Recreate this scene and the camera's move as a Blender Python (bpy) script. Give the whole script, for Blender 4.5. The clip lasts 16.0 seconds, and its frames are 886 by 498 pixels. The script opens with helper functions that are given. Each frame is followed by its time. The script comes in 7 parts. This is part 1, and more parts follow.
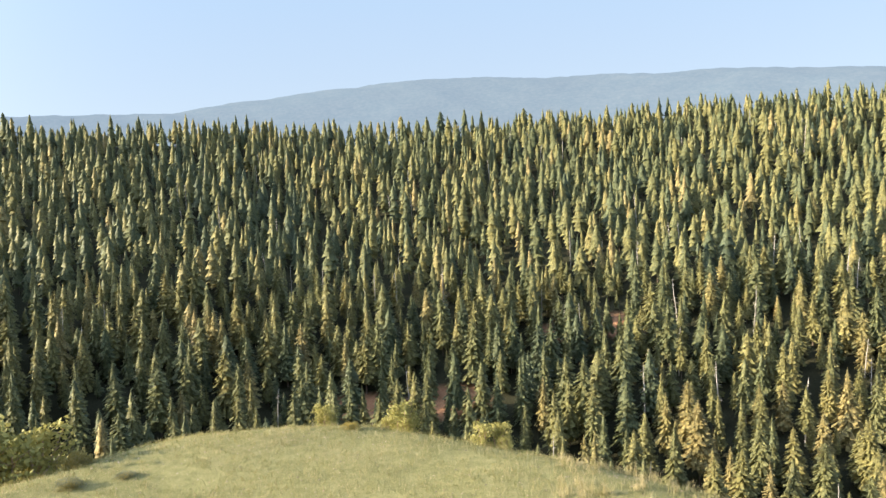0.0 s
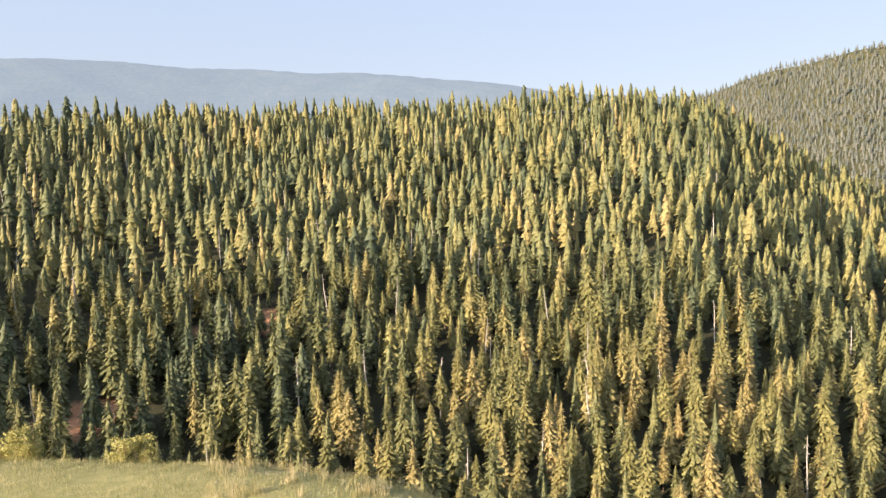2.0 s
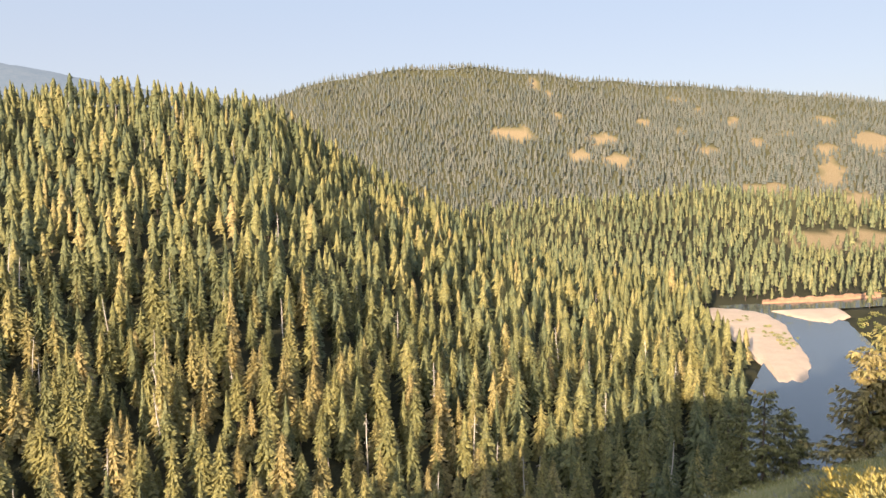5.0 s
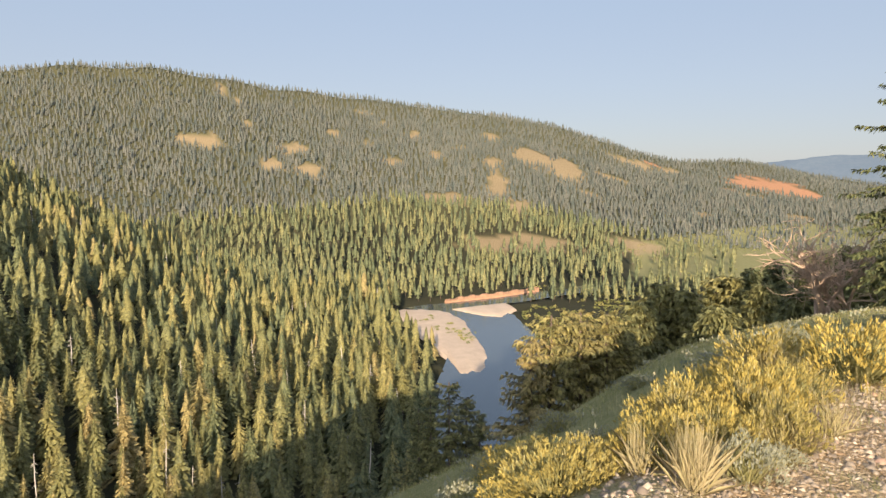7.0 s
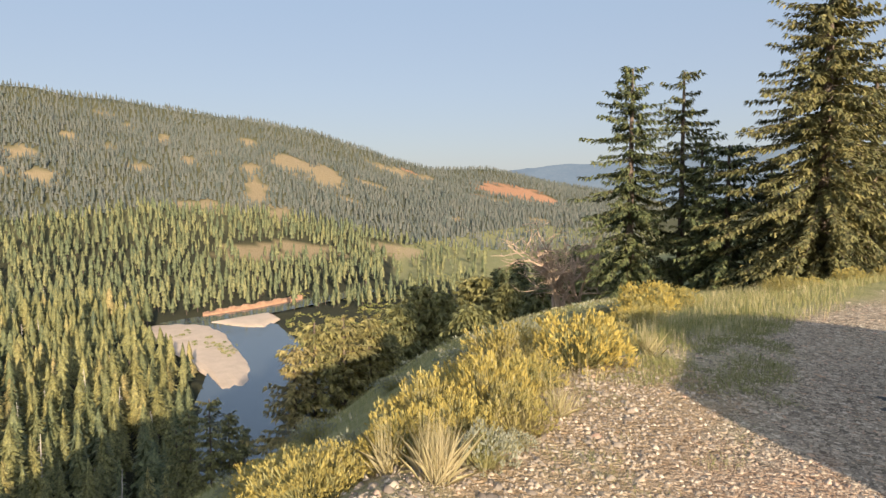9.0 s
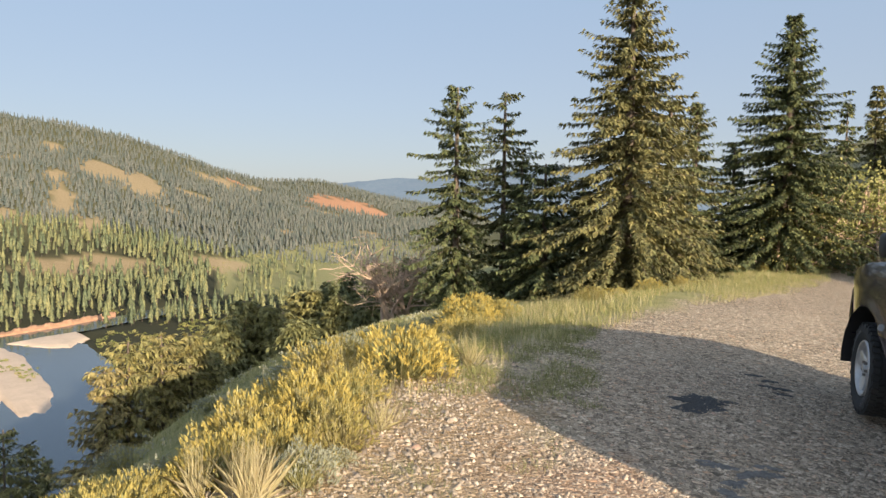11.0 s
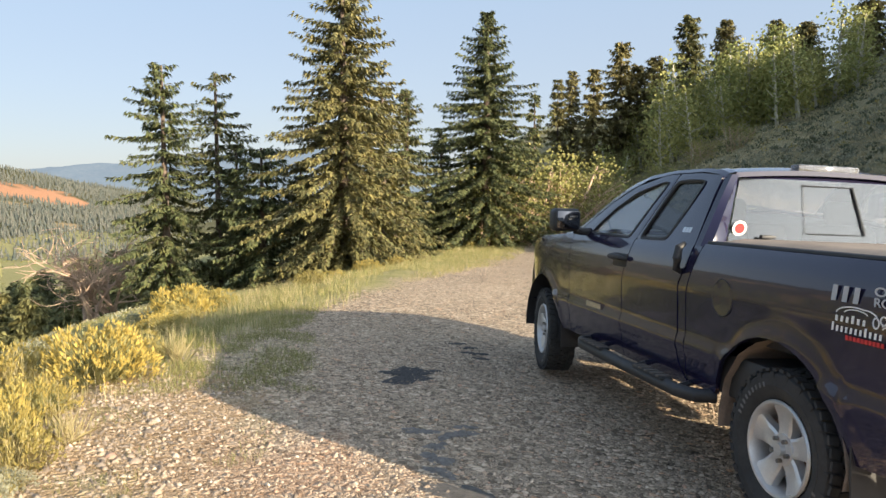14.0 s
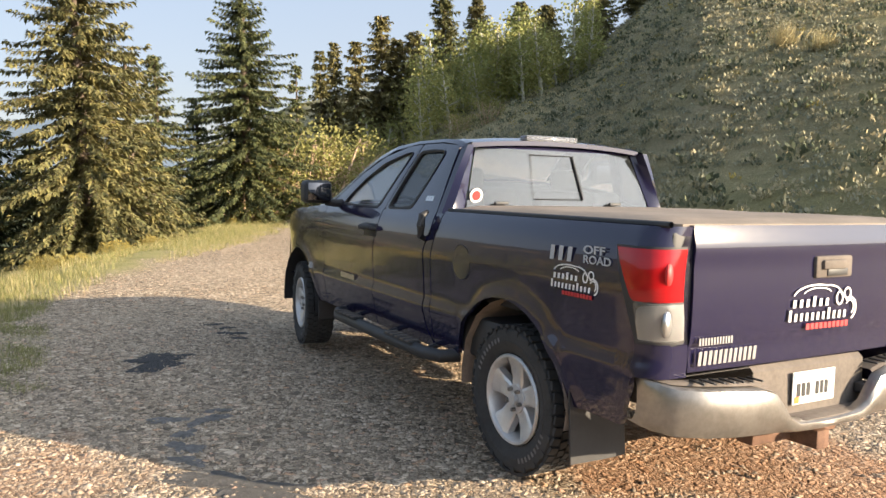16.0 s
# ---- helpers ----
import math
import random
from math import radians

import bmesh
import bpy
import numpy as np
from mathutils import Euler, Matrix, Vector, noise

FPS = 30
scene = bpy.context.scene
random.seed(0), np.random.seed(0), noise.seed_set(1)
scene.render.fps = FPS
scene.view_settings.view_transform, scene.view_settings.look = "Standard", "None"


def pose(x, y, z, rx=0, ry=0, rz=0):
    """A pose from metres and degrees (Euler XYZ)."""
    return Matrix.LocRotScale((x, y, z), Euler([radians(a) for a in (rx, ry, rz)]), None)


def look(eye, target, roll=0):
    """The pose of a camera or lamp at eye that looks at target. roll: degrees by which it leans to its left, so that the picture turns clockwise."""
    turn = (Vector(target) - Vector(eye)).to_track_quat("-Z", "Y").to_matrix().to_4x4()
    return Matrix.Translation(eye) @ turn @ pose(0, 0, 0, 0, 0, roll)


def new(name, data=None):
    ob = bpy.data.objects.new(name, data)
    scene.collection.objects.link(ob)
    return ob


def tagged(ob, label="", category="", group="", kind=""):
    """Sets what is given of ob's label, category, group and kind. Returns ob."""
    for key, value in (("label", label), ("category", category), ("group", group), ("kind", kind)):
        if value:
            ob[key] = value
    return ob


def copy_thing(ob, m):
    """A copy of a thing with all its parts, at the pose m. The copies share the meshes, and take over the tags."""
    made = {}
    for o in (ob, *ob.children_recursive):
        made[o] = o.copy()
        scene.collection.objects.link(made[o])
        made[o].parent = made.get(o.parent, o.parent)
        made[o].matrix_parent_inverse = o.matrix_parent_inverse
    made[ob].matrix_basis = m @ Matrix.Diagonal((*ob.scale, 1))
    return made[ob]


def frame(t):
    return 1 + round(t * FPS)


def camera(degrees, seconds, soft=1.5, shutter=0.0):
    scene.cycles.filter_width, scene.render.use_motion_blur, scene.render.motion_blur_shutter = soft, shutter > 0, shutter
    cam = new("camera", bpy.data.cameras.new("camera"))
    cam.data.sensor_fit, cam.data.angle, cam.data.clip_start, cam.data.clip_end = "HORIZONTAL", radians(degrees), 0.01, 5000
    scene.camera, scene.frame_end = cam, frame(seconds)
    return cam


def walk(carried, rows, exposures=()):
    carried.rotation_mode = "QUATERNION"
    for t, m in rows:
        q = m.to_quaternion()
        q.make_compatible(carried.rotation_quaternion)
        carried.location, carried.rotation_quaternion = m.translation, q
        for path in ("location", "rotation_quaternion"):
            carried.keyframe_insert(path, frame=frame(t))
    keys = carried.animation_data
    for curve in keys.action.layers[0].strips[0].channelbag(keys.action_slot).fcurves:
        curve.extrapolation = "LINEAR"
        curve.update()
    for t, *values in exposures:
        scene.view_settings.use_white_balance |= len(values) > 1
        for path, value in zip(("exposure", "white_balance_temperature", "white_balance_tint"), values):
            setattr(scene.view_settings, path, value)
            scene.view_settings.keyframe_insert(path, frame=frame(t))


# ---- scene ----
cam = camera(61.84, 16.0, soft=1.5)
PATH = [  # seconds, place, turn
    (0.0, 0.059, 0.318, 1.560, 86.08, 2.62, 4.33),
    (0.5, 0.093, 0.309, 1.560, 85.79, 2.30, -3.12),
    (1.0, 0.126, 0.299, 1.560, 85.42, 2.07, -10.19),
    (1.5, 0.158, 0.288, 1.560, 85.12, 1.95, -16.62),
    (2.0, 0.188, 0.275, 1.560, 84.79, 1.84, -22.24),
    (2.5, 0.217, 0.261, 1.560, 84.51, 1.66, -27.10),
    (3.0, 0.242, 0.245, 1.560, 84.33, 1.45, -31.73),
    (3.5, 0.266, 0.226, 1.560, 84.26, 1.33, -36.63),
    (4.0, 0.287, 0.204, 1.560, 84.20, 1.16, -42.58),
    (4.5, 0.305, 0.180, 1.560, 84.14, 1.02, -48.70),
    (5.0, 0.320, 0.154, 1.559, 84.11, 0.79, -54.87),
    (7.5, 0.374, 0.014, 1.557, 84.70, 0.32, -83.45),
    (8.0, 0.382, -0.014, 1.556, 84.77, 0.41, -88.25),
    (8.5, 0.385, -0.040, 1.555, 84.85, 0.34, -92.58),
    (9.0, 0.385, -0.062, 1.556, 85.00, 0.27, -96.57),
    (11.5, 0.369, -0.138, 1.565, 86.25, -0.78, -112.58),
    (12.0, 0.362, -0.156, 1.566, 86.30, -0.60, -115.70),
    (12.5, 0.350, -0.177, 1.566, 86.19, -0.42, -119.29),
    (13.0, 0.339, -0.198, 1.564, 85.89, -0.18, -123.10),
    (13.5, 0.328, -0.222, 1.562, 85.45, -0.01, -126.97),
    (14.0, 0.317, -0.250, 1.560, 84.97, 0.10, -130.88),
    (14.5, 0.301, -0.282, 1.556, 84.46, 0.27, -135.03),
    (15.0, 0.279, -0.317, 1.552, 83.95, 0.31, -139.59),
    (15.5, 0.259, -0.350, 1.550, 83.36, 0.48, -144.37),
    (16.0, 0.240, -0.377, 1.546, 82.79, 0.55, -148.69),
]
EXPOSURES = [(0.0, 1.92, 6000, 5), (2.5, 1.92, 6500, 13), (5.0, 1.78, 6600, 13), (7.5, 1.40, 6300, 10), (9.0, 1.38, 6200, 9), (12.5, 1.54, 6100, 7), (14.0, 1.72, 6200, 7), (16.0, 1.82, 6400, 9)]  # seconds, stops, kelvin, tint
walk(cam, [(t, pose(*p)) for t, *p in PATH], EXPOSURES)

# ---- light: a low, slightly hazy sun from the west-south-west ----
SUN_AZ, SUN_EL = 260.0, 15.0  # clockwise from +y, above the horizon
world = bpy.data.worlds.new("sky")
scene.world = world
world.use_nodes = True
wn = world.node_tree
sky = wn.nodes.new("ShaderNodeTexSky")
sky.sky_type = "NISHITA"
sky.sun_disc = False
sky.sun_elevation = radians(SUN_EL)
sky.sun_rotation = radians(SUN_AZ)
sky.altitude = 1800
sky.air_density = 1.0
sky.dust_density = 2.5
sky.ozone_density = 1.5
haze = wn.nodes.new("ShaderNodeMix")  # thin smoke evens out the sky
haze.data_type = "RGBA"
haze.inputs[0].default_value = 0.78
wn.links.new(sky.outputs[0], haze.inputs[6])
up = wn.nodes.new("ShaderNodeSeparateXYZ")
wn.links.new(wn.nodes.new("ShaderNodeTexCoord").outputs["Generated"], up.inputs[0])
layer = wn.nodes.new("ShaderNodeValToRGB")
for stop, col in ((0.03, (0.7, 0.69, 0.72)), (0.12, (0.67, 0.72, 0.815)), (0.3, (0.585, 0.715, 0.9)), (0.7, (0.5, 0.63, 0.84))):
    e = layer.color_ramp.elements.new(stop)
    e.color = (*col, 1.0)
wn.links.new(up.outputs["Z"], layer.inputs[0])
layer.color_ramp.elements.remove(layer.color_ramp.elements[0])
layer.color_ramp.elements.remove(layer.color_ramp.elements[-1])
thick = wn.nodes.new("ShaderNodeVectorMath")
thick.operation = "SCALE"
thick.inputs["Scale"].default_value = 5.35
wn.links.new(layer.outputs[0], thick.inputs[0])
# the haze glows round the low sun
near_sun = wn.nodes.new("ShaderNodeVectorMath")
near_sun.operation = "DOT_PRODUCT"
sa, se = radians(SUN_AZ), radians(SUN_EL)
to_sun = Vector((math.sin(sa) * math.cos(se), math.cos(sa) * math.cos(se), math.sin(se)))
near_sun.inputs[1].default_value = to_sun
facing = wn.nodes.new("ShaderNodeVectorMath")
facing.operation = "NORMALIZE"
wn.links.new(up.inputs[0].links[0].from_socket, facing.inputs[0])
wn.links.new(facing.outputs[0], near_sun.inputs[0])
lobe = wn.nodes.new("ShaderNodeMath")
lobe.operation = "MAXIMUM"
lobe.inputs[1].default_value = 0.0
wn.links.new(near_sun.outputs["Value"], lobe.inputs[0])
power = wn.nodes.new("ShaderNodeMath")
power.operation = "POWER"
power.inputs[1].default_value = 5.0
wn.links.new(lobe.outputs[0], power.inputs[0])
glow = wn.nodes.new("ShaderNodeVectorMath")
glow.operation = "SCALE"
glow.inputs[0].default_value = (26.0, 25.0, 23.5)
wn.links.new(power.outputs[0], glow.inputs["Scale"])
total = wn.nodes.new("ShaderNodeVectorMath")
wn.links.new(thick.outputs[0], total.inputs[0])
wn.links.new(glow.outputs[0], total.inputs[1])
wn.links.new(total.outputs[0], haze.inputs[7])
wn.links.new(haze.outputs[2], wn.nodes["Background"].inputs[0])
wn.nodes["Background"].inputs[1].default_value = 0.055
sun_data = bpy.data.lights.new("sun", "SUN")
sun_data.energy, sun_data.angle, sun_data.color = 4.1, radians(0.6), (1.0, 0.80, 0.56)
sun = new("sun", sun_data)
sun.matrix_world = look(to_sun * 300, (0, 0, 0))

# ---- materials ----
def material(name):
    m = bpy.data.materials.new(name)
    m.use_nodes = True
    return m, m.node_tree, m.node_tree.nodes["Principled BSDF"]


def noise_node(nt, scale, detail=4.0, rough=0.6, vec=None, kind="ShaderNodeTexNoise"):
    n = nt.nodes.new(kind)
    n.inputs["Scale"].default_value = scale
    if kind == "ShaderNodeTexNoise":
        n.inputs["Detail"].default_value = detail
        n.inputs["Roughness"].default_value = rough
    if vec is None:
        vec = nt.nodes.new("ShaderNodeNewGeometry").outputs["Position"]
    nt.links.new(vec, n.inputs["Vector"])
    return n


def ramp_node(nt, src, stops):
    r = nt.nodes.new("ShaderNodeValToRGB")
    while len(r.color_ramp.elements) < len(stops):
        r.color_ramp.elements.new(0.5)
    for e, (p, c) in zip(r.color_ramp.elements, stops):
        e.position, e.color = p, (*c, 1.0)
    nt.links.new(src, r.inputs[0])
    return r.outputs[0]


def mix_col(nt, fac, a, b, blend="MIX"):
    m = nt.nodes.new("ShaderNodeMix")
    m.data_type, m.blend_type = "RGBA", blend
    for sock, v in ((m.inputs[0], fac), (m.inputs[6], a), (m.inputs[7], b)):
        if isinstance(v, (int, float)):
            sock.default_value = v
        elif isinstance(v, tuple):
            sock.default_value = (*v, 1.0)
        else:
            nt.links.new(v, sock)
    return m.outputs[2]


def attr_node(nt, name, out="Fac"):
    a = nt.nodes.new("ShaderNodeAttribute")
    a.attribute_name = name
    return a.outputs[out]


def bump(nt, bsdf, height, strength=0.5, distance=0.02):
    b = nt.nodes.new("ShaderNodeBump")
    b.inputs["Strength"].default_value = strength
    b.inputs["Distance"].default_value = distance
    nt.links.new(height, b.inputs["Height"])
    nt.links.new(b.outputs[0], bsdf.inputs["Normal"])


def simple(name, color, rough=0.6, metal=0.0, vary=0.15, scale=8.0, bumps=0.0, dist=0.005, coat=0.0):
    """A plain material with two scales of variation."""
    m, nt, b = material(name)
    dark = tuple(c * (1 - vary) for c in color)
    light = tuple(min(1.0, c * (1 + vary)) for c in color)
    tc = nt.nodes.new("ShaderNodeTexCoord").outputs["Object"]
    n1 = noise_node(nt, scale, 5, 0.65, tc)
    n2 = noise_node(nt, scale * 9, 3, 0.6, tc)
    c = ramp_node(nt, n1.outputs["Fac"], [(0.3, dark), (0.7, light)])
    c = mix_col(nt, 0.25, c, ramp_node(nt, n2.outputs["Fac"], [(0.35, dark), (0.65, light)]))
    nt.links.new(c, b.inputs["Base Color"])
    b.inputs["Roughness"].default_value = rough
    b.inputs["Metallic"].default_value = metal
    b.inputs["Coat Weight"].default_value = coat
    if bumps:
        bump(nt, b, n2.outputs["Fac"], bumps, dist)
    return m


def foliage(name, stops, rough=0.6, trans=0.25, grain=0.0, spread=0.35):
    """Leaf or needle material: colour by each tree's tint and a little by island, thin leaves let light through."""
    m, nt, b = material(name)
    geo = nt.nodes.new("ShaderNodeNewGeometry")
    tint = attr_node(nt, "tint")
    obj = nt.nodes.new("ShaderNodeObjectInfo").outputs["Random"]
    add = nt.nodes.new("ShaderNodeMath")
    add.operation = "MULTIPLY_ADD"
    nt.links.new(geo.outputs["Random Per Island"], add.inputs[0])
    add.inputs[1].default_value = spread
    mid = nt.nodes.new("ShaderNodeMath")
    mid.operation = "MULTIPLY_ADD"
    nt.links.new(obj, mid.inputs[0])
    mid.inputs[1].default_value = 0.25
    nt.links.new(tint, mid.inputs[2])
    nt.links.new(mid.outputs[0], add.inputs[2])
    c = ramp_node(nt, add.outputs[0], stops)
    if grain:
        fine = noise_node(nt, grain, 3, 0.7)
        c = mix_col(nt, 1.0, c, ramp_node(nt, fine.outputs["Fac"], [(0.36, (0.5, 0.54, 0.58)), (0.5, (1.0, 1.0, 1.0)), (0.64, (1.5, 1.45, 1.3))]), "MULTIPLY")
    nt.links.new(c, b.inputs["Base Color"])
    b.inputs["Roughness"].default_value = rough
    b.inputs["Specular IOR Level"].default_value = 0.25
    if trans:
        tr = nt.nodes.new("ShaderNodeBsdfTranslucent")
        nt.links.new(c, tr.inputs[0])
        mx = nt.nodes.new("ShaderNodeMixShader")
        mx.inputs[0].default_value = trans
        nt.links.new(b.outputs[0], mx.inputs[1])
        nt.links.new(tr.outputs[0], mx.inputs[2])
        nt.links.new(mx.outputs[0], nt.nodes["Material Output"].inputs[0])
    return m


M_NEEDLE = foliage("needles", [(0.0, (0.074, 0.096, 0.066)), (0.35, (0.128, 0.142, 0.070)), (0.7, (0.225, 0.207, 0.082)), (1.0, (0.32, 0.255, 0.115))], trans=0.25, grain=2.0, spread=0.12)
M_SPRUCE = foliage("spruce_needles", [(0.0, (0.045, 0.068, 0.045)), (0.5, (0.105, 0.12, 0.052)), (1.0, (0.20, 0.175, 0.075))], trans=0.15, grain=3.0)
# needles greyed towards blue: the haze of distance is put into their colour
M_HAZYNEEDLE = foliage("far_haze_needles", [(0.0, (0.046, 0.060, 0.056)), (0.5, (0.075, 0.088, 0.076)), (1.0, (0.125, 0.124, 0.103))], trans=0.0)
M_TERRACE = foliage("terrace_needles", [(0.0, (0.06, 0.08, 0.05)), (0.5, (0.11, 0.125, 0.065)), (1.0, (0.19, 0.18, 0.08))], trans=0.1, grain=1.0, spread=0.12)
M_BARK = simple("bark", (0.12, 0.09, 0.07), 0.9, vary=0.35, scale=6, bumps=0.6, dist=0.02)
M_SNAG = simple("weathered_wood", (0.40, 0.36, 0.33), 0.85, vary=0.25, scale=3, bumps=0.4)


def make_terrain_material():
    m, nt, b = material("terrain")
    cov = nt.nodes.new("ShaderNodeAttribute")
    cov.attribute_name = "cover"
    sep = nt.nodes.new("ShaderNodeSeparateColor")
    nt.links.new(cov.outputs["Color"], sep.inputs[0])
    nbig = noise_node(nt, 0.35, 5, 0.6)
    nmid = noise_node(nt, 3.0, 6, 0.65)
    nfine = noise_node(nt, 28.0, 4, 0.6)
    grass = ramp_node(nt, nbig.outputs["Fac"], [(0.3, (0.25, 0.25, 0.085)), (0.55, (0.35, 0.325, 0.125)), (0.75, (0.43, 0.365, 0.175))])
    grass = mix_col(nt, 0.5, grass, ramp_node(nt, nmid.outputs["Fac"], [(0.35, (0.17, 0.185, 0.06)), (0.65, (0.46, 0.41, 0.20))]))
    grass = mix_col(nt, 0.35, grass, ramp_node(nt, nfine.outputs["Fac"], [(0.35, (0.10, 0.10, 0.05)), (0.7, (0.36, 0.32, 0.2))]))
    # gravel: angular stones of two sizes with dark joints and some dust
    layers = []
    warp = noise_node(nt, 16.0, 3, 0.6)
    geo = nt.nodes.new("ShaderNodeNewGeometry").outputs["Position"]
    wv = mix_col(nt, 0.06, geo, warp.outputs["Color"], "ADD")
    for sc in (23.0, 50.0):
        vor = noise_node(nt, sc, vec=wv, kind="ShaderNodeTexVoronoi")
        edge = noise_node(nt, sc, vec=wv, kind="ShaderNodeTexVoronoi")
        edge.feature = "DISTANCE_TO_EDGE"
        sepv = nt.nodes.new("ShaderNodeSeparateColor")
        nt.links.new(vor.outputs["Color"], sepv.inputs[0])
        col = ramp_node(nt, sepv.outputs[0], [(0.0, (0.11, 0.088, 0.066)), (0.25, (0.31, 0.248, 0.182)), (0.6, (0.48, 0.382, 0.28)), (0.88, (0.70, 0.575, 0.435)), (1.0, (0.54, 0.33, 0.20))])
        joint = ramp_node(nt, edge.outputs["Distance"], [(0.0, (0.25, 0.23, 0.21)), (0.1, (1, 1, 1))])
        layers.append((mix_col(nt, 1.0, col, joint, "MULTIPLY"), edge, sepv))
    pick = ramp_node(nt, layers[0][2].outputs[1], [(0.35, (0, 0, 0)), (0.45, (1, 1, 1))])
    stone = mix_col(nt, pick, layers[1][0], layers[0][0])
    dust = ramp_node(nt, nmid.outputs["Fac"], [(0.3, (0.44, 0.355, 0.265)), (0.7, (0.55, 0.455, 0.345))])
    gravel = mix_col(nt, ramp_node(nt, nbig.outputs["Fac"], [(0.4, (0.0, 0.0, 0.0)), (0.75, (0.3, 0.3, 0.3))]), stone, dust)
    stone_h = mix_col(nt, pick, layers[1][1].outputs["Distance"], layers[0][1].outputs["Distance"])
    # forest floor, its colour darkened to carry the shade between the trees
    shaded_floor_c = ramp_node(nt, nmid.outputs["Fac"], [(0.3, (0.024, 0.027, 0.016)), (0.6, (0.05, 0.048, 0.028)), (0.8, (0.09, 0.075, 0.05))])
    red = ramp_node(nt, nmid.outputs["Fac"], [(0.3, (0.34, 0.16, 0.08)), (0.7, (0.48, 0.27, 0.16))])
    c = mix_col(nt, sep.outputs[0], grass, gravel)
    c = mix_col(nt, sep.outputs[1], c, shaded_floor_c)
    c = mix_col(nt, sep.outputs[2], c, red)
    nt.links.new(c, b.inputs["Base Color"])
    b.inputs["Roughness"].default_value = 0.95
    b.inputs["Specular IOR Level"].default_value = 0.1
    mixh = mix_col(nt, 0.25, stone_h, nfine.outputs["Fac"])
    bump(nt, b, mixh, 0.9, 0.045)
    return m


M_TERRAIN = make_terrain_material()

# ---- the lie of the land ----
WATER_Z = -62.0


def lerp_az(az, table):
    ks = np.array([k for k, _ in table], float)
    vs = np.array([v for _, v in table], float)
    return sum(np.interp(np.asarray(az) + d, ks, vs) for d in (-2.4, -1.2, 0.0, 1.2, 2.4)) / 5


def smooth(x):
    x = np.clip(x, 0, 1)
    return x * x * (3 - 2 * x)


def smax(a, b, k):
    h = np.clip(0.5 + 0.5 * (a - b) / k, 0, 1)
    return b * (1 - h) + a * h + k * h * (1 - h)


def edge_distance(x, y, line):
    """Signed distance from an open line: positive on its left side."""
    best = np.full(np.shape(x), 1e9)
    sign = np.ones(np.shape(x))
    for (ax, ay), (bx, by) in zip(line[:-1], line[1:]):
        dx, dy = bx - ax, by - ay
        t = np.clip(((x - ax) * dx + (y - ay) * dy) / (dx * dx + dy * dy), 0, 1)
        d = np.hypot(x - ax - t * dx, y - ay - t * dy)
        s = np.where(dx * (y - ay) - dy * (x - ax) >= 0, 1.0, -1.0)
        near = d < best - 1e-9
        best, sign = np.where(near, d, best), np.where(near, s, sign)
    return best * sign


def wobble(x, y, scale, seed=0.0):
    """Cheap smooth noise from a few sines, about -1 to 1."""
    u, v = x / scale + seed, y / scale - seed * 1.7
    return (np.sin(u * 1.3 + 2.1 * np.sin(v * 0.7 + seed)) + np.sin(v * 1.7 + 1.9 * np.sin(u * 0.9)) + np.sin((u + v) * 2.3 + seed) * 0.6 + np.sin((u - 1.3 * v) * 3.7) * 0.4) / 3.0


# The rim of the gravel pad, beyond which the hillside falls away; the pad lies on its right.
RIM = [(-60, -4), (-14, 2.6), (-0.19, 2.39), (2.99, 0.74), (4.7, -0.82), (6.48, -1.97), (9.33, -4.46), (13.4, -9.11), (22.45, -20.62), (33.11, -32.43), (58.24, -61.71), (140, -148), (400, -430)]
DROP_A = [(-180, 0.12), (-77.81, 0.12), (-64.49, 0.5), (19.61, 0.52), (42.66, 0.50), (74.15, 0.50), (79.4, 0.46), (86.73, 0.42), (89.88, 0.37), (91.97, 0.33), (95.09, 0.28), (100.31, 0.24), (103.44, 0.225), (107.61, 0.20), (141.86, 0.18), (181.08, 0.12)]
DROP_B = [(-180, 0.002), (-64.49, 0.004), (58.42, 0.005), (84.64, 0.004), (94.06, 0.0016), (141.86, 0.0014), (181.08, 0.002)]
BENCH_R = [(-77.81, 20), (-35.49, 23.4), (-25.49, 25), (-14.49, 24.8), (-8.49, 23.7), (-2.4, 22), (4.41, 20.4), (10.81, 18.8), (14.91, 18), (20.23, 16.8), (29.05, 14), (42.66, 8)]
SLOPE_TOE = [(-64.49, 118), (16.48, 116), (42.66, 112), (58.42, 118), (68.91, 150), (75.2, 215), (79.4, 290)]
CREST_R = [(-64.49, 430), (-34.49, 430), (-4.49, 415), (21.69, 430), (33.25, 440), (40.58, 430), (47.94, 440), (59.47, 410), (68.91, 370), (75.2, 345), (79.4, 340)]
CREST_EL = [(-64.49, 5.15), (-33.49, 4.75), (-11.49, 4.45), (0.74, 4.32), (9.13, 4.54), (20.65, 4.67), (31.15, 4.98), (40.05, 4.62), (42.66, 3.39), (46.89, 0.75), (51.61, -2.28), (59.47, -6.73), (68.91, -9.96), (75.2, -10.38), (79.4, -10.6)]
HILL_TOE = [(26.94, 640), (58.42, 600), (68.91, 520), (76.25, 430), (84.64, 455), (89.88, 520), (97.18, 700), (103.44, 900), (112.83, 1000)]
HILL_R = [(26.94, 1200), (52.13, 1300), (68.91, 1400), (85.69, 1500), (95.09, 1700), (101.35, 1900), (112.83, 2100)]
HILL_EL = [(26.94, 0.31), (37.44, 4.44), (42.35, 5.59), (46.89, 7.35), (52.13, 8.01), (59.47, 7.47), (67.86, 6.64), (76.25, 5.52), (85.69, 4.24), (93.02, 1.75), (95.51, 1.1), (101.35, 0.97), (107.61, -0.36), (115.97, -1.94), (126.39, -2.87)]
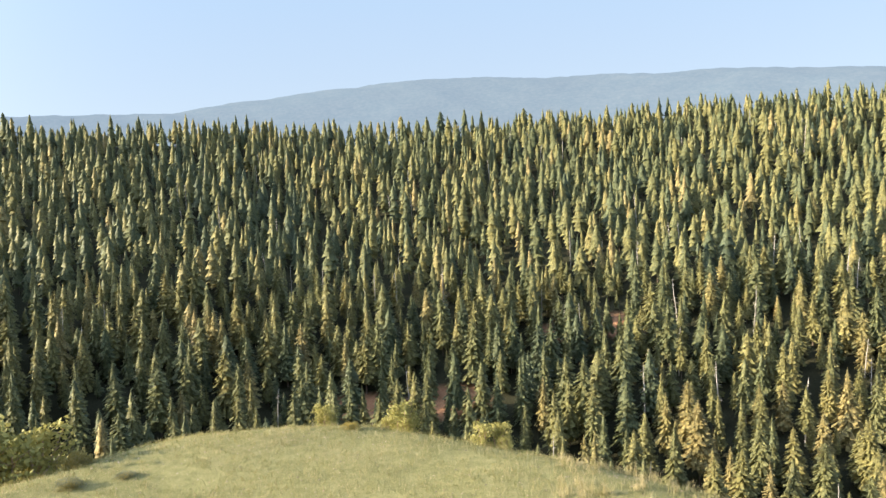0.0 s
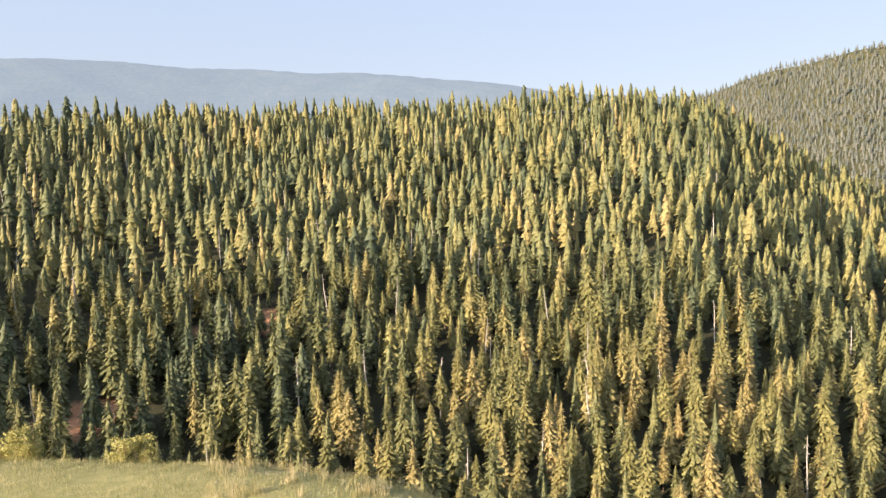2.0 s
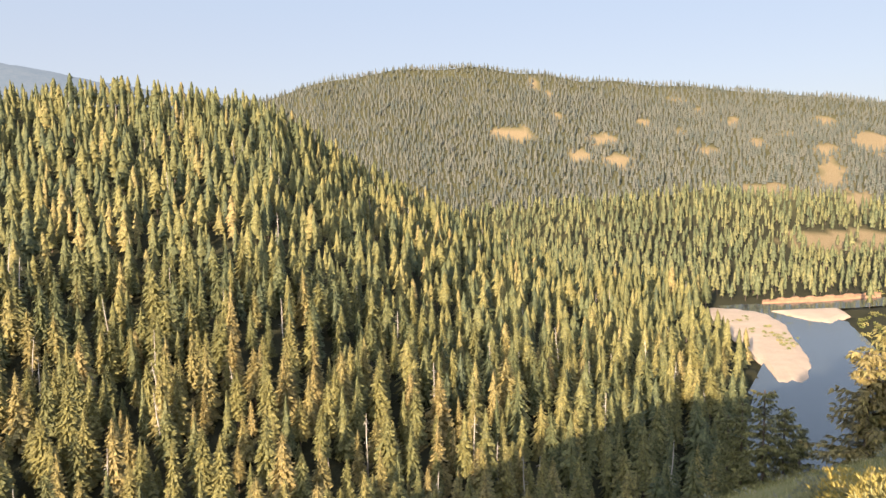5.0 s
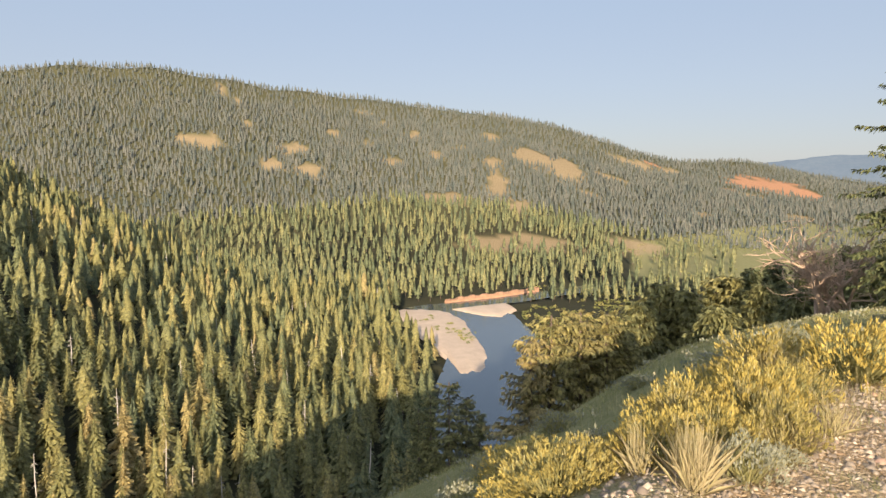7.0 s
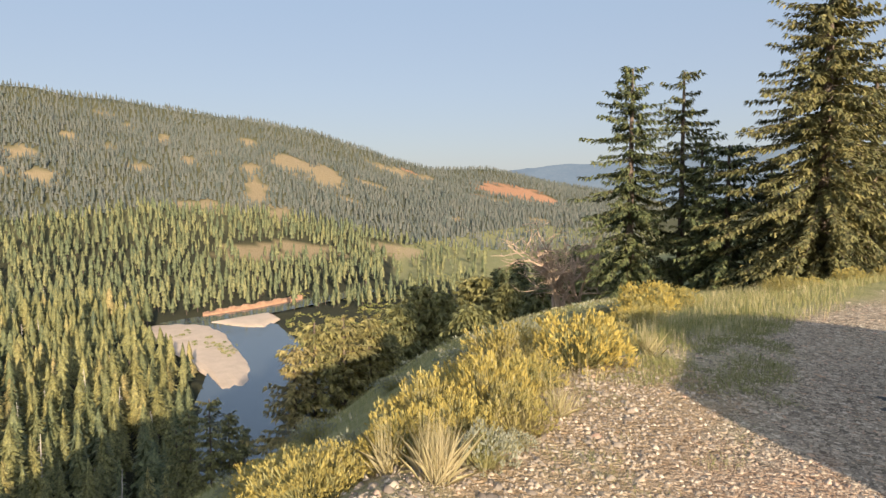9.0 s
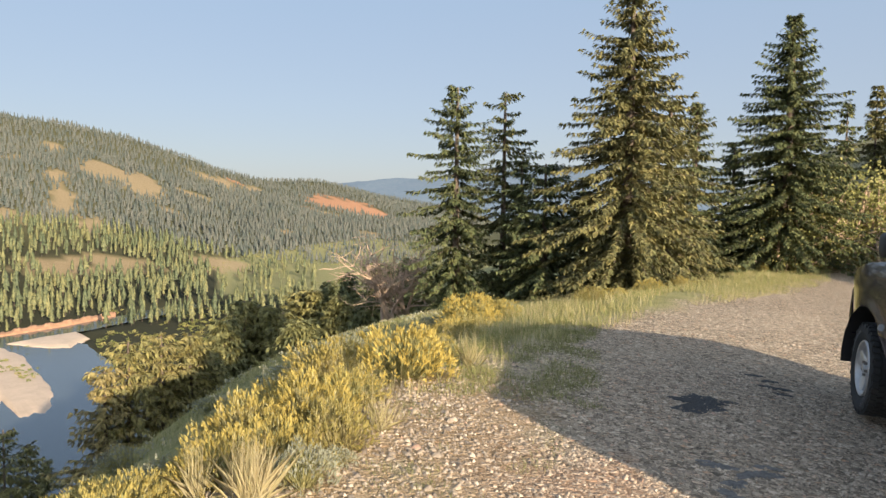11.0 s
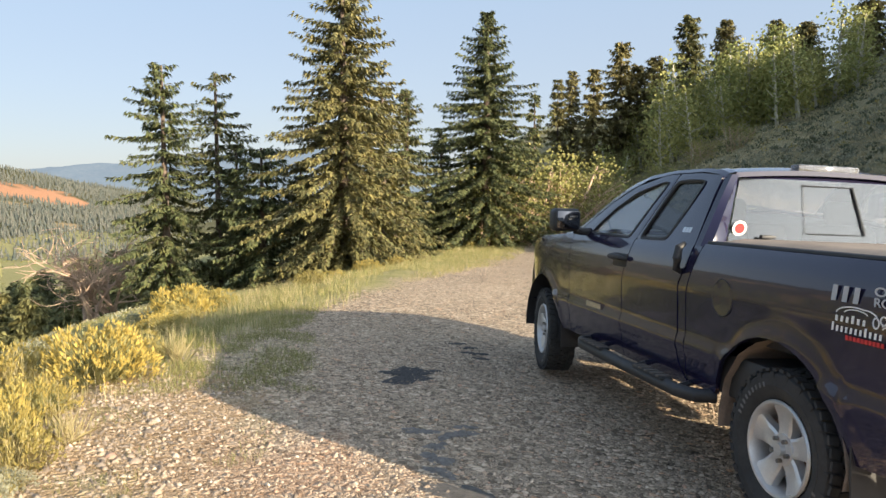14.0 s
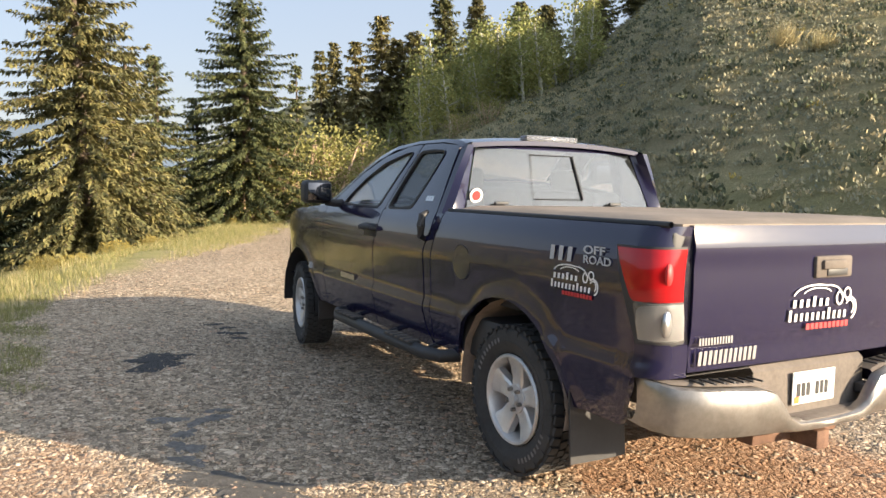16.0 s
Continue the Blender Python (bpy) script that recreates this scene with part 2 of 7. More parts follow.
FAR_EL = [(-180, 2.55), (-49.49, 6.45), (-33.49, 6.55), (-24.49, 6.85), (-16.49, 7.95), (-7.49, 8.9), (-1.35, 8.93), (4.93, 8.54), (17.53, 8.15), (26.94, 7.16), (31.15, 6.28), (42.66, 5.19), (58.42, 3.08), (89.88, 0.2), (97.18, 0.5), (100.31, 0.91), (105.52, 1.48), (107.61, 1.29), (112.83, 1.96), (119.11, 2.6), (127.42, 2.53), (141.86, 1.62), (181.08, 2.04)]
BANK_TOE = [(129.48, 150), (135.62, 120), (138.73, 100), (142.91, 72), (148.14, 44), (152.16, 30), (162.16, 17), (181.08, 13), (220, 20), (240, 40), (262, 90)]
BANK_EL = [(129.5, -1.9), (135.6, 4.1), (138.7, 8.4), (141.9, 9.0), (148.1, 13.0), (152.2, 15.0), (159.2, 19.5), (166.9, 23.0), (175, 24.0), (184, 14.0), (193, 4.0), (202, 0.0), (218, -1.0), (262, -2.0)]


def height(x, y, mountains=False):
    x, y = np.asarray(x, float), np.asarray(y, float)
    r = np.hypot(x, y) + 1e-6
    az = np.degrees(np.arctan2(x, y))
    pad = 0.0567 * np.maximum(y, -22) + 0.025 + 0.0 * x
    d = np.maximum(edge_distance(x, y, RIM), 0)
    a, b = lerp_az(az, DROP_A), lerp_az(az, DROP_B)
    cap = 0.62
    dc = (cap - a) / (2 * b)
    drop = np.where(d < dc, a * d + b * d * d, a * dc + b * dc * dc + cap * (d - dc))
    base = pad - drop
    # a level grassy nose some metres below the pad
    br = lerp_az(az, BENCH_R)
    bench = -5.62 - np.maximum(r - br + 1.5, 0) ** 2 * 0.08
    bench = np.where(r > br + 2.2, -5.62 - 1.1 - (r - br - 2.2) * 0.6, bench) + 0.12 * wobble(x, y, 3.5, 0.7)
    bench = np.where((az > -75) & (az < 45), bench, -999)
    base = np.where(bench > -300, smax(base, bench, 0.8), base)
    # the hillside on the uphill side of the pad
    az2 = np.where(az < 0, az + 360, az)
    toe = lerp_az(az2, BANK_TOE)
    top = np.tan(np.radians(lerp_az(az2, BANK_EL))) * (toe + 60) * 1.7
    rise = np.maximum(r - toe, 0) * (0.20 + 0.22 * smooth((az2 - 157) / 12) * smooth((215 - az2) / 20))
    room = np.maximum(top - (-1.0), 0.01)
    bank = np.where((az2 > 128) & (az2 < 262), room * (1 - np.exp(-rise / room)), 0)
    base = base + bank * smooth((r - toe) / 4 + 0.2)
    valley = WATER_Z + 1.0 + 0.6 * wobble(x, y, 40, 0.3)
    z = smax(base, valley, 6.0)
    # the wooded slope across the stream
    st, cr = lerp_az(az, SLOPE_TOE), lerp_az(az, CREST_R)
    cz = 1.55 + np.tan(np.radians(lerp_az(az, CREST_EL))) * cr
    s = (r - st) / (cr - st)
    up = WATER_Z + 1 + (cz - WATER_Z - 1) * (0.9 * s + 0.1 * s * s)
    down = cz - (r - cr) * 0.30
    slope = np.where(r < cr, up, down) + 2.2 * wobble(x, y, 30, 1.1) * smooth(s * 4)
    slope = np.where((az > -75) & (az < 84), slope, -999)
    slope = slope - 90 * smooth((az - 76) / 7) - 200 * smooth((-az - 55) / 20)
    z = np.where(slope > -300, smax(z, np.maximum(slope, -120), 4.0), z)
    # the long partly wooded hill beyond the river
    ht, hr = lerp_az(az, HILL_TOE), lerp_az(az, HILL_R)
    hz = 1.55 + np.tan(np.radians(lerp_az(az, HILL_EL))) * hr
    s = (r - ht) / (hr - ht)
    up = WATER_Z + 1.5 + (hz - WATER_Z - 1.5) * (0.75 * s + 0.25 * s * s)
    hill = np.where(r < hr, up, hz - (r - hr) * 0.2) + (3.0 + 6.0 * smooth((s - 0.8) * 6)) * wobble(x, y, 120, 2.3) * smooth(s * 3) * smooth((1.15 - s) * 5)
    hill = hill - 400 * smooth((az - 112) / 14)
    hill = np.where((az > 28) & (az < 126), hill, -999)
    z = np.where(hill > -300, smax(z, hill, 8.0), z)
    # far mountains
    fz = 1.55 + np.tan(np.radians(lerp_az(az, FAR_EL))) * 3400
    far = -120 + (fz + 120) * smooth((r - 2000) / 1400)
    far = np.where(r > 3400, fz - (r - 3400) * 0.1, far)
    if mountains:
        return np.where(r > 1900, smax(z, far, 12.0), z)
    # the river bed
    dr = np.minimum(np.abs(edge_distance(x, y, RIVER)) - 6, np.abs(edge_distance(x, y, REACH)))
    dr = np.where(in_patch(x, y, BED_PATCH) > 0.3, 0, dr)
    bed = smooth((16 - dr) / 8) * (r < 800) * smooth((WATER_Z + 14 - z) / 10)
    z = z * (1 - bed) + np.minimum(z, WATER_Z - 2.0) * bed
    small = 0.02 * wobble(x, y, 0.9, 0.5) + 0.05 * wobble(x, y, 4, 0.2)
    return z + small * smooth((r - 3) / 10 + 0.3)


def polar(az, r):
    return r * math.sin(radians(az)), r * math.cos(radians(az))


RIVER = [polar(*p) for p in ((93.02, 80), (87.78, 115), (83.91, 160), (82.97, 200), (82.86, 240), (82.55, 272), (81.71, 302), (80.76, 335), (79.4, 350), (77.62, 356))]
REACH = [polar(*p) for p in ((76.04, 356), (77.83, 364), (79.4, 369), (81.5, 378), (83.18, 386), (85.69, 404), (88.3, 424), (90.92, 450))]
BAR_MAIN = [polar(*p) for p in ((73.73, 352), (76.25, 361), (78.67, 350), (79.82, 330), (80.66, 298), (81.81, 262), (81.29, 240), (79.71, 236), (78.56, 258), (76.88, 288), (75.2, 320))]
BAR_POINT = [polar(*p) for p in ((78.88, 357), (80.97, 367), (83.18, 376), (83.91, 360), (82.76, 338), (81.29, 341))]


BED_PATCH = [(77.93, 300, 24, 64), (81.5, 355, 18, 16)]


def gravel_mask(x, y):
    d = -edge_distance(x, y, RIM)
    r = np.hypot(x, y)
    az = np.degrees(np.arctan2(x, y)) % 360
    toe = lerp_az(az, BANK_TOE)
    d = d - np.clip((r - 8) * 0.1, 0, 1.6)
    g = smooth((d + 0.6 + 0.3 * wobble(x, y, 0.8, 0.9) + 0.25 * wobble(x, y, 2.5, 0.1)) / 0.9 - 0.2)
    g = g * (1 - 0.4 * smooth((1.7 + 0.5 * wobble(x, y, 0.7, 2.2) - d) / 1.2) * (r < 9))
    return g * np.where(az > 128, smooth((toe + 1.0 + 0.6 * wobble(x, y, 2, 0.4) - r) / 2.0), smooth((60 - r) / 5))


def in_patch(x, y, patches):
    """How far a point lies inside any of the bare patches given by bearing, distance, width and depth."""
    out = np.zeros(np.shape(x))
    for az, r, w, dp in patches:
        cx, cy = polar(az, r)
        ca, sa_ = math.cos(radians(az)), math.sin(radians(az))
        across, along = (x - cx) * ca - (y - cy) * sa_, (x - cx) * sa_ + (y - cy) * ca
        q = np.hypot(across / w, along / dp) + 0.4 * wobble(x, y, w * 0.35, az) + 0.22 * wobble(x, y, w * 0.12, az)
        out = np.maximum(out, smooth((1.15 - q) / 0.3))
    return out


HILL_GRASS = [(60.72, 985, 20, 38), (59.26, 990, 13, 26), (62.09, 1285, 7, 42), (62.93, 1230, 6, 26), (67.02, 965, 20, 38), (68.07, 850, 17, 35), (65.34, 880, 14, 30), (72.27, 1300, 8, 28), (76.04, 1130, 10, 38), (77.72, 970, 10, 45), (82.02, 1220, 20, 38), (82.13, 955, 15, 50), (82.44, 815, 15, 82), (78.56, 716, 25, 28), (82.13, 545, 22, 26), (69.85, 1086, 11, 26), (72.37, 1032, 7, 26), (84.96, 1080, 29, 100), (87.67, 1050, 29, 112), (91.66, 1440, 25, 38), (93.22, 1450, 22, 75), (95.2, 1500, 26, 50), (90.92, 1120, 29, 26), (84.22, 705, 15, 42), (85.9, 572, 29, 26), (92.81, 636, 25, 38), (97.7, 960, 10, 26), (101.04, 1256, 18, 26), (104.06, 1053, 18, 30), (79.71, 1060, 11, 26), (74.36, 905, 11, 26), (63.66, 1090, 8, 26), (89.25, 900, 15, 26), (73.73, 1210, 8, 26)]
SOIL = [(169.73, 4.9, 1.3, 0.75), (161.16, 4.5, 0.35, 0.3)]
EARTH = [(100, 5.2, 0.8, 0.9), (108, 5.6, 0.9, 0.9), (111, 6.8, 0.7, 0.8), (116, 4.6, 0.8, 0.7), (104, 4.0, 0.6, 0.6)]
RED_SCARS = [(100.72, 1480, 42, 130), (102.71, 1480, 42, 120), (104.27, 1440, 28, 80), (99.26, 1283, 10, 26), (93.95, 1530, 14, 20), (-11.49, 168, 9, 6), (-7.99, 166, 6, 5), (-3.97, 168, 7, 6), (4.41, 205, 6, 5), (8.61, 205, 5, 5)]


def build_terrain():
    azs = np.radians(np.concatenate([np.arange(-48, 198, 0.6), np.arange(198, 312, 3.0)]))
    rs = np.concatenate([[0.35], np.geomspace(0.7, 60, 100), np.geomspace(61.8, 2200, 150), np.geomspace(2300, 4700, 12)])
    A, Rr = np.meshgrid(azs, rs, indexing="ij")
    X, Y = Rr * np.sin(A), Rr * np.cos(A)
    Z = height(X, Y)
    na, nr = X.shape
    verts = np.stack([X, Y, Z], -1).reshape(-1, 3)
    idx = np.arange(na * nr).reshape(na, nr)
    nxt = np.roll(idx, -1, 0)
    quads = np.stack([idx[:, :-1], nxt[:, :-1], nxt[:, 1:], idx[:, 1:]], -1).reshape(-1, 4)[:, ::-1]
    centre = len(verts)
    verts = np.vstack([verts, [[0, 0, float(height(0.0, 0.0))]]])
    me = bpy.data.meshes.new("ground")
    faces = quads.tolist() + [[centre, int(idx[(i + 1) % na, 0]), int(idx[i, 0])] for i in range(na)]
    me.from_pydata(verts.tolist(), [], faces)
    cover = np.zeros((len(verts), 4), np.float32)
    x, y = verts[:, 0], verts[:, 1]
    r, az = np.hypot(x, y), np.degrees(np.arctan2(x, y))
    cover[:, 0] = gravel_mask(x, y)
    az2 = az % 360
    cover[:, 0] = np.maximum(cover[:, 0], 0.55 * (az2 > 134) * smooth((r - lerp_az(az2, BANK_TOE)) / 4 + 0.5) * smooth((240 - az2) / 20) * (0.6 + 0.4 * wobble(x, y, 5, 3)))
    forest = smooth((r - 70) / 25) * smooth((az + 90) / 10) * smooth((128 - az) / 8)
    # dark floor thinned beyond 560 m, a paler ground standing for haze
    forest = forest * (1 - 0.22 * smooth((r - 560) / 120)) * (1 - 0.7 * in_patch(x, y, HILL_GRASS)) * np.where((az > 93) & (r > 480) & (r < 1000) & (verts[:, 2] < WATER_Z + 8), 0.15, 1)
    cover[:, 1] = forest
    cover[:, 2] = np.maximum(in_patch(x, y, RED_SCARS), 0.25 * in_patch(x, y, HILL_GRASS))
    cover[:, 0] = np.maximum(cover[:, 0], 0.4 * in_patch(x, y, HILL_GRASS))
    cover[:, 2] = np.maximum(cover[:, 2], 0.55 * in_patch(x, y, SOIL))
    cover[:, 2] = np.maximum(cover[:, 2], 0.3 * in_patch(x, y, EARTH))
    cover[:, 1] = np.maximum(cover[:, 1], 0.25 * (az2 > 134) * (az2 < 240) * smooth((r - lerp_az(az2, BANK_TOE)) / 4 + 0.3))
    cover[:, 3] = 1
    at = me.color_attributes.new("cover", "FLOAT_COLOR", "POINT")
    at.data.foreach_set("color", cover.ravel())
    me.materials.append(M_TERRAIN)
    me.polygons.foreach_set("use_smooth", [True] * len(me.polygons))
    return tagged(new("ground", me), "hilly ground with dry grass, gravel and forest floor", "ground", kind="structure")


ground = build_terrain()


def z_at(x, y):
    return float(height(float(x), float(y)))


def strip(name, line, half, z, mat, label, cat):
    """A flat ribbon along a line, with its own half width at each point."""
    pts = []
    for i, (x, y) in enumerate(line):
        ax, ay = line[max(i - 1, 0)]
        bx, by = line[min(i + 1, len(line) - 1)]
        n = Vector((-(by - ay), bx - ax)).normalized()
        h = half[i]
        pts.append(((x + n.x * h, y + n.y * h, z), (x - n.x * h, y - n.y * h, z)))
    me = bpy.data.meshes.new(name)
    vs = [p for pr in pts for p in pr]
    me.from_pydata(vs, [], [(2 * i, 2 * i + 1, 2 * i + 3, 2 * i + 2) for i in range(len(pts) - 1)])
    me.materials.append(mat)
    return tagged(new(name, me), label, cat, kind="structure")


def water_material():
    m, nt, b = material("river_water")
    b.inputs["Base Color"].default_value = (0.06, 0.075, 0.085, 1)
    b.inputs["Roughness"].default_value = 0.08
    n = noise_node(nt, 0.5, 5, 0.6)
    bump(nt, b, n.outputs["Fac"], 0.25, 0.15)
    return m


river = strip("water", RIVER, [22, 22, 22, 22, 20, 18, 19, 21, 18, 14], WATER_Z, water_material(), "calm blue-grey river bending through the valley", "river")
reach = strip("water", REACH, [9, 9, 9, 9, 9, 9, 9, 8], WATER_Z + 0.004, river.data.materials[0], "narrow upper reach of the blue-grey river", "river")
M_SAND = simple("sand", (0.52, 0.40, 0.30), 0.95, vary=0.15, scale=0.15, bumps=0.3)
M_REDBANK = simple("red_earth", (0.36, 0.20, 0.115), 0.95, vary=0.3, scale=0.4, bumps=0.5)


def sand_bar(line, label):
    """A low bar: rounded outline, sunk at its edge, raised in the middle."""
    cx, cy = np.mean([p[0] for p in line]), np.mean([p[1] for p in line])
    n = 72
    ring = []
    closed = line + [line[0]]
    for i in range(n):
        u = i / n * len(line)
        k, fr = int(u), u - int(u)
        a, b = closed[k], closed[k + 1]
        ring.append((a[0] + (b[0] - a[0]) * fr, a[1] + (b[1] - a[1]) * fr))
    V, F = [(cx, cy, WATER_Z + 1.1)], []
    for lev, (k, z) in enumerate(((0.4, 1.0), (0.75, 0.8), (0.95, 0.3), (1.05, -0.6))):
        for i, (x, y) in enumerate(ring):
            w = k * (1 + 0.02 * math.sin(i * 1.9) + 0.02 * math.sin(i * 0.7))
            V.append((cx + (x - cx) * w, cy + (y - cy) * w, WATER_Z + z))
    for i in range(n):
        j = (i + 1) % n
        F.append((0, 1 + j, 1 + i))
        for lev in range(3):
            a = 1 + lev * n
            F.append((a + i, a + j, a + n + j, a + n + i))
    me = bpy.data.meshes.new("sand_bar")
    me.from_pydata(V, [], [f[::-1] for f in F])
    me.materials.append(M_SAND)
    return tagged(new("sand_bar", me), label, "sand bar", kind="structure")


sand_bar(BAR_MAIN, "pale sand bar beside the river with low shrubs")
sand_bar(BAR_POINT, "pale sand point between two arms of the river")


def cut_bank():
    line = [polar(*p) for p in ((78.35, 377), (79.4, 381), (80.45, 386), (81.5, 391), (82.86, 399), (84.12, 408), (85.69, 420))]
    V, F = [], []
    n = 60
    for i in range(n + 1):
        u = i / n * (len(line) - 1)
        k = min(int(u), len(line) - 2)
        fr = u - k
        x = line[k][0] + (line[k + 1][0] - line[k][0]) * fr
        y = line[k][1] + (line[k + 1][1] - line[k][1]) * fr
        d = Vector((x, y)).normalized()
        h = 0.8 + 0.9 * smooth(np.float64(i / 15)) + 0.35 * math.sin(i * 0.7) + 0.15 * math.sin(i * 2.1)
        for dd, z in ((-1.5, -0.5), (0.0, 0.6), (1.6 + 0.3 * math.sin(i * 1.2), h * 0.7), (2.8 + 0.4 * math.sin(i * 0.9), h), (9, h - 0.6)):
            V.append((x + d.x * dd, y + d.y * dd, WATER_Z + z))
    for i in range(n):
        for k in range(4):
            F.append((5 * i + k, 5 * i + k + 1, 5 * i + 6 + k, 5 * i + 5 + k)[::-1])
    me = bpy.data.meshes.new("cut_bank")
    me.from_pydata(V, [], F)
    me.materials.append(M_REDBANK)
    return tagged(new("cut_bank", me), "eroded red earth bank along the river", "river bank", kind="structure")


cut_bank()


def backdrop_mountains():
    """Hazy wooded ranges along the horizon, kilometres away."""
    azs = np.radians(np.arange(-70, 131, 0.5))
    rs = np.linspace(1960, 3700, 40)
    A, Rr = np.meshgrid(azs, rs, indexing="ij")
    Xm, Ym = Rr * np.sin(A), Rr * np.cos(A)
    Zm = height(Xm, Ym, True) + 8 * wobble(Xm, Ym, 90, 0.7) + 3 * wobble(Xm, Ym, 22, 0.2)
    Zm[:, 0] = -140
    na, nr = Xm.shape
    idx = np.arange(na * nr).reshape(na, nr)
    quads = np.stack([idx[:-1, :-1], idx[:-1, 1:], idx[1:, 1:], idx[1:, :-1]], -1).reshape(-1, 4)
    me = bpy.data.meshes.new("backdrop")
    me.from_pydata(np.stack([Xm, Ym, Zm], -1).reshape(-1, 3).tolist(), [], quads.tolist())
    me.polygons.foreach_set("use_smooth", [True] * len(me.polygons))
    m, nt, b = material("hazy_mountain")
    n1 = noise_node(nt, 0.012, 8, 0.7)
    n2 = noise_node(nt, 0.06, 4, 0.7)
    # haze painted in: blue-grey base colours here, a pale blue surface glow below
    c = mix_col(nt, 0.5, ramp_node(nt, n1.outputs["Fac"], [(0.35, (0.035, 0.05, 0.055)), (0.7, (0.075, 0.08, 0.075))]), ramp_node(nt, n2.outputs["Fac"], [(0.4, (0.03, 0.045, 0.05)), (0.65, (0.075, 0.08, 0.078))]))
    nt.links.new(c, b.inputs["Base Color"])
    b.inputs["Roughness"].default_value = 1.0
    b.inputs["Specular IOR Level"].default_value = 0.0
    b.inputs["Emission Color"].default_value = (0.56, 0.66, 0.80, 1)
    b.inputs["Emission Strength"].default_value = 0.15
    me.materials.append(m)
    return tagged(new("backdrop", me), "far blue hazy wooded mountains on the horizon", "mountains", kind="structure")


backdrop_mountains()

# ---- conifers ----
rng = np.random.default_rng(7)


def tri_mesh(name, verts, faces, tint=None, mats=(), face_mat=None, smooth_faces=False):
    """A mesh from arrays of triangles."""
    me = bpy.data.meshes.new(name)
    verts, faces = np.asarray(verts, np.float32), np.asarray(faces, np.int32)
    me.vertices.add(len(verts))
    me.vertices.foreach_set("co", verts.ravel())
    me.loops.add(faces.size)
    me.loops.foreach_set("vertex_index", faces.ravel())
    me.polygons.add(len(faces))
    me.polygons.foreach_set("loop_start", np.arange(0, faces.size, 3, dtype=np.int32))
    if face_mat is not None:
        me.polygons.foreach_set("material_index", np.asarray(face_mat, np.int32))
    me.update(calc_edges=True)
    if tint is not None:
        at = me.attributes.new("tint", "FLOAT", "POINT")
        at.data.foreach_set("value", np.asarray(tint, np.float32))
    for m in mats:
        me.materials.append(m)
    if smooth_faces:
        me.polygons.foreach_set("use_smooth", [True] * len(faces))
    return me


def crown_arrays(g, levels, sprays, width, droop=0.35, bare=0.12, ragged=0.25, kites=1, power=0.8, fat=1.0):
    """A narrow conifer crown of height 1: kite-shaped boughs in whorls. Returns vertices and triangles."""
    V, F = [], []
    for i in range(levels):
        t = (i + 0.3 * g.random()) / levels
        h = bare + (1 - bare) * t
        prof = (1 - t) ** power * (0.55 + 0.45 * min(1, (t + 0.08) / 0.2))
        n = max(3, int(round(sprays * (0.45 + 0.55 * (1 - t)))))
        off = g.random() * 6.28
        for k in range(n):
            ang = off + 6.283 * (k + 0.5 * g.random()) / n
            ln = width * prof * (1 - ragged + 2 * ragged * g.random() * 0.9) + 0.012
            for q in range(kites):
                a2 = ang + (q - (kites - 1) / 2) * 0.5 * 6.283 / n + 0.1 * (g.random() - 0.5)
                l2 = ln * (1 if q == 0 else 0.8)
                ca, sa_ = math.cos(a2), math.sin(a2)
                wd = l2 * (0.26 + 0.2 * g.random()) * fat
                rise = l2 * (0.15 - droop * (0.7 + 0.6 * g.random()) + 0.5 * t)
                tip, zt = l2, h + rise
                tw = (g.random() - 0.5) * wd
                k2 = g.uniform(0.7, 1.0)
                b = len(V)
                V += [(0.0, 0.0, h + 0.3 * l2), (tip * ca - wd * sa_, tip * sa_ + wd * ca, zt + tw), (tip * k2 * ca + wd * sa_, tip * k2 * sa_ - wd * ca, zt - tw)]
                F += [(b, b + 1, b + 2)]
    b = len(V)
    V += [(0.012, 0, 0.94), (-0.006, 0.01, 0.94), (-0.006, -0.01, 0.94), (0, 0, 1.03)]
    F += [(b, b + 1, b + 3), (b + 1, b + 2, b + 3), (b + 2, b, b + 3)]
    return np.array(V), np.array(F)


def trunk_arrays(radius, top, sides=5):
    V, F = [], []
    for k in range(sides):
        a = 6.283 * k / sides
        V += [(radius * math.cos(a), radius * math.sin(a), -0.04), (radius * 0.25 * math.cos(a), radius * 0.25 * math.sin(a), top)]
    for k in range(sides):
        j = (k + 1) % sides
        F += [(2 * k, 2 * j, 2 * j + 1), (2 * k, 2 * j + 1, 2 * k + 1)]
    return np.array(V), np.array(F)


def scatter(n_try, az0, az1, r0, r1, spacing, keep):
    """Random places in a sector, thinned to a spacing on a grid, where keep(x, y) allows."""
    az = np.radians(rng.uniform(az0, az1, n_try))
    r = np.sqrt(rng.uniform(r0 * r0, r1 * r1, n_try))
    x, y = r * np.sin(az), r * np.cos(az)
    ok = keep(x, y)
    x, y = x[ok], y[ok]
    cell = {}
    out = []
    for px, py in zip(x.tolist(), y.tolist()):
        i, j = int(px // spacing), int(py // spacing)
        near = False
        for di in (-1, 0, 1):
            for dj in (-1, 0, 1):
                for qx, qy in cell.get((i + di, j + dj), ()):
                    if (qx - px) ** 2 + (qy - py) ** 2 < spacing * spacing:
                        near = True
        if not near:
            cell.setdefault((i, j), []).append((px, py))
            out.append((px, py))
    return np.array(out)


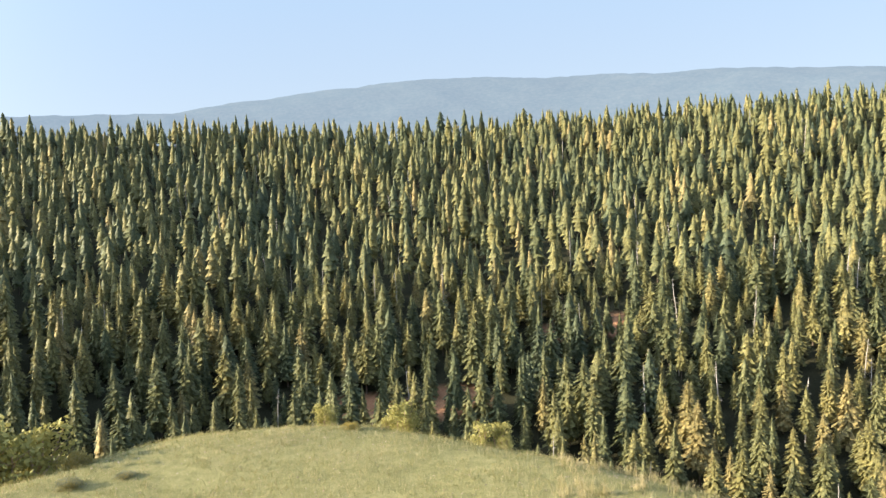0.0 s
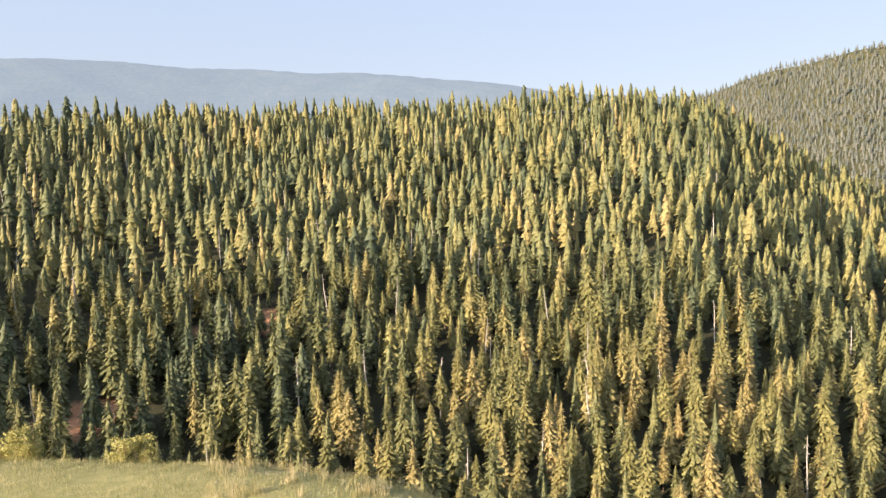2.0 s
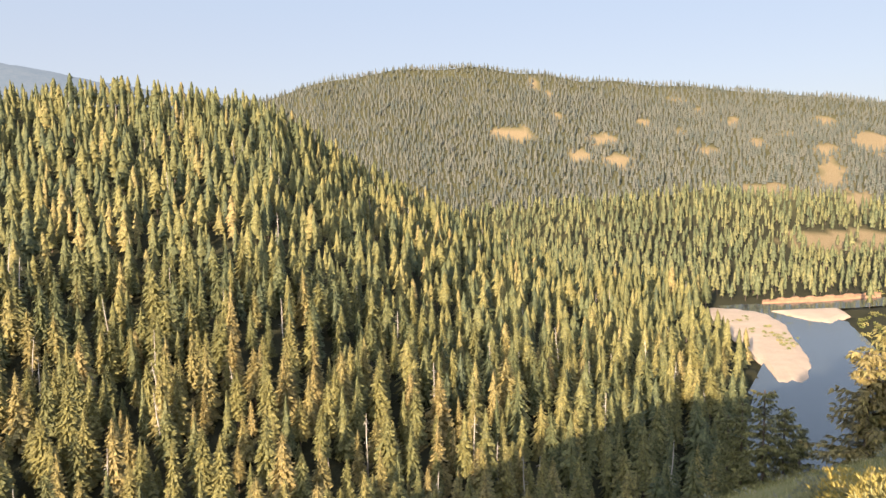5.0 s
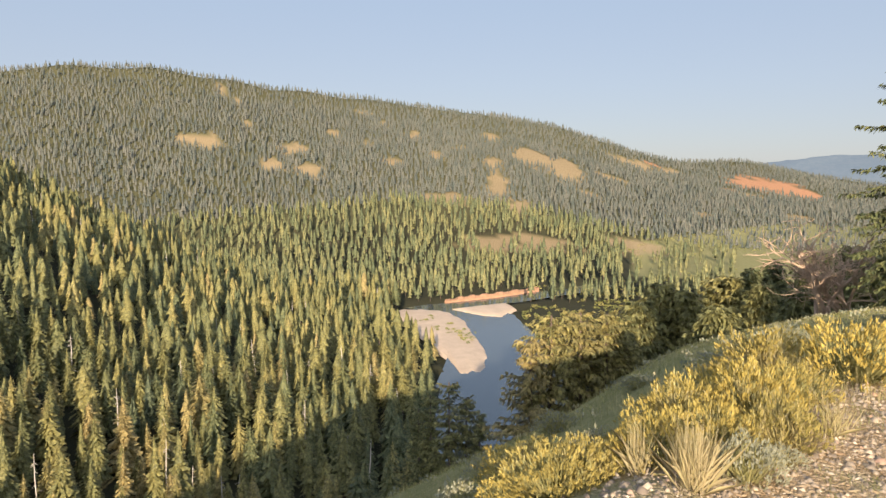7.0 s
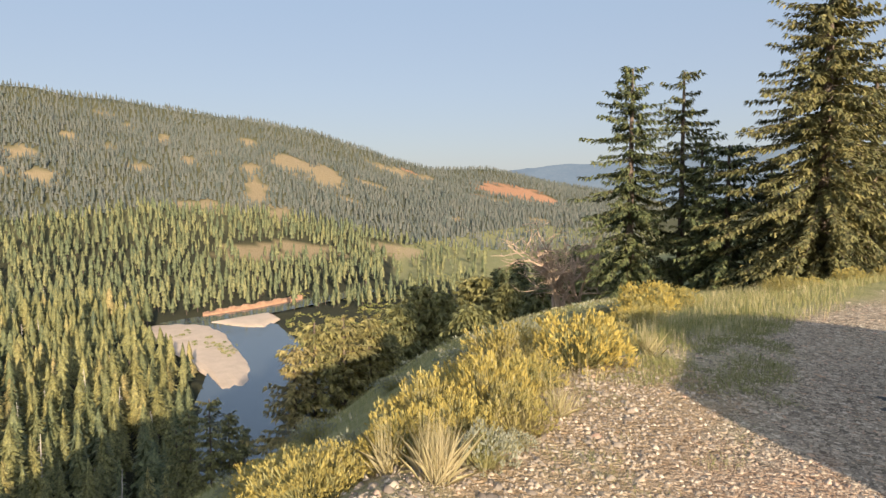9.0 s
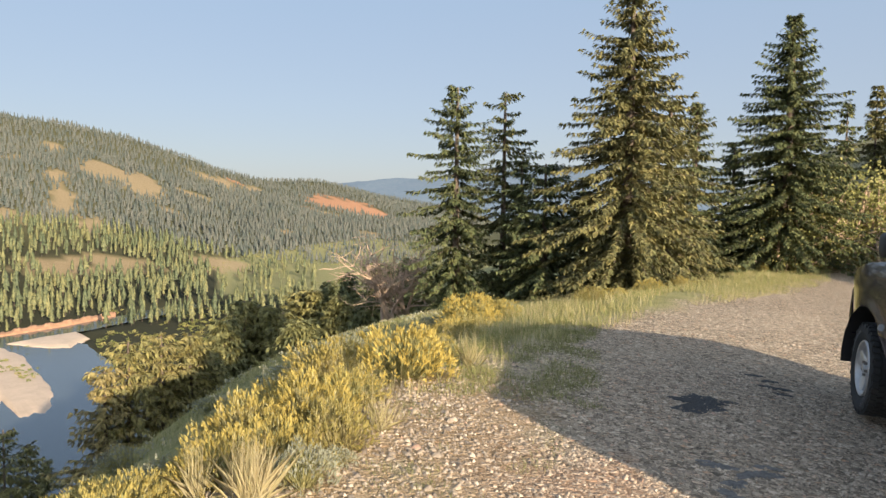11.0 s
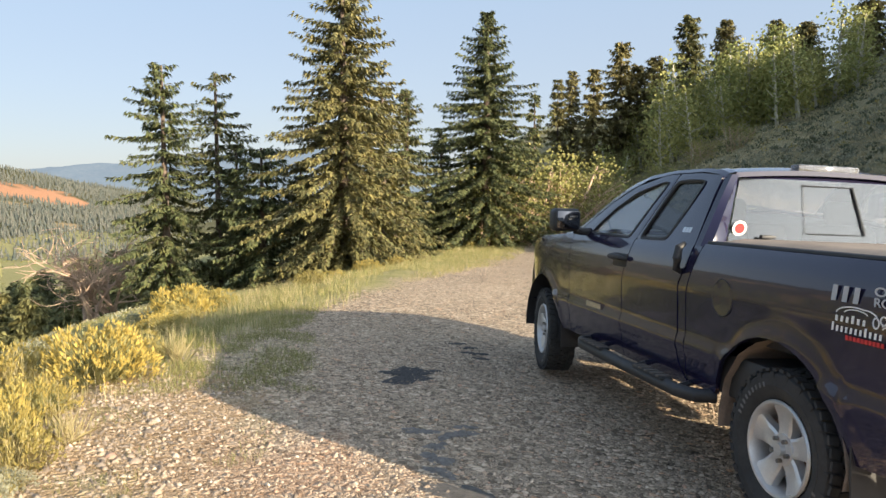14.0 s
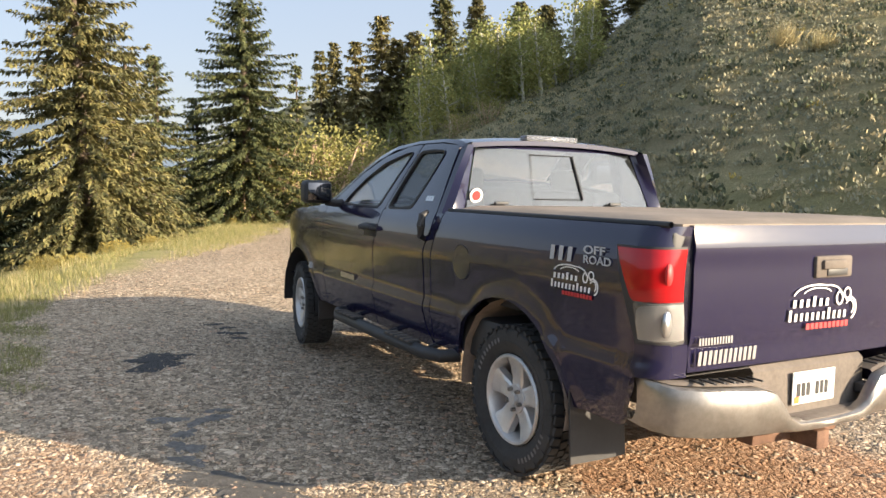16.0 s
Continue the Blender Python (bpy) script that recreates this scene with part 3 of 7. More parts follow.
def merged_trees(places, variants, hmin, hmax, mats, name, label, wide=(0.8, 1.25)):
    """Many trees as one mesh: crowns and trunks copied from a few variants."""
    AV, AF, AT, AM = [], [], [], []
    base = 0
    zs = height(places[:, 0], places[:, 1])
    which = rng.integers(0, len(variants), len(places))
    hs = rng.uniform(hmin, hmax, len(places)) * np.where(rng.random(len(places)) < 0.25, rng.uniform(0.45, 0.8, len(places)), 1)
    rot = rng.uniform(0, 6.283, len(places))
    wid = rng.uniform(*wide, len(places))
    tint = np.clip(rng.normal(0.40, 0.17, len(places)) + 0.12 * wobble(places[:, 0], places[:, 1], 35, 3.3), 0, 0.85)
    for v, (cv, cf, tv, tf) in enumerate(variants):
        sel = np.where(which == v)[0]
        if not len(sel):
            continue
        vv = np.vstack([cv, tv])
        ff = np.vstack([cf, tf + len(cv)])
        c, s = np.cos(rot[sel]), np.sin(rot[sel])
        hh, ww = hs[sel], hs[sel] * wid[sel]
        px = places[sel, 0][:, None] + ww[:, None] * (vv[None, :, 0] * c[:, None] - vv[None, :, 1] * s[:, None])
        py = places[sel, 1][:, None] + ww[:, None] * (vv[None, :, 0] * s[:, None] + vv[None, :, 1] * c[:, None])
        pz = zs[sel][:, None] + hh[:, None] * vv[None, :, 2]
        AV.append(np.stack([px, py, pz], -1).reshape(-1, 3))
        AF.append((ff[None] + (base + len(vv) * np.arange(len(sel)))[:, None, None]).reshape(-1, 3))
        AT.append(np.repeat(tint[sel], len(vv)))
        AM.append(np.tile(np.r_[np.zeros(len(cf), int), np.ones(len(tf), int)], len(sel)))
        base += len(vv) * len(sel)
    me = tri_mesh(name, np.vstack(AV), np.vstack(AF), np.concatenate(AT), mats, np.concatenate(AM))
    return tagged(new(name, me), label, "forest", kind="stuff")


def skirt_arrays(g, tiers, sides, width, bare, power):
    """A conifer crown of height 1 as overlapping jagged skirts, each a ring of boughs hanging from the stem."""
    V, F = [], []
    lean = (g.uniform(-0.02, 0.02), g.uniform(-0.02, 0.02))
    for i in range(tiers):
        t = i / tiers
        z0 = bare + (1 - bare) * t
        z1 = min(z0 + (1 - bare) * 2.3 / tiers + 0.06, 1.02)
        w = width * ((1 - t) ** power * (0.6 + 0.4 * min(1, (t + 0.05) / 0.2)) + 0.05) * g.uniform(0.8, 1.15)
        off = g.random() * 6.28
        cx, cy = lean[0] * t + g.uniform(-0.15, 0.15) * w, lean[1] * t + g.uniform(-0.15, 0.15) * w
        b = len(V)
        V.append((lean[0] * t, lean[1] * t, z1))
        for k in range(2 * sides):
            a = off + 3.14159 * (k + g.uniform(-0.3, 0.3)) / sides
            r = w * (g.uniform(0.85, 1.3) if k % 2 == 0 else g.uniform(0.5, 0.75))
            V.append((cx + r * math.cos(a), cy + r * math.sin(a), z0 + g.uniform(-0.3, 0.3) / tiers + (0.0 if k % 2 == 0 else 0.35 / tiers)))
        F += [(b, b + 1 + k, b + 1 + (k + 1) % (2 * sides)) for k in range(2 * sides)]
    return np.array(V), np.array(F)


def skirted(n, tiers, sides, wlo, whi, seed, trunk_sides=3):
    out = []
    for i in range(n):
        g = random.Random(seed + i)
        cv, cf = skirt_arrays(g, tiers + g.choice((-1, 0, 1)), sides, g.uniform(wlo, whi), g.uniform(0.04, 0.22), g.choice((0.6, 0.75, 0.9, 1.05)))
        tv, tf = trunk_arrays(0.014, 0.9, trunk_sides)
        out.append((cv, cf, tv, tf))
    return out


def with_boughs(cores, boughs):
    """Skirts and standing boughs together."""
    return [(np.vstack([a[0] * (0.72, 0.72, 0.97), b[0]]), np.vstack([a[1], b[1] + len(a[0])]), a[2], a[3]) for a, b in zip(cores, boughs)]


def variants(n, levels, sprays, kites, wlo, whi, sides, fat=1.0):
    out = []
    for i in range(n):
        g = random.Random(100 * levels + i)
        cv, cf = crown_arrays(g, levels, sprays, g.uniform(wlo, whi), droop=g.uniform(0.45, 0.85), bare=g.uniform(0.05, 0.3), kites=kites, ragged=g.uniform(0.25, 0.5), power=g.choice((0.55, 0.65, 0.75, 0.85, 1.0)), fat=fat)
        tv, tf = trunk_arrays(0.014, 0.9, sides)
        out.append((cv, cf, tv, tf))
    return out


NEAR_V = with_boughs(skirted(10, 11, 7, 0.13, 0.20, 300, 5), variants(10, 44, 15, 1, 0.13, 0.20, 5, 0.42))
LEAN_V = with_boughs(skirted(10, 10, 6, 0.13, 0.20, 400, 4), variants(10, 30, 11, 1, 0.13, 0.20, 4, 0.45))
MID_V = skirted(14, 10, 5, 0.135, 0.21, 500)
TERRACE_V = skirted(8, 5, 4, 0.13, 0.19, 600)
FAR_V = []
for i in range(8):
    gf = random.Random(900 + i)
    cv, cf = [], []
    wide = gf.uniform(0.16, 0.24)
    for z0, z1, w in ((0.05, 0.55, 1.0), (0.32, 0.8, 0.72), (0.6, 1.03, 0.42)):
        b0 = len(cv)
        cv += [(wide * w * gf.uniform(0.7, 1.25) * math.cos(1.2566 * k + i), wide * w * gf.uniform(0.7, 1.25) * math.sin(1.2566 * k + i), z0 + gf.uniform(-0.05, 0.05)) for k in range(5)] + [(0.0, 0.0, z1)]
        cf += [(b0 + k, b0 + (k + 1) % 5, b0 + 5) for k in range(5)]
    FAR_V.append((np.array(cv), np.array(cf), np.zeros((3, 3)), np.zeros((1, 3), int)))


def woods(x, y):
    r, az = np.hypot(x, y), np.degrees(np.arctan2(x, y))
    z = height(x, y)
    ok = (np.abs(edge_distance(x, y, RIVER)) > 20) & (in_patch(x, y, BED_PATCH) < 0.1)
    ok &= edge_distance(x, y, RIM) > 62
    ok &= in_patch(x, y, RED_SCARS) < 0.3
    ok &= (r < lerp_az(az, CREST_R) + 22)
    return ok


near_places = scatter(14000, -46, 82, 95, 225, 4.2, woods)
mid_places = scatter(36000, -46, 78, 225, 455, 4.5, woods)


def hill_woods(x, y):
    r, az = np.hypot(x, y), np.degrees(np.arctan2(x, y))
    ok = in_patch(x, y, HILL_GRASS) < 0.5
    ok &= in_patch(x, y, RED_SCARS) < 0.3
    ok &= (r < lerp_az(az, HILL_R) + 40)
    ok &= (np.abs(edge_distance(x, y, RIVER)) > 22) & (np.abs(edge_distance(x, y, REACH)) > 13) & (in_patch(x, y, BED_PATCH) < 0.1)
    flat = (az > 92) & (r > 430) & (height(x, y) < WATER_Z + 7)
    ok &= ~flat | (rng.random(len(x)) < 0.05)
    thin = wobble(x, y, 90, 4.0) + 0.6 * wobble(x, y, 35, 1.0)
    ok &= (thin > -1.25) | (az < 62) | (r < 620)
    return ok


hill_near = scatter(26000, 46, 100, 375, 700, 5.3, hill_woods)
hill_far = np.vstack([scatter(110000, 40, 112, 690, 1250, 4.9, hill_woods), scatter(110000, 40, 114, 1250, 2050, 6.2, hill_woods)])
merged_trees(mid_places, MID_V, 10, 17, (M_NEEDLE, M_BARK), "conifer_forest", "dense conifer forest on the slope across the stream")
merged_trees(hill_near, TERRACE_V, 7.5, 13.5, (M_TERRACE, M_BARK), "conifer_forest", "conifer forest on the river terrace")
merged_trees(hill_far, FAR_V, 6, 11, (M_HAZYNEEDLE, M_BARK), "far_forest", "far conifer woods scattered over the long hill", (0.85, 1.25))
order = np.argsort(np.hypot(near_places[:, 0] - 70, near_places[:, 1] - 95))
single, rest = near_places[order[:290]], near_places[order[290:]]
merged_trees(rest, LEAN_V, 10, 16.5, (M_NEEDLE, M_BARK), "conifer_forest", "dense conifer forest at the foot of the slope")


def tree_thing(name, crown, trunk, mats, label, category, tint=0.4, group=""):
    """An Empty at the foot with a trunk and a crown, both of height 1."""
    ob = tagged(new(name), label, category, group)
    for nm, (v, f), mt in (("trunk", trunk, mats[1]), ("crown", crown, mats[0])):
        me = tri_mesh(nm, v, f, np.full(len(v), tint), (mt,))
        c = new(nm, me)
        c.parent = ob
    return ob


masters = []
for i, (cv, cf, tv, tf) in enumerate(NEAR_V):
    m = tree_thing("conifer_tree", (cv, cf), (tv, tf), (M_NEEDLE, M_BARK), "narrow green conifer on the valley slope", "conifer tree", 0.3 + 0.05 * i, "conifers on the slope")
    masters.append(m)
for k, (px, py) in enumerate(single.tolist()):
    h = random.uniform(10, 16.5) * (random.uniform(0.5, 0.8) if random.random() < 0.2 else 1)
    w = h * random.uniform(0.8, 1.2)
    src = masters[k % len(masters)]
    src.scale = (w, w, h)
    m = Matrix.Translation((px, py, z_at(px, py))) @ Matrix.Rotation(random.uniform(0, 6.28), 4, "Z")
    if k < len(masters):
        src.matrix_basis = m @ Matrix.Diagonal((w, w, h, 1))
    else:
        keep = src.matrix_basis.copy()
        copy_thing(src, m)
        src.matrix_basis = keep
print("trees", len(near_places), len(mid_places), len(hill_near), len(hill_far))

# ---- pickup truck ----
def part(name, bm, mat, parent, label="", smooth_faces=True, matrix=None):
    """Links a bmesh as one mesh object under a thing or a part."""
    if isinstance(bm, bmesh.types.BMesh):
        bmesh.ops.recalc_face_normals(bm, faces=bm.faces)
        me = bpy.data.meshes.new(name)
        bm.to_mesh(me)
        bm.free()
        me.materials.append(mat)
        if smooth_faces:
            me.polygons.foreach_set("use_smooth", [True] * len(me.polygons))
            me.set_sharp_from_angle(angle=radians(35))
    else:
        me = bm
    if "glass" in mat.name or "lens" in mat.name:
        out = sum((f.normal.dot(f.center - Vector((1.6, 0, 1.2))) for f in me.polygons))
        if out < 0:
            me.flip_normals()
    ob = new(name, me)
    ob.parent = parent
    if matrix is not None:
        ob.matrix_basis = matrix
    return tagged(ob, label)


def grid_bm(rows, bm=None, close_u=False):
    """A bmesh surface through rows of points."""
    bm = bm or bmesh.new()
    vs = [[bm.verts.new(p) for p in row] for row in rows]
    n = len(vs[0])
    for a, b in zip(vs[:-1], vs[1:]):
        for i in range(n if close_u else n - 1):
            j = (i + 1) % n
            bm.faces.new((a[i], a[j], b[j], b[i]))
    return bm


def skirt(bm, move):
    """Turns the open edge of a panel inwards, so that it shows thickness."""
    edges = [e for e in bm.edges if e.is_boundary]
    out = bmesh.ops.extrude_edge_only(bm, edges=edges)
    for v in out["geom"]:
        if isinstance(v, bmesh.types.BMVert):
            v.co += Vector(move(v.co) if callable(move) else move)
    return bm


def box_bm(size, at=(0, 0, 0), bevel=0.0, bm=None, segments=2, rot=None):
    bm = bm or bmesh.new()
    m = Matrix.Translation(at) @ (rot.to_4x4() if rot else Matrix.Identity(4)) @ Matrix.Diagonal((*size, 1))
    got = bmesh.ops.create_cube(bm, size=1, matrix=m)
    if bevel:
        es = list({e for v in got["verts"] for e in v.link_edges})
        bmesh.ops.bevel(bm, geom=es, offset=bevel, segments=segments, affect="EDGES", profile=0.5)
    return bm


def mirror_y(bm):
    bm2 = bm.copy()
    for v in bm2.verts:
        v.co.y = -v.co.y
    bmesh.ops.reverse_faces(bm2, faces=bm2.faces)
    return bm2


def tube_bm(points, radius, sides=10, bm=None):
    """A round bar through points."""
    bm = bm or bmesh.new()
    rows = []
    for i, p in enumerate(points):
        p = Vector(p)
        d = (Vector(points[min(i + 1, len(points) - 1)]) - Vector(points[max(i - 1, 0)])).normalized()
        a = d.cross(Vector((0.13, 0.2, 0.97))).normalized()
        b = d.cross(a)
        rr = radius[i] if isinstance(radius, (list, tuple)) else radius
        rows.append([p + rr * (math.cos(6.2832 * k / sides) * a + math.sin(6.2832 * k / sides) * b) for k in range(sides)])
    grid_bm(rows, bm, close_u=True)
    bm.verts.ensure_lookup_table()
    return bm


def paint_material():
    m, nt, b = material("dark_blue_paint")
    tc = nt.nodes.new("ShaderNodeTexCoord").outputs["Object"]
    n = noise_node(nt, 2.5, 6, 0.7, tc)
    d = noise_node(nt, 40, 4, 0.7, tc)
    c = mix_col(nt, 0.5, (0.009, 0.010, 0.030), (0.017, 0.013, 0.044))
    dust = ramp_node(nt, n.outputs["Fac"], [(0.5, (0.0, 0.0, 0.0)), (0.9, (0.02, 0.02, 0.02))])
    c = mix_col(nt, dust, c, (0.16, 0.13, 0.11))
    nt.links.new(c, b.inputs["Base Color"])
    rr = ramp_node(nt, d.outputs["Fac"], [(0.3, (0.20,) * 3), (0.7, (0.24,) * 3)])
    nt.links.new(rr, b.inputs["Roughness"])
    b.inputs["Specular IOR Level"].default_value = 0.2
    b.inputs["Coat Weight"].default_value = 1.0
    b.inputs["Coat IOR"].default_value = 1.45
    b.inputs["Coat Roughness"].default_value = 0.03
    return m


def glass_material(name, tint, rough=0.0, trans=0.92):
    m, nt, b = material(name)
    b.inputs["Base Color"].default_value = (*tint, 1)
    b.inputs["Transmission Weight"].default_value = trans
    b.inputs["Roughness"].default_value = rough
    b.inputs["IOR"].default_value = 1.5
    return m


M_PAINT = paint_material()
M_TRIM = simple("black_plastic", (0.025, 0.025, 0.027), 0.55, vary=0.25, scale=12, bumps=0.15, dist=0.001)
M_RUBBER = simple("tyre_rubber", (0.035, 0.034, 0.033), 0.85, vary=0.35, scale=7, bumps=0.25, dist=0.002)
M_DUSTY = simple("dusty_step_pad", (0.12, 0.10, 0.085), 0.85, vary=0.35, scale=5, bumps=0.3, dist=0.002)
M_ALLOY = simple("cast_alloy", (0.62, 0.61, 0.60), 0.36, 0.55, vary=0.14, scale=9)
M_CHROME = simple("dusty_chrome", (0.28, 0.26, 0.24), 0.28, 0.75, vary=0.3, scale=4, bumps=0.08, dist=0.001)
M_STEEL = simple("rusty_steel", (0.16, 0.09, 0.06), 0.85, 0.2, vary=0.4, scale=14, bumps=0.4)
M_TONNEAU = simple("dusty_vinyl", (0.20, 0.165, 0.135), 0.75, vary=0.25, scale=3, bumps=0.25, dist=0.003)
M_GLASS = glass_material("side_glass", (0.93, 0.97, 0.97))
M_GLASS.node_tree.nodes["Principled BSDF"].inputs["IOR"].default_value = 1.01  # a thin pane hardly bends the view
M_GLASS.node_tree.nodes["Principled BSDF"].inputs["Coat Weight"].default_value = 1.0
M_GLASS.node_tree.nodes["Principled BSDF"].inputs["Coat IOR"].default_value = 1.8
M_TINTED = glass_material("tinted_glass", (0.10, 0.115, 0.125))
M_TINTED.node_tree.nodes["Principled BSDF"].inputs["IOR"].default_value = 1.01
M_TINTED.node_tree.nodes["Principled BSDF"].inputs["Coat Weight"].default_value = 1.0
M_TINTED.node_tree.nodes["Principled BSDF"].inputs["Coat IOR"].default_value = 1.35
M_PRIVACY = glass_material("privacy_glass", (0.16, 0.18, 0.19))
M_PRIVACY.node_tree.nodes["Principled BSDF"].inputs["Coat Weight"].default_value = 1.0
M_PRIVACY.node_tree.nodes["Principled BSDF"].inputs["Coat IOR"].default_value = 1.6
M_PRIVACY.node_tree.nodes["Principled BSDF"].inputs["Coat Roughness"].default_value = 0.02
M_RED = glass_material("red_lens", (0.62, 0.010, 0.016), 0.08, 0.45)
M_CLEAR = glass_material("clear_lens", (0.5, 0.49, 0.48), 0.06, 0.8)
M_WHITE = simple("white_vinyl", (0.78, 0.77, 0.75), 0.5, vary=0.05)
M_GREYVINYL = simple("grey_vinyl", (0.42, 0.43, 0.45), 0.5, vary=0.08)
M_WORN = simple("worn_letter_rubber", (0.13, 0.125, 0.12), 0.85, vary=0.4, scale=20)
M_REDVINYL = simple("red_vinyl", (0.55, 0.03, 0.03), 0.5, vary=0.05)
M_MUD = simple("dried_mud", (0.26, 0.20, 0.155), 0.95, vary=0.3, scale=9, bumps=0.5, dist=0.006)
M_SEAT = simple("grey_cloth", (0.12, 0.115, 0.11), 0.9, vary=0.1, scale=30)
M_SILVERFOIL = simple("silver_badge", (0.6, 0.6, 0.6), 0.3, 0.9, vary=0.05)
M_PLATEBLUE = simple("plate_blue", (0.25, 0.48, 0.68), 0.45, vary=0.1)
M_ORANGE = simple("orange_sticker", (0.75, 0.2, 0.04), 0.5, vary=0.05)

TRUCK = Matrix.Translation((1.466, -4.682, -0.215)) @ Matrix(((0.8634, 0.5046, -0.0013, 0), (-0.5038, 0.8620, -0.0567, 0), (-0.0275, 0.0496, 0.9984, 0), (0, 0, 0, 1)))
WB = 3.70
truck = tagged(new("pickup_truck"), "dark blue double-cab pickup with dusty tonneau cover, parked on gravel", "pickup truck")
truck.matrix_world = TRUCK

SIDE = [(0.40, 0.90), (0.50, 0.945), (0.60, 0.972), (0.70, 0.985), (0.735, 1.002), (0.79, 1.0), (0.82, 0.988), (1.0, 0.998), (1.12, 1.008), (1.22, 1.004), (1.30, 0.992), (1.36, 0.972), (1.41, 0.935)]


def side_y(x, z):
    y = float(np.interp(z, [a for a, _ in SIDE], [b for _, b in SIDE]))
    if x > 3.3:
        q = min((x - 3.3) / 1.32, 1.0)
        y -= 0.27 * q ** 3.2
    for wx in (0.0, WB):
        d = math.hypot(x - wx, z - 0.42)
        if z > 0.36:
            y += 0.014 * math.exp(-((d - 0.53) / 0.06) ** 2)
    return y


def wrap(s, z):
    """A point of the flank, carried round the rear corner where s runs past it."""
    if s > -0.93:
        return Vector((s, side_y(s, z), z))
    q = -0.93 - s
    a = min(q / 0.13, math.pi / 2)
    y = side_y(-0.93, z) - 0.13 * (1 - math.cos(a)) - max(q - 0.13 * math.pi / 2, 0)
    return Vector((-0.93 - 0.13 * math.sin(a), y, z))


def arch_z(x, wx, rad=0.505, zc=0.44):
    d = abs(x - wx)
    return zc + math.sqrt(rad * rad - d * d) if d < rad else -9


def flank(x0, x1, zb, zt, nu, nv, off=0.0):
    rows = []
    for j in range(nv + 1):
        row = []
        for i in range(nu + 1):
            u = i / nu
            zlo, zhi = zb(u), zt(u)
            z = zlo + (zhi - zlo) * j / nv
            s = x0(z) + (x1(z) - x0(z)) * u
            p = wrap(s, z)
            p.y += off
            row.append(p)
        rows.append(row)
    return skirt(grid_bm(rows), (0, -0.028, 0))


def both_sides(name, make, mat, parent, label=""):
    """The left panel and its mirror image on the right."""
    left = make()
    right = mirror_y(left)
    a = part(name, left, mat, parent, label)
    b = part(name, right, mat, parent, label)
    return a, b


X = lambda v: (lambda z: v)  # noqa: E731
# bed sides, with the rear wheel arch
S0, S1 = 0.80, -1.184


def bed_bottom(u):
    s = S0 + (S1 - S0) * u
    low = 0.53 if s > 0 else (0.50 if s > -0.86 else 0.50 + 0.25 * min((-0.86 - s) / 0.1, 1))
    return max(low, arch_z(s, 0.0))


both_sides("bed_side", lambda: flank(lambda z: 0.80 + 0.10 * smooth(np.float64((1.39 - z) / 0.35)), X(S1), bed_bottom, lambda u: 1.39, 96, 22), M_PAINT, truck)
# corner panels of the cab between the rear doors and the bed
both_sides("cab_corner", lambda: flank(lambda z: 0.906 + 0.10 * smooth(np.float64((1.30 - z) / 0.2)) - 0.1 * smooth(np.float64((0.68 - z) / 0.2)), lambda z: 0.818 + 0.10 * smooth(np.float64((1.39 - z) / 0.35)), lambda u: 0.56, lambda u: 1.375, 4, 22, -0.004), M_PAINT, truck)
# doors
front_doors = both_sides("front_door", lambda: flank(X(2.945), lambda z: 1.745 + 0.11 * smooth(np.float64((1.36 - z) / 0.35)), lambda u: 0.50, lambda u: 1.375, 26, 22), M_PAINT, truck)
rear_doors = both_sides("rear_door", lambda: flank(lambda z: 1.735 + 0.11 * smooth(np.float64((1.36 - z) / 0.35)), lambda z: 0.915 + 0.10 * smooth(np.float64((1.30 - z) / 0.2)) - 0.1 * smooth(np.float64((0.68 - z) / 0.2)), lambda u: 0.50, lambda u: 1.375, 20, 22), M_PAINT, truck)


def fender_bottom(u):
    s = 4.60 + (2.955 - 4.60) * u
    return max(0.50 if s < 3.7 else 0.52 + 0.1 * max(0, (s - 4.1)), arch_z(s, WB))


def fender_top(u):
    s = 4.60 + (2.955 - 4.60) * u
    return float(np.interp(s, [2.95, 3.3, 3.7, 4.1, 4.35, 4.6], [1.375, 1.355, 1.325, 1.255, 1.17, 1.02]))


both_sides("front_fender", lambda: flank(X(4.60), X(2.955), fender_bottom, fender_top, 60, 18), M_PAINT, truck)


def green_y(z):
    return 0.962 - (z - 1.36) * 0.40 - 0.25 * max(z - 1.66, 0) ** 2


# hood
rows = []
for i in range(25):
    x = 3.02 + 1.55 * i / 24
    zt = float(np.interp(x, [2.95, 3.3, 3.7, 4.1, 4.35, 4.6], [1.375, 1.355, 1.325, 1.255, 1.17, 1.02]))
    w = side_y(x, zt) - 0.012
    rows.append([(x, w * k / 10, zt + 0.035 * (1 - abs(k / 10) ** 2.5) + 0.018 * math.exp(-((abs(k) / 10 - 0.55) / 0.12) ** 2)) for k in range(-10, 11)])
part("hood", skirt(grid_bm(rows), (0, 0, -0.03)), M_PAINT, truck)
# nose: grille panel and front bumper
rows = []
for j in range(9):
    z = 0.52 + 0.52 * j / 8
    rows.append([(4.62 + 0.12 * (1 - (k / 10) ** 2) + 0.04 * math.sin(3.14 * j / 8), 0.79 * k / 10, z) for k in range(-10, 11)])
part("front_bumper", skirt(grid_bm(rows), (-0.05, 0, 0)), M_PAINT, truck)
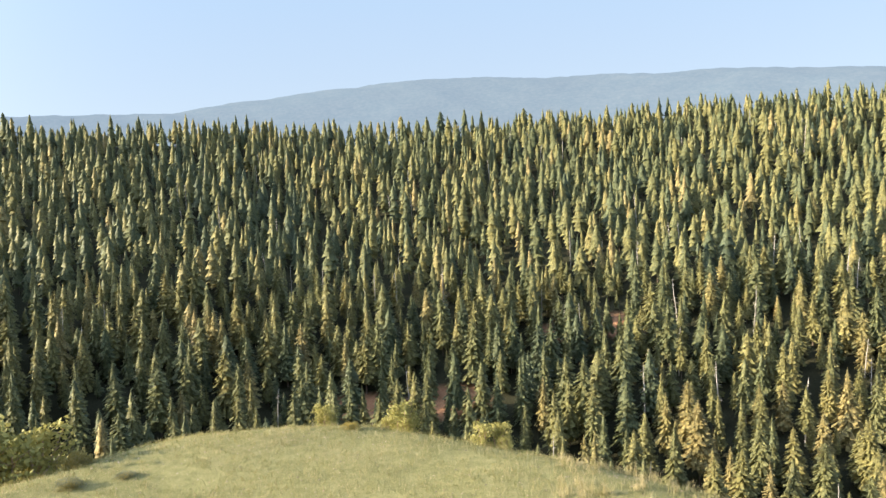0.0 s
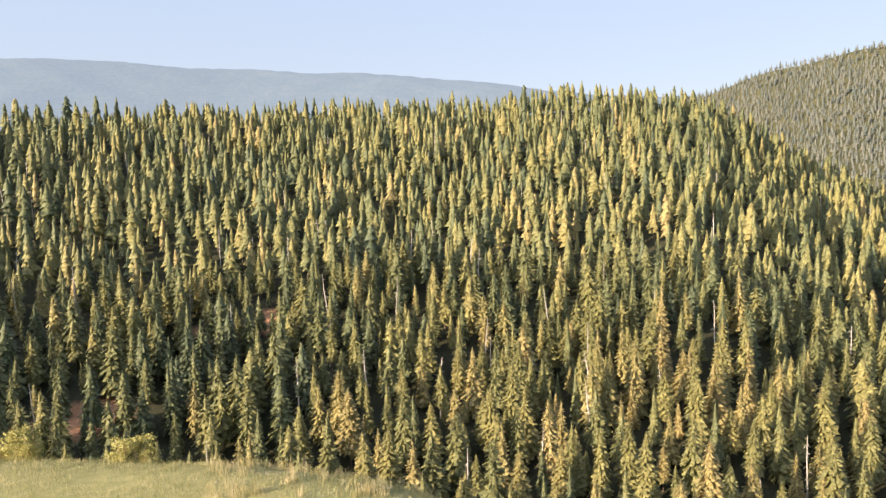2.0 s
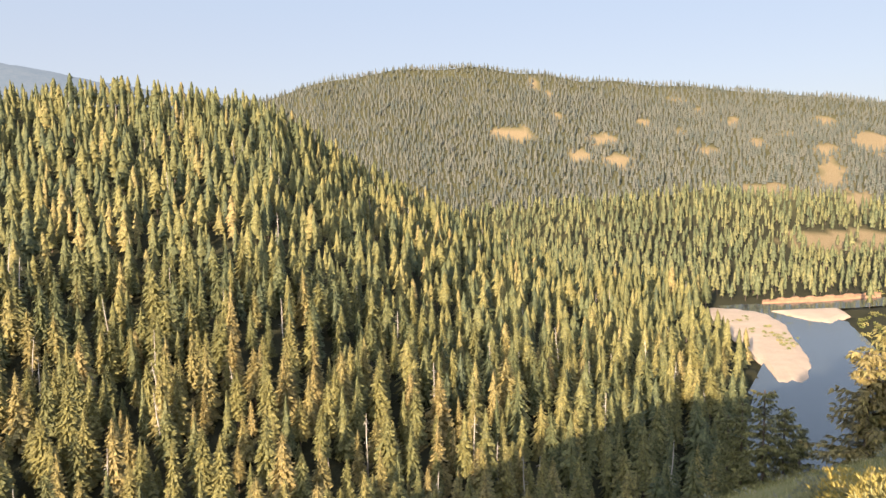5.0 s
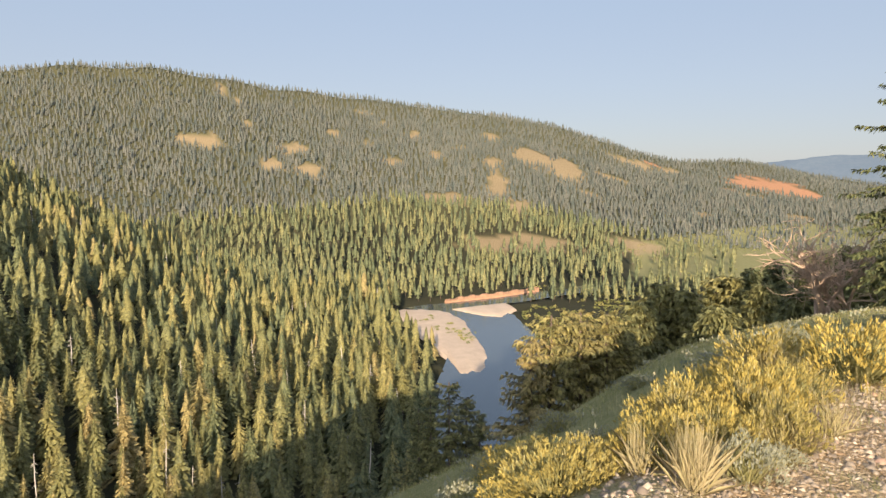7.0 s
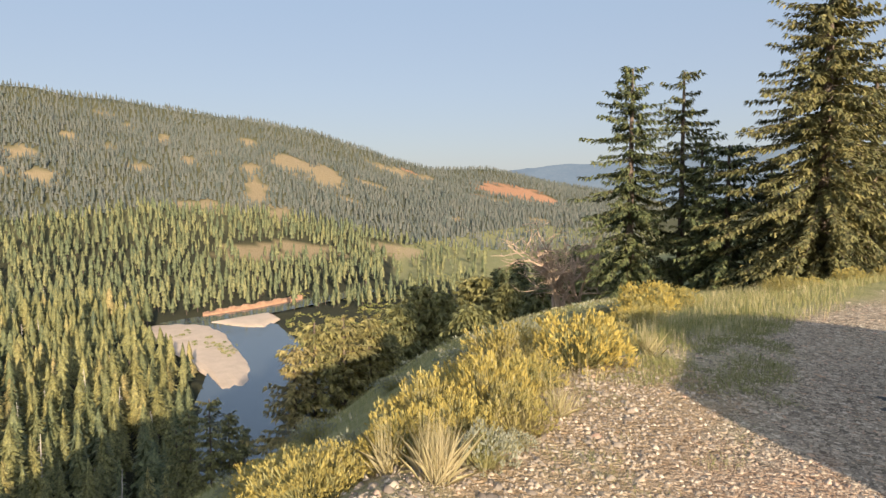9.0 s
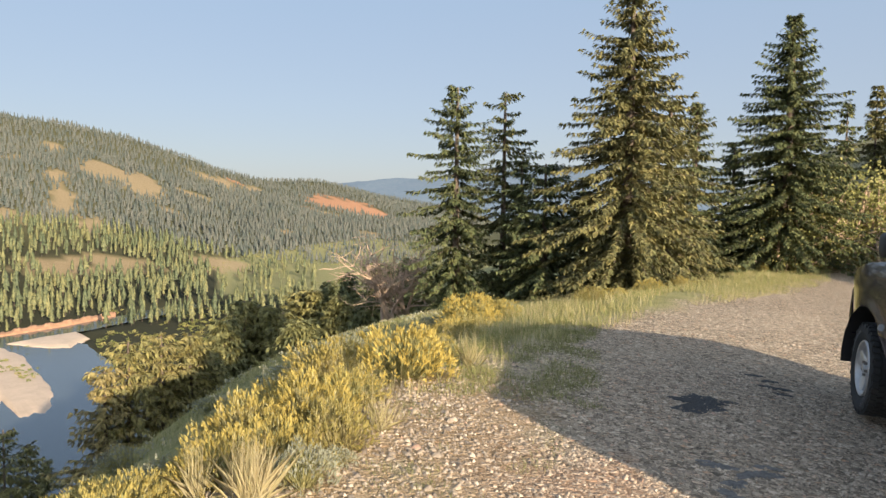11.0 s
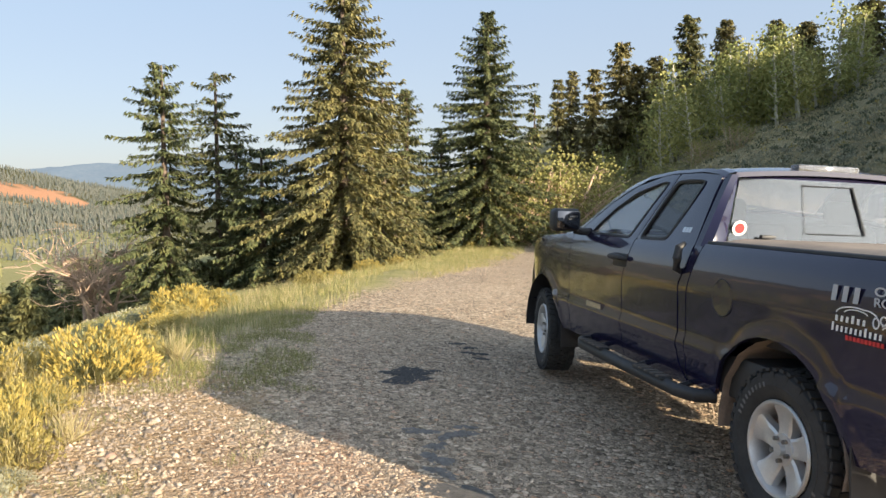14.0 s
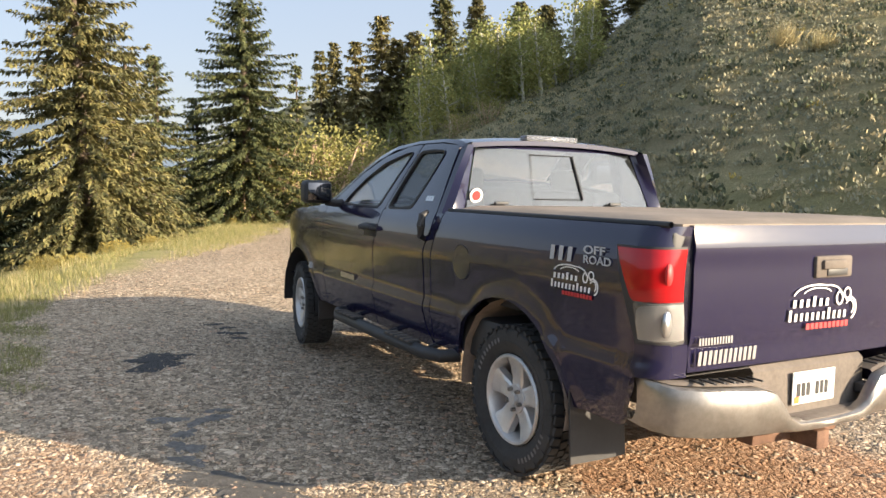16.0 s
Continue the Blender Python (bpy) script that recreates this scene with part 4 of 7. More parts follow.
# roof with rails down the windscreen pillars
ROOFLINE = [(0.90, 1.835), (1.0, 1.862), (1.2, 1.872), (1.6, 1.876), (1.95, 1.862), (2.2, 1.81), (2.45, 1.715), (2.75, 1.585), (3.0, 1.465), (3.18, 1.375)]
DOORLINE = [(0.90, 1.80), (1.0, 1.828), (1.2, 1.85), (1.6, 1.853), (1.95, 1.82), (2.2, 1.745), (2.45, 1.64), (2.75, 1.475), (2.95, 1.37), (3.18, 1.365)]


def roofline(x):
    return float(np.interp(x, [a for a, _ in ROOFLINE], [b for _, b in ROOFLINE]))


def doorline(x):
    return float(np.interp(x, [a for a, _ in DOORLINE], [b for _, b in DOORLINE]))


rows = []
for i in range(15):
    x = 0.90 + 1.27 * i / 14
    zr = roofline(x)
    w = green_y(zr) - 0.05
    rows.append([(x + 0.06 * (1 - (k / 8) ** 2) * (1 if i == 14 else 0), w * k / 8, zr + 0.035 * (1 - (abs(k) / 8) ** 2.2)) for k in range(-8, 9)])
part("roof", skirt(grid_bm(rows), (0, 0, -0.03)), M_PAINT, truck)


def roof_rail():
    rr = []
    for i in range(40):
        x = 0.90 + 2.28 * i / 39
        zd, zr = doorline(x), roofline(x)
        yo = green_y(zd) + 0.004
        yi = green_y(zr) - 0.055 - 0.02 * max(x - 2.2, 0)
        rr.append([(x, yo, zd), (x, (yo + yi) / 2 + 0.012, (zd + zr) / 2 + 0.012), (x, yi, zr + 0.004), (x, yi - 0.03, zr - 0.03)])
    return grid_bm(rr)


both_sides("roof_rail", roof_rail, M_PAINT, truck)
# windscreen
rows = []
for j in range(11):
    t_ = j / 10
    x = 2.17 + 1.02 * t_
    z = roofline(x) + 0.01
    w = green_y(roofline(x)) - 0.07 - 0.02 * max(x - 2.2, 0)
    rows.append([(x + 0.09 * (1 - (k / 8) ** 2), w * k / 8, z + 0.02 * (1 - (k / 8) ** 2)) for k in range(-8, 9)])
part("windscreen", grid_bm(rows), M_GLASS, truck, "clear windscreen glass")
part("cowl", box_bm((0.22, 1.6, 0.05), (3.09, 0, 1.34), 0.015), M_TRIM, truck)

FRONT_OUT = [(2.90, 1.372), (2.72, 1.482), (2.42, 1.642), (2.08, 1.775), (1.70, 1.842), (1.50, 1.846), (1.63, 1.60), (1.742, 1.372)]
FRONT_IN = [(2.60, 1.395), (2.50, 1.475), (2.31, 1.60), (2.02, 1.72), (1.70, 1.79), (1.60, 1.795), (1.735, 1.59), (1.86, 1.385)]
REAR_OUT = [(1.732, 1.372), (1.615, 1.61), (1.488, 1.846), (1.22, 1.842), (0.945, 1.815), (0.94, 1.66), (0.93, 1.5), (0.92, 1.372)]
REAR_IN = [(1.685, 1.385), (1.575, 1.61), (1.475, 1.79), (1.28, 1.793), (1.10, 1.785), (1.155, 1.66), (1.215, 1.55), (1.30, 1.395)]


def rounded(poly, r=0.03, n=4):
    out = []
    m = len(poly)
    for i in range(m):
        p, a, b = Vector(poly[i]), Vector(poly[i - 1]), Vector(poly[(i + 1) % m])
        da, db = (a - p), (b - p)
        k = min(r, da.length * 0.4, db.length * 0.4)
        s, e = p + da.normalized() * k, p + db.normalized() * k
        for t in range(n + 1):
            q = t / n
            out.append(((1 - q) ** 2 * s + 2 * q * (1 - q) * p + q * q * e)[:])
    return out


def frame_ring(outer, inner):
    o, i_ = rounded(outer, 0.02), rounded(inner, 0.05)
    rr = []
    for k, dy in ((o, -0.02), (o, 0.0)):
        rr.append([(x, green_y(z) + dy, z) for x, z in k])
    mid = [((a[0] + b[0]) / 2, (a[1] + b[1]) / 2) for a, b in zip(o, i_)]
    rr.append([(x, green_y(z) + 0.003, z) for x, z in mid])
    rr.append([(x, green_y(z), z) for x, z in i_])
    rr.append([(x, green_y(z) - 0.03, z) for x, z in i_])
    return grid_bm(rr, close_u=True)


def pane_bm(inner, inset=0.014):
    bm = bmesh.new()
    bm.faces.new([bm.verts.new((x, green_y(z) - inset, z)) for x, z in rounded(inner, 0.05)])
    bmesh.ops.triangulate(bm, faces=bm.faces)
    return bm


def seal_bm(inner):
    rr = []
    for grow, dy in ((0.012, 0.004), (0.006, 0.008), (-0.012, 0.004), (-0.014, -0.02)):
        c = Vector((sum(p[0] for p in inner) / len(inner), sum(p[1] for p in inner) / len(inner)))
        ring = rounded(inner, 0.05)
        rr.append([(x + (Vector((x, z)) - c).normalized().x * grow, green_y(z) + dy, z + (Vector((x, z)) - c).normalized().y * grow) for x, z in ring])
    return grid_bm(rr, close_u=True)


for (left, right), out, inn, gl in ((front_doors, FRONT_OUT, FRONT_IN, M_GLASS), (rear_doors, REAR_OUT, REAR_IN, M_TINTED)):
    for door, flip in ((left, False), (right, True)):
        for nm, bm, mt in (("window_frame", frame_ring(out, inn), M_PAINT), ("window", pane_bm(inn), gl), ("window_seal", seal_bm(inn), M_TRIM)):
            if flip:
                b2 = mirror_y(bm)
                bm.free()
                bm = b2
            part(nm, bm, mt, door)
        sgn = -1 if flip else 1
        if out is FRONT_OUT:
            h = tube_bm([(2.0, sgn * 1.008, 1.225), (1.985, sgn * 1.045, 1.235), (1.90, sgn * 1.058, 1.24), (1.80, sgn * 1.045, 1.235), (1.785, sgn * 1.008, 1.225)], [0.014, 0.02, 0.023, 0.02, 0.014], 10)
            part("door_handle", h, M_TRIM, door, "black door handle")
            part("handle_recess", box_bm((0.24, 0.02, 0.10), (1.89, sgn * 1.0, 1.215), 0.009), M_TRIM, door)
        else:
            h = tube_bm([(0.965, sgn * 0.995, 1.385), (0.962, sgn * 1.035, 1.36), (0.962, sgn * 1.045, 1.29), (0.975, sgn * 1.04, 1.225), (0.985, sgn * 1.0, 1.20)], [0.014, 0.024, 0.028, 0.024, 0.014], 10)
            part("door_handle", h, M_TRIM, door, "black upright door handle")


# rear corners of the cab, rear window and its frame
def cab_corner():
    rr = []
    for j in range(10):
        z = 1.37 + 0.45 * j / 9
        g = green_y(z)
        xr = 0.845 + 0.26 * (z - 1.43)
        yr = 0.775 - 0.30 * (z - 1.43)
        rr.append([(0.912, g, z), (0.86, g - 0.006, z), (0.815 + 0.1 * (z - 1.4), g - 0.05, z), (xr - 0.02, yr + 0.05, z), (xr, yr + 0.012, z), (xr + 0.04, yr + 0.01, z)])
    return grid_bm(rr)


both_sides("cab_corner", cab_corner, M_PAINT, truck)
rows = [[(0.93 + 0.02 * t_, (0.66 - 0.0 * t_) * k / 8, 1.805 + 0.035 * t_ + 0.02 * (1 - (k / 8) ** 2) * t_) for k in range(-8, 9)] for t_ in (0, 0.5, 1.0, 1.4)]
part("cab_header", grid_bm(rows), M_PAINT, truck)
rows = []
for j in range(7):
    z = 1.40 + 0.41 * j / 6
    xr = 0.845 + 0.26 * (z - 1.43)
    w = 0.775 - 0.30 * (z - 1.43)
    rows.append([(xr - 0.03 * (1 - (k / 10) ** 2), w * k / 10, z) for k in range(-10, 11)])
rear_window = part("rear_window", grid_bm(rows), M_PRIVACY, truck, "dark rear window reflecting the low sun")
for p0, p1 in (((0.875, 0.27, 1.475), (0.955, 0.25, 1.775)), ((0.872, -0.15, 1.475), (0.95, -0.10, 1.775))):
    part("slider_frame", tube_bm([(p0[0] - 0.055, p0[1], p0[2]), (p1[0] - 0.055, p1[1], p1[2])], 0.002 if p0[1] > 0 else 0.007, 6), M_TRIM, rear_window)
for za, xa in ((1.475, 0.822), (1.775, 0.90)):
    part("slider_frame", tube_bm([(xa, 0.26, za), (xa, -0.12, za)], 0.0035, 6), M_TRIM, rear_window)
bm = bmesh.new()
bmesh.ops.create_cone(bm, cap_ends=True, segments=28, radius1=0.048, radius2=0.048, depth=0.004, matrix=Matrix.Translation((0.838, 0.71, 1.492)) @ Matrix.Rotation(radians(78), 4, "Y"))
st = part("round_sticker", bm, M_WHITE, rear_window, "round white sticker with a red centre")
bm = bmesh.new()
bmesh.ops.create_cone(bm, cap_ends=True, segments=24, radius1=0.032, radius2=0.032, depth=0.007, matrix=Matrix.Translation((0.837, 0.71, 1.492)) @ Matrix.Rotation(radians(78), 4, "Y"))
part("sticker_centre", bm, M_REDVINYL, rear_window, "red sticker centre")
for yy in (0.54, -0.42):
    part("window_catch", box_bm((0.03, 0.10, 0.022), (0.80, yy, 1.445), 0.006), M_TRIM, rear_window)
lamp = part("high_brake_lamp", box_bm((0.09, 0.44, 0.05), (0.955, 0.06, 1.885), 0.014), M_CLEAR, truck, "clear high-mounted brake lamp")
part("lamp_base", box_bm((0.10, 0.46, 0.03), (0.98, 0.06, 1.862), 0.008), M_TRIM, lamp)

# tailgate with its handle, badges and decals
rows = []
for j in range(19):
    z = 0.77 + 0.625 * j / 18
    bulge = 0.014 * math.sin(3.14 * j / 18) + 0.012 * math.exp(-((z - 1.30) / 0.05) ** 2) - 0.008 * math.exp(-((z - 0.86) / 0.04) ** 2)
    rows.append([(-1.062 - bulge - 0.016 * (1 - (k / 14) ** 2), 0.788 * k / 14, z) for k in range(-14, 15)])
tailgate = part("tailgate", skirt(grid_bm(rows), (0.03, 0, 0)), M_PAINT, truck, "dark blue tailgate with white decals")
part("handle_bezel", box_bm((0.03, 0.27, 0.105), (-1.092, -0.105, 1.20), 0.012), M_DUSTY, tailgate, "dusty handle surround")
part("tailgate_handle", box_bm((0.03, 0.17, 0.045), (-1.108, -0.09, 1.212), 0.010), M_DUSTY, tailgate, "dusty pull handle")
part("handle_pocket", box_bm((0.02, 0.15, 0.035), (-1.104, -0.12, 1.175), 0.006), M_TRIM, tailgate)


def decal(parent, place, along, up, shapes, mat, name="decal", label="", apart=False):
    """Flat shapes on a panel: each a list of corners in metres along and up; apart gives each a part of its own."""
    if apart:
        return [decal(parent, place, along, up, [sh], mat, name, label) for sh in shapes]
    bm = bmesh.new()
    a, u = Vector(along), Vector(up)
    n = a.cross(u).normalized()
    for sh in shapes:
        vs = [bm.verts.new(Vector(place) + a * p + u * q) for p, q in sh]
        f = bm.faces.new(vs)
        f.normal_update()
    ext = bmesh.ops.extrude_face_region(bm, geom=bm.faces[:])
    for v in ext["geom"]:
        if isinstance(v, bmesh.types.BMVert):
            v.co += n * 0.002
    return part(name, bm, mat, parent, label, smooth_faces=False)


def bars(w, h, n, gap=0.25, slant=0.15, x0=0.0, y0=0.0):
    """A row of upright slanted bars, which stand for a word."""
    out = []
    step = w / n
    for i in range(n):
        a = x0 + i * step
        b = a + step * (1 - gap)
        out.append([(a, y0), (b, y0), (b + slant * h, y0 + h), (a + slant * h, y0 + h)])
    return out


def arc_band(cx, cy, rx, ry, a0, a1, t, n=14):
    out = []
    for i in range(n):
        p, q = radians(a0 + (a1 - a0) * i / n), radians(a0 + (a1 - a0) * (i + 1) / n)
        out.append([(cx + rx * math.cos(p), cy + ry * math.sin(p)), (cx + rx * math.cos(q), cy + ry * math.sin(q)), (cx + (rx - t) * math.cos(q), cy + (ry - t) * math.sin(q)), (cx + (rx - t) * math.cos(p), cy + (ry - t) * math.sin(p))])
    return out


def shop_decal(parent, place, along, up, k):
    """The white two-line decal with a sketched car outline and a red line below."""
    low = (0.034, 0.034, 0.034, 0.046, 0.034, 0.034)
    for i, h in enumerate(low):
        w0 = 0.005 + 0.044 * i
        decal(parent, place, along, up, [[((w0 + p) * k, (0.105 + q) * k) for p, q in ((0, 0), (0.019, 0), (0.022, h), (0.003, h))]], M_WHITE, "letter_bar", "white lettering bar")
    for i, h in enumerate((0.05, 0.034, 0.034, 0.034, 0.034, 0.034, 0.034, 0.05, 0.034, 0.034, 0.034)):
        w0 = -0.02 + 0.0375 * i
        decal(parent, place, along, up, [[((w0 + p) * k, (0.045 + q) * k) for p, q in ((0, 0), (0.016, 0), (0.019, h), (0.003, h))]], M_WHITE, "letter_bar", "white lettering bar")
    w = arc_band(0.16 * k, 0.150 * k, 0.155 * k, 0.055 * k, 62, 172, 0.008 * k) + arc_band(0.17 * k, 0.156 * k, 0.10 * k, 0.034 * k, 20, 165, 0.006 * k) + arc_band(0.24 * k, 0.150 * k, 0.10 * k, 0.050 * k, 0, 100, 0.008 * k)
    w += arc_band(0.38 * k, 0.155 * k, 0.028 * k, 0.028 * k, 0, 360, 0.009 * k) + arc_band(0.325 * k, 0.135 * k, 0.026 * k, 0.034 * k, 0, 360, 0.009 * k) + arc_band(0.40 * k, 0.085 * k, 0.05 * k, 0.055 * k, -70, 130, 0.010 * k) + arc_band(0.40 * k, 0.09 * k, 0.032 * k, 0.036 * k, -60, 150, 0.007 * k)
    decal(parent, place, along, up, w, M_WHITE, "white_decal", "white line drawing of a car")
    for i in range(10):
        w0 = 0.10 + 0.030 * i
        decal(parent, place, along, up, [[((w0 + p) * k, (0.005 + q) * k) for p, q in ((0, 0), (0.022, 0), (0.022, 0.026), (0, 0.026))]], M_REDVINYL, "red_bar", "red lettering bar")


shop_decal(tailgate, (-1.0985, 0.18, 0.905), (0, -1, 0), (0, 0, 1), 1.06)
decal(tailgate, (-1.085, 0.755, 0.80), (0, -1, 0), (0, 0, 1), bars(0.37, 0.06, 12, 0.4, 0.12), M_SILVERFOIL, "badge", "chrome badge bars", apart=True)
decal(tailgate, (-1.085, 0.75, 0.885), (0, -1, 0), (0, 0, 1), bars(0.21, 0.032, 12, 0.45, 0.0), M_SILVERFOIL, "badge", "small chrome badge bars", apart=True)
flank_decals = part("flank_trim", box_bm((0.02, 0.005, 0.02), (-0.3, 0.99, 1.1)), M_PAINT, truck)
shop_decal(flank_decals, (-0.40, 1.0075, 1.035), (-1, 0, 0), (0, 0, 1), 0.74)
decal(flank_decals, (-0.37, 1.0085, 1.20), (-1, 0, 0), (0, 0, 1), bars(0.20, 0.07, 3, 0.55, 0.15), M_GREYVINYL, "grey_bar", "grey lettering bar", apart=True)


def lettering(word, place, along, up, size, wide, mat, parent, name, label):
    """Raised letters of the built-in font on a panel."""
    cu = bpy.data.curves.new("letters", "FONT")
    cu.body, cu.size, cu.extrude = word, size, 0.0008
    cu.offset = 0.001
    src = bpy.data.objects.new("letters", cu)
    me = bpy.data.meshes.new_from_object(src)
    bpy.data.objects.remove(src)
    a, u = Vector(along), Vector(up)
    n = a.cross(u).normalized()
    k = wide / max(max(v.co.x for v in me.vertices), 1e-6)
    for v in me.vertices:
        p = v.co.copy()
        v.co = Vector(place) + a * p.x * k + u * p.y + n * (p.z + 0.001)
    me.materials.clear()
    me.materials.append(mat)
    return part(name, me, mat, parent, label)


for word, wz, ww in (("OFF", 1.248, 0.15), ("ROAD", 1.203, 0.19)):
    lettering(word, (-0.62, 1.008, wz), (-1, 0, 0), (0, 0, 1), 0.052, ww, M_GREYVINYL, flank_decals, "grey_decal", "small grey word on the flank")
decal(front_doors[0], (2.50, 1.0045, 0.795), (-1, 0, 0), (0, 0, 1), bars(0.30, 0.04, 12, 0.4, 0.1), M_SILVERFOIL, "badge", "chrome badge bars", apart=True)
decal(rear_doors[0], (1.13, green_y(1.46) + 0.006, 1.45), (-1, 0, 0), (0, -0.37, 0.93), bars(0.11, 0.035, 3, 0.2, 0.1), M_SILVERFOIL, "badge", "small chrome badge bars", apart=True)

# fuel flap
bm = bmesh.new()
bmesh.ops.create_cone(bm, cap_ends=True, segments=36, radius1=0.10, radius2=0.098, depth=0.006, matrix=Matrix.Translation((0.50, 1.0045, 1.10)) @ Matrix.Rotation(radians(90), 4, "X"))
fuel = part("fuel_flap", bm, M_PAINT, truck)
ring = [(0.50 + 0.104 * math.cos(a), 1.0035, 1.10 + 0.104 * math.sin(a)) for a in np.linspace(0, 6.2832, 37)]
part("flap_gap", tube_bm(ring, 0.0035, 6), M_TRIM, fuel)


# tail lamps
def lamp_shell(z0, z1, s_lo, s_hi, out=0.012):
    rr = []
    for j in range(11):
        z = z0 + (z1 - z0) * j / 10
        t_ = j / 10
        s0 = s_lo + (s_hi - s_lo) * t_
        row = []
        for i in range(19):
            p = wrap(s0 + (-1.178 - s0) * i / 18, z)
            q = wrap(s0 + (-1.178 - s0) * i / 18 - 0.004, z)
            tan = (q - p).normalized()
            nrm = Vector((tan.y, -tan.x, 0))
            if nrm.y < 0 and nrm.x > 0:
                nrm = -nrm
            edge = math.sin(3.1416 * min(max(i / 18, 0.02), 0.98)) ** 0.35 * math.sin(3.1416 * min(max(t_, 0.03), 0.97)) ** 0.25
            row.append(p + nrm * (out * edge + 0.002))
        rr.append(row)
    return grid_bm(rr)


for flip in (False, True):
    a, b_ = lamp_shell(1.075, 1.295, -0.945, -0.835), lamp_shell(0.905, 1.07, -0.975, -0.95)
    c_ = lamp_shell(0.895, 1.305, -0.96, -0.825, 0.004)
    if flip:
        a, b_, c_ = mirror_y(a), mirror_y(b_), mirror_y(c_)
    sg = -1 if flip else 1
    d_ = lamp_shell(0.912, 1.064, -0.972, -0.952, 0.007)
    if flip:
        d_ = mirror_y(d_)
    tl = part("tail_lamp", a, M_RED, truck, "red and clear tail lamp")
    part("clear_lens", b_, M_CLEAR, tl, "clear reversing lens")
    part("lamp_bowl", d_, M_SILVERFOIL, tl, "silver bowl behind the clear lens")
    part("lamp_housing", c_, M_TRIM, tl, "black lamp housing")
    for zc, mt, rr_ in ((1.19, M_REDVINYL, 0.07), (0.985, M_SILVERFOIL, 0.075)):
        bm = bmesh.new()
        bmesh.ops.create_uvsphere(bm, u_segments=20, v_segments=10, radius=rr_, matrix=Matrix.Translation((-1.03, sg * 0.885, zc)) @ Matrix.Rotation(radians(sg * 40), 4, "Z") @ Matrix.Diagonal((0.35, 1, 1, 1)))
        part("reflector", bm, mt, tl)

# tonneau cover
rows = []
for i in range(31):
    x = -1.04 + 1.84 * i / 30
    e = min(i, 30 - i) / 30
    wide = 0.93 - 0.10 * max(0.0, (-x - 0.86) / 0.18) ** 2
    rows.append([(x, wide * k / 12, 1.40 + 0.028 * min(1, (1 - abs(k) / 12) * 8) * min(1, e * 16) + 0.006 * math.sin(x * 9) * (1 - (k / 12) ** 2) + (0.006 if i % 8 == 4 else 0) * (1 - (k / 12) ** 4)) for k in range(-12, 13)])
part("tonneau_cover", skirt(grid_bm(rows), (0, 0, -0.035)), M_TONNEAU, truck, "dusty soft tonneau cover")
both_sides("cover_rail", lambda: tube_bm([(0.80, 0.925, 1.397), (0.2, 0.928, 1.397), (-0.5, 0.928, 1.397), (-1.06, 0.915, 1.397)], 0.014, 8), M_TRIM, truck)

# rear bumper
BUMP = [(0.955, -0.93, 0.742, 0.545), (0.953, -1.0, 0.742, 0.535), (0.935, -1.07, 0.738, 0.525), (0.89, -1.125, 0.728, 0.515), (0.75, -1.165, 0.715, 0.50), (0.6, -1.185, 0.705, 0.49), (0.46, -1.195, 0.695, 0.485), (0.38, -1.195, 0.672, 0.482), (0.33, -1.195, 0.62, 0.48), (0.28, -1.195, 0.555, 0.475), (0.22, -1.195, 0.525, 0.47), (0.1, -1.195, 0.518, 0.465), (0.0, -1.195, 0.516, 0.465)]
cols = BUMP + [(-y, x, a, b) for y, x, a, b in BUMP[-2::-1]]
rows = []
for t_, dx in ((1.0, 0.05), (1.0, 0.018), (0.96, 0.0), (0.8, -0.012), (0.5, -0.016), (0.2, -0.01), (0.03, 0.01), (0.0, 0.05)):
    rows.append([(x + dx, y, b + (a - b) * t_) for y, x, a, b in cols])
bumper = part("rear_bumper", grid_bm(rows), M_CHROME, truck, "dusty chrome rear bumper")
for sg in (1, -1):
    rr = []
    for y, x, a, b in BUMP[1:8]:
        rr.append([(x + 0.045, sg * y, a + 0.004), (x + 0.06, sg * y, a + 0.016), (max(-1.05, x + 0.07), sg * min(y, 0.93), a + 0.018)])
    part("step_pad", grid_bm(rr), M_DUSTY, bumper, "dusty ribbed step pad")
    for i in range(7):
        part("pad_rib", box_bm((0.085, 0.012, 0.008), (-1.11, sg * (0.42 + 0.06 * i), 0.716 + 0.004 * i), 0.002), M_TRIM, bumper)
rr = [[(-1.15, y, 0.52), (-1.10, y, 0.525), (-1.092, y, 0.56), (-1.085, y, 0.735), (-1.06, y, 0.76)] for y in (0.40, 0.2, 0, -0.2, -0.40)]
part("plate_recess", grid_bm(rr), M_DUSTY, bumper, "dusty recess for the plate")
part("hitch_step", box_bm((0.11, 0.5, 0.02), (-1.14, 0, 0.512), 0.006), M_DUSTY, bumper)
plate = part("licence_plate", box_bm((0.006, 0.305, 0.152), (-1.104, 0, 0.639), 0.002), M_WHITE, bumper, "white plate with a blue top and dark bars")
decal(plate, (-1.1075, 0.148, 0.675), (0, -1, 0), (0, 0, 1), [[(0, 0), (0.296, 0), (0.296, 0.036), (0, 0.036)]], M_PLATEBLUE, "plate_band")
decal(plate, (-1.1075, 0.125, 0.60), (0, -1, 0), (0, 0, 1), bars(0.105, 0.062, 3, 0.3, 0) + bars(0.10, 0.062, 3, 0.3, 0, 0.135), M_TRIM, "plate_bar", "", apart=True)
decal(plate, (-1.1075, 0.14, 0.57), (0, -1, 0), (0, 0, 1), [[(0, 0), (0.032, 0), (0.032, 0.03), (0, 0.03)]], M_ORANGE, "plate_sticker")
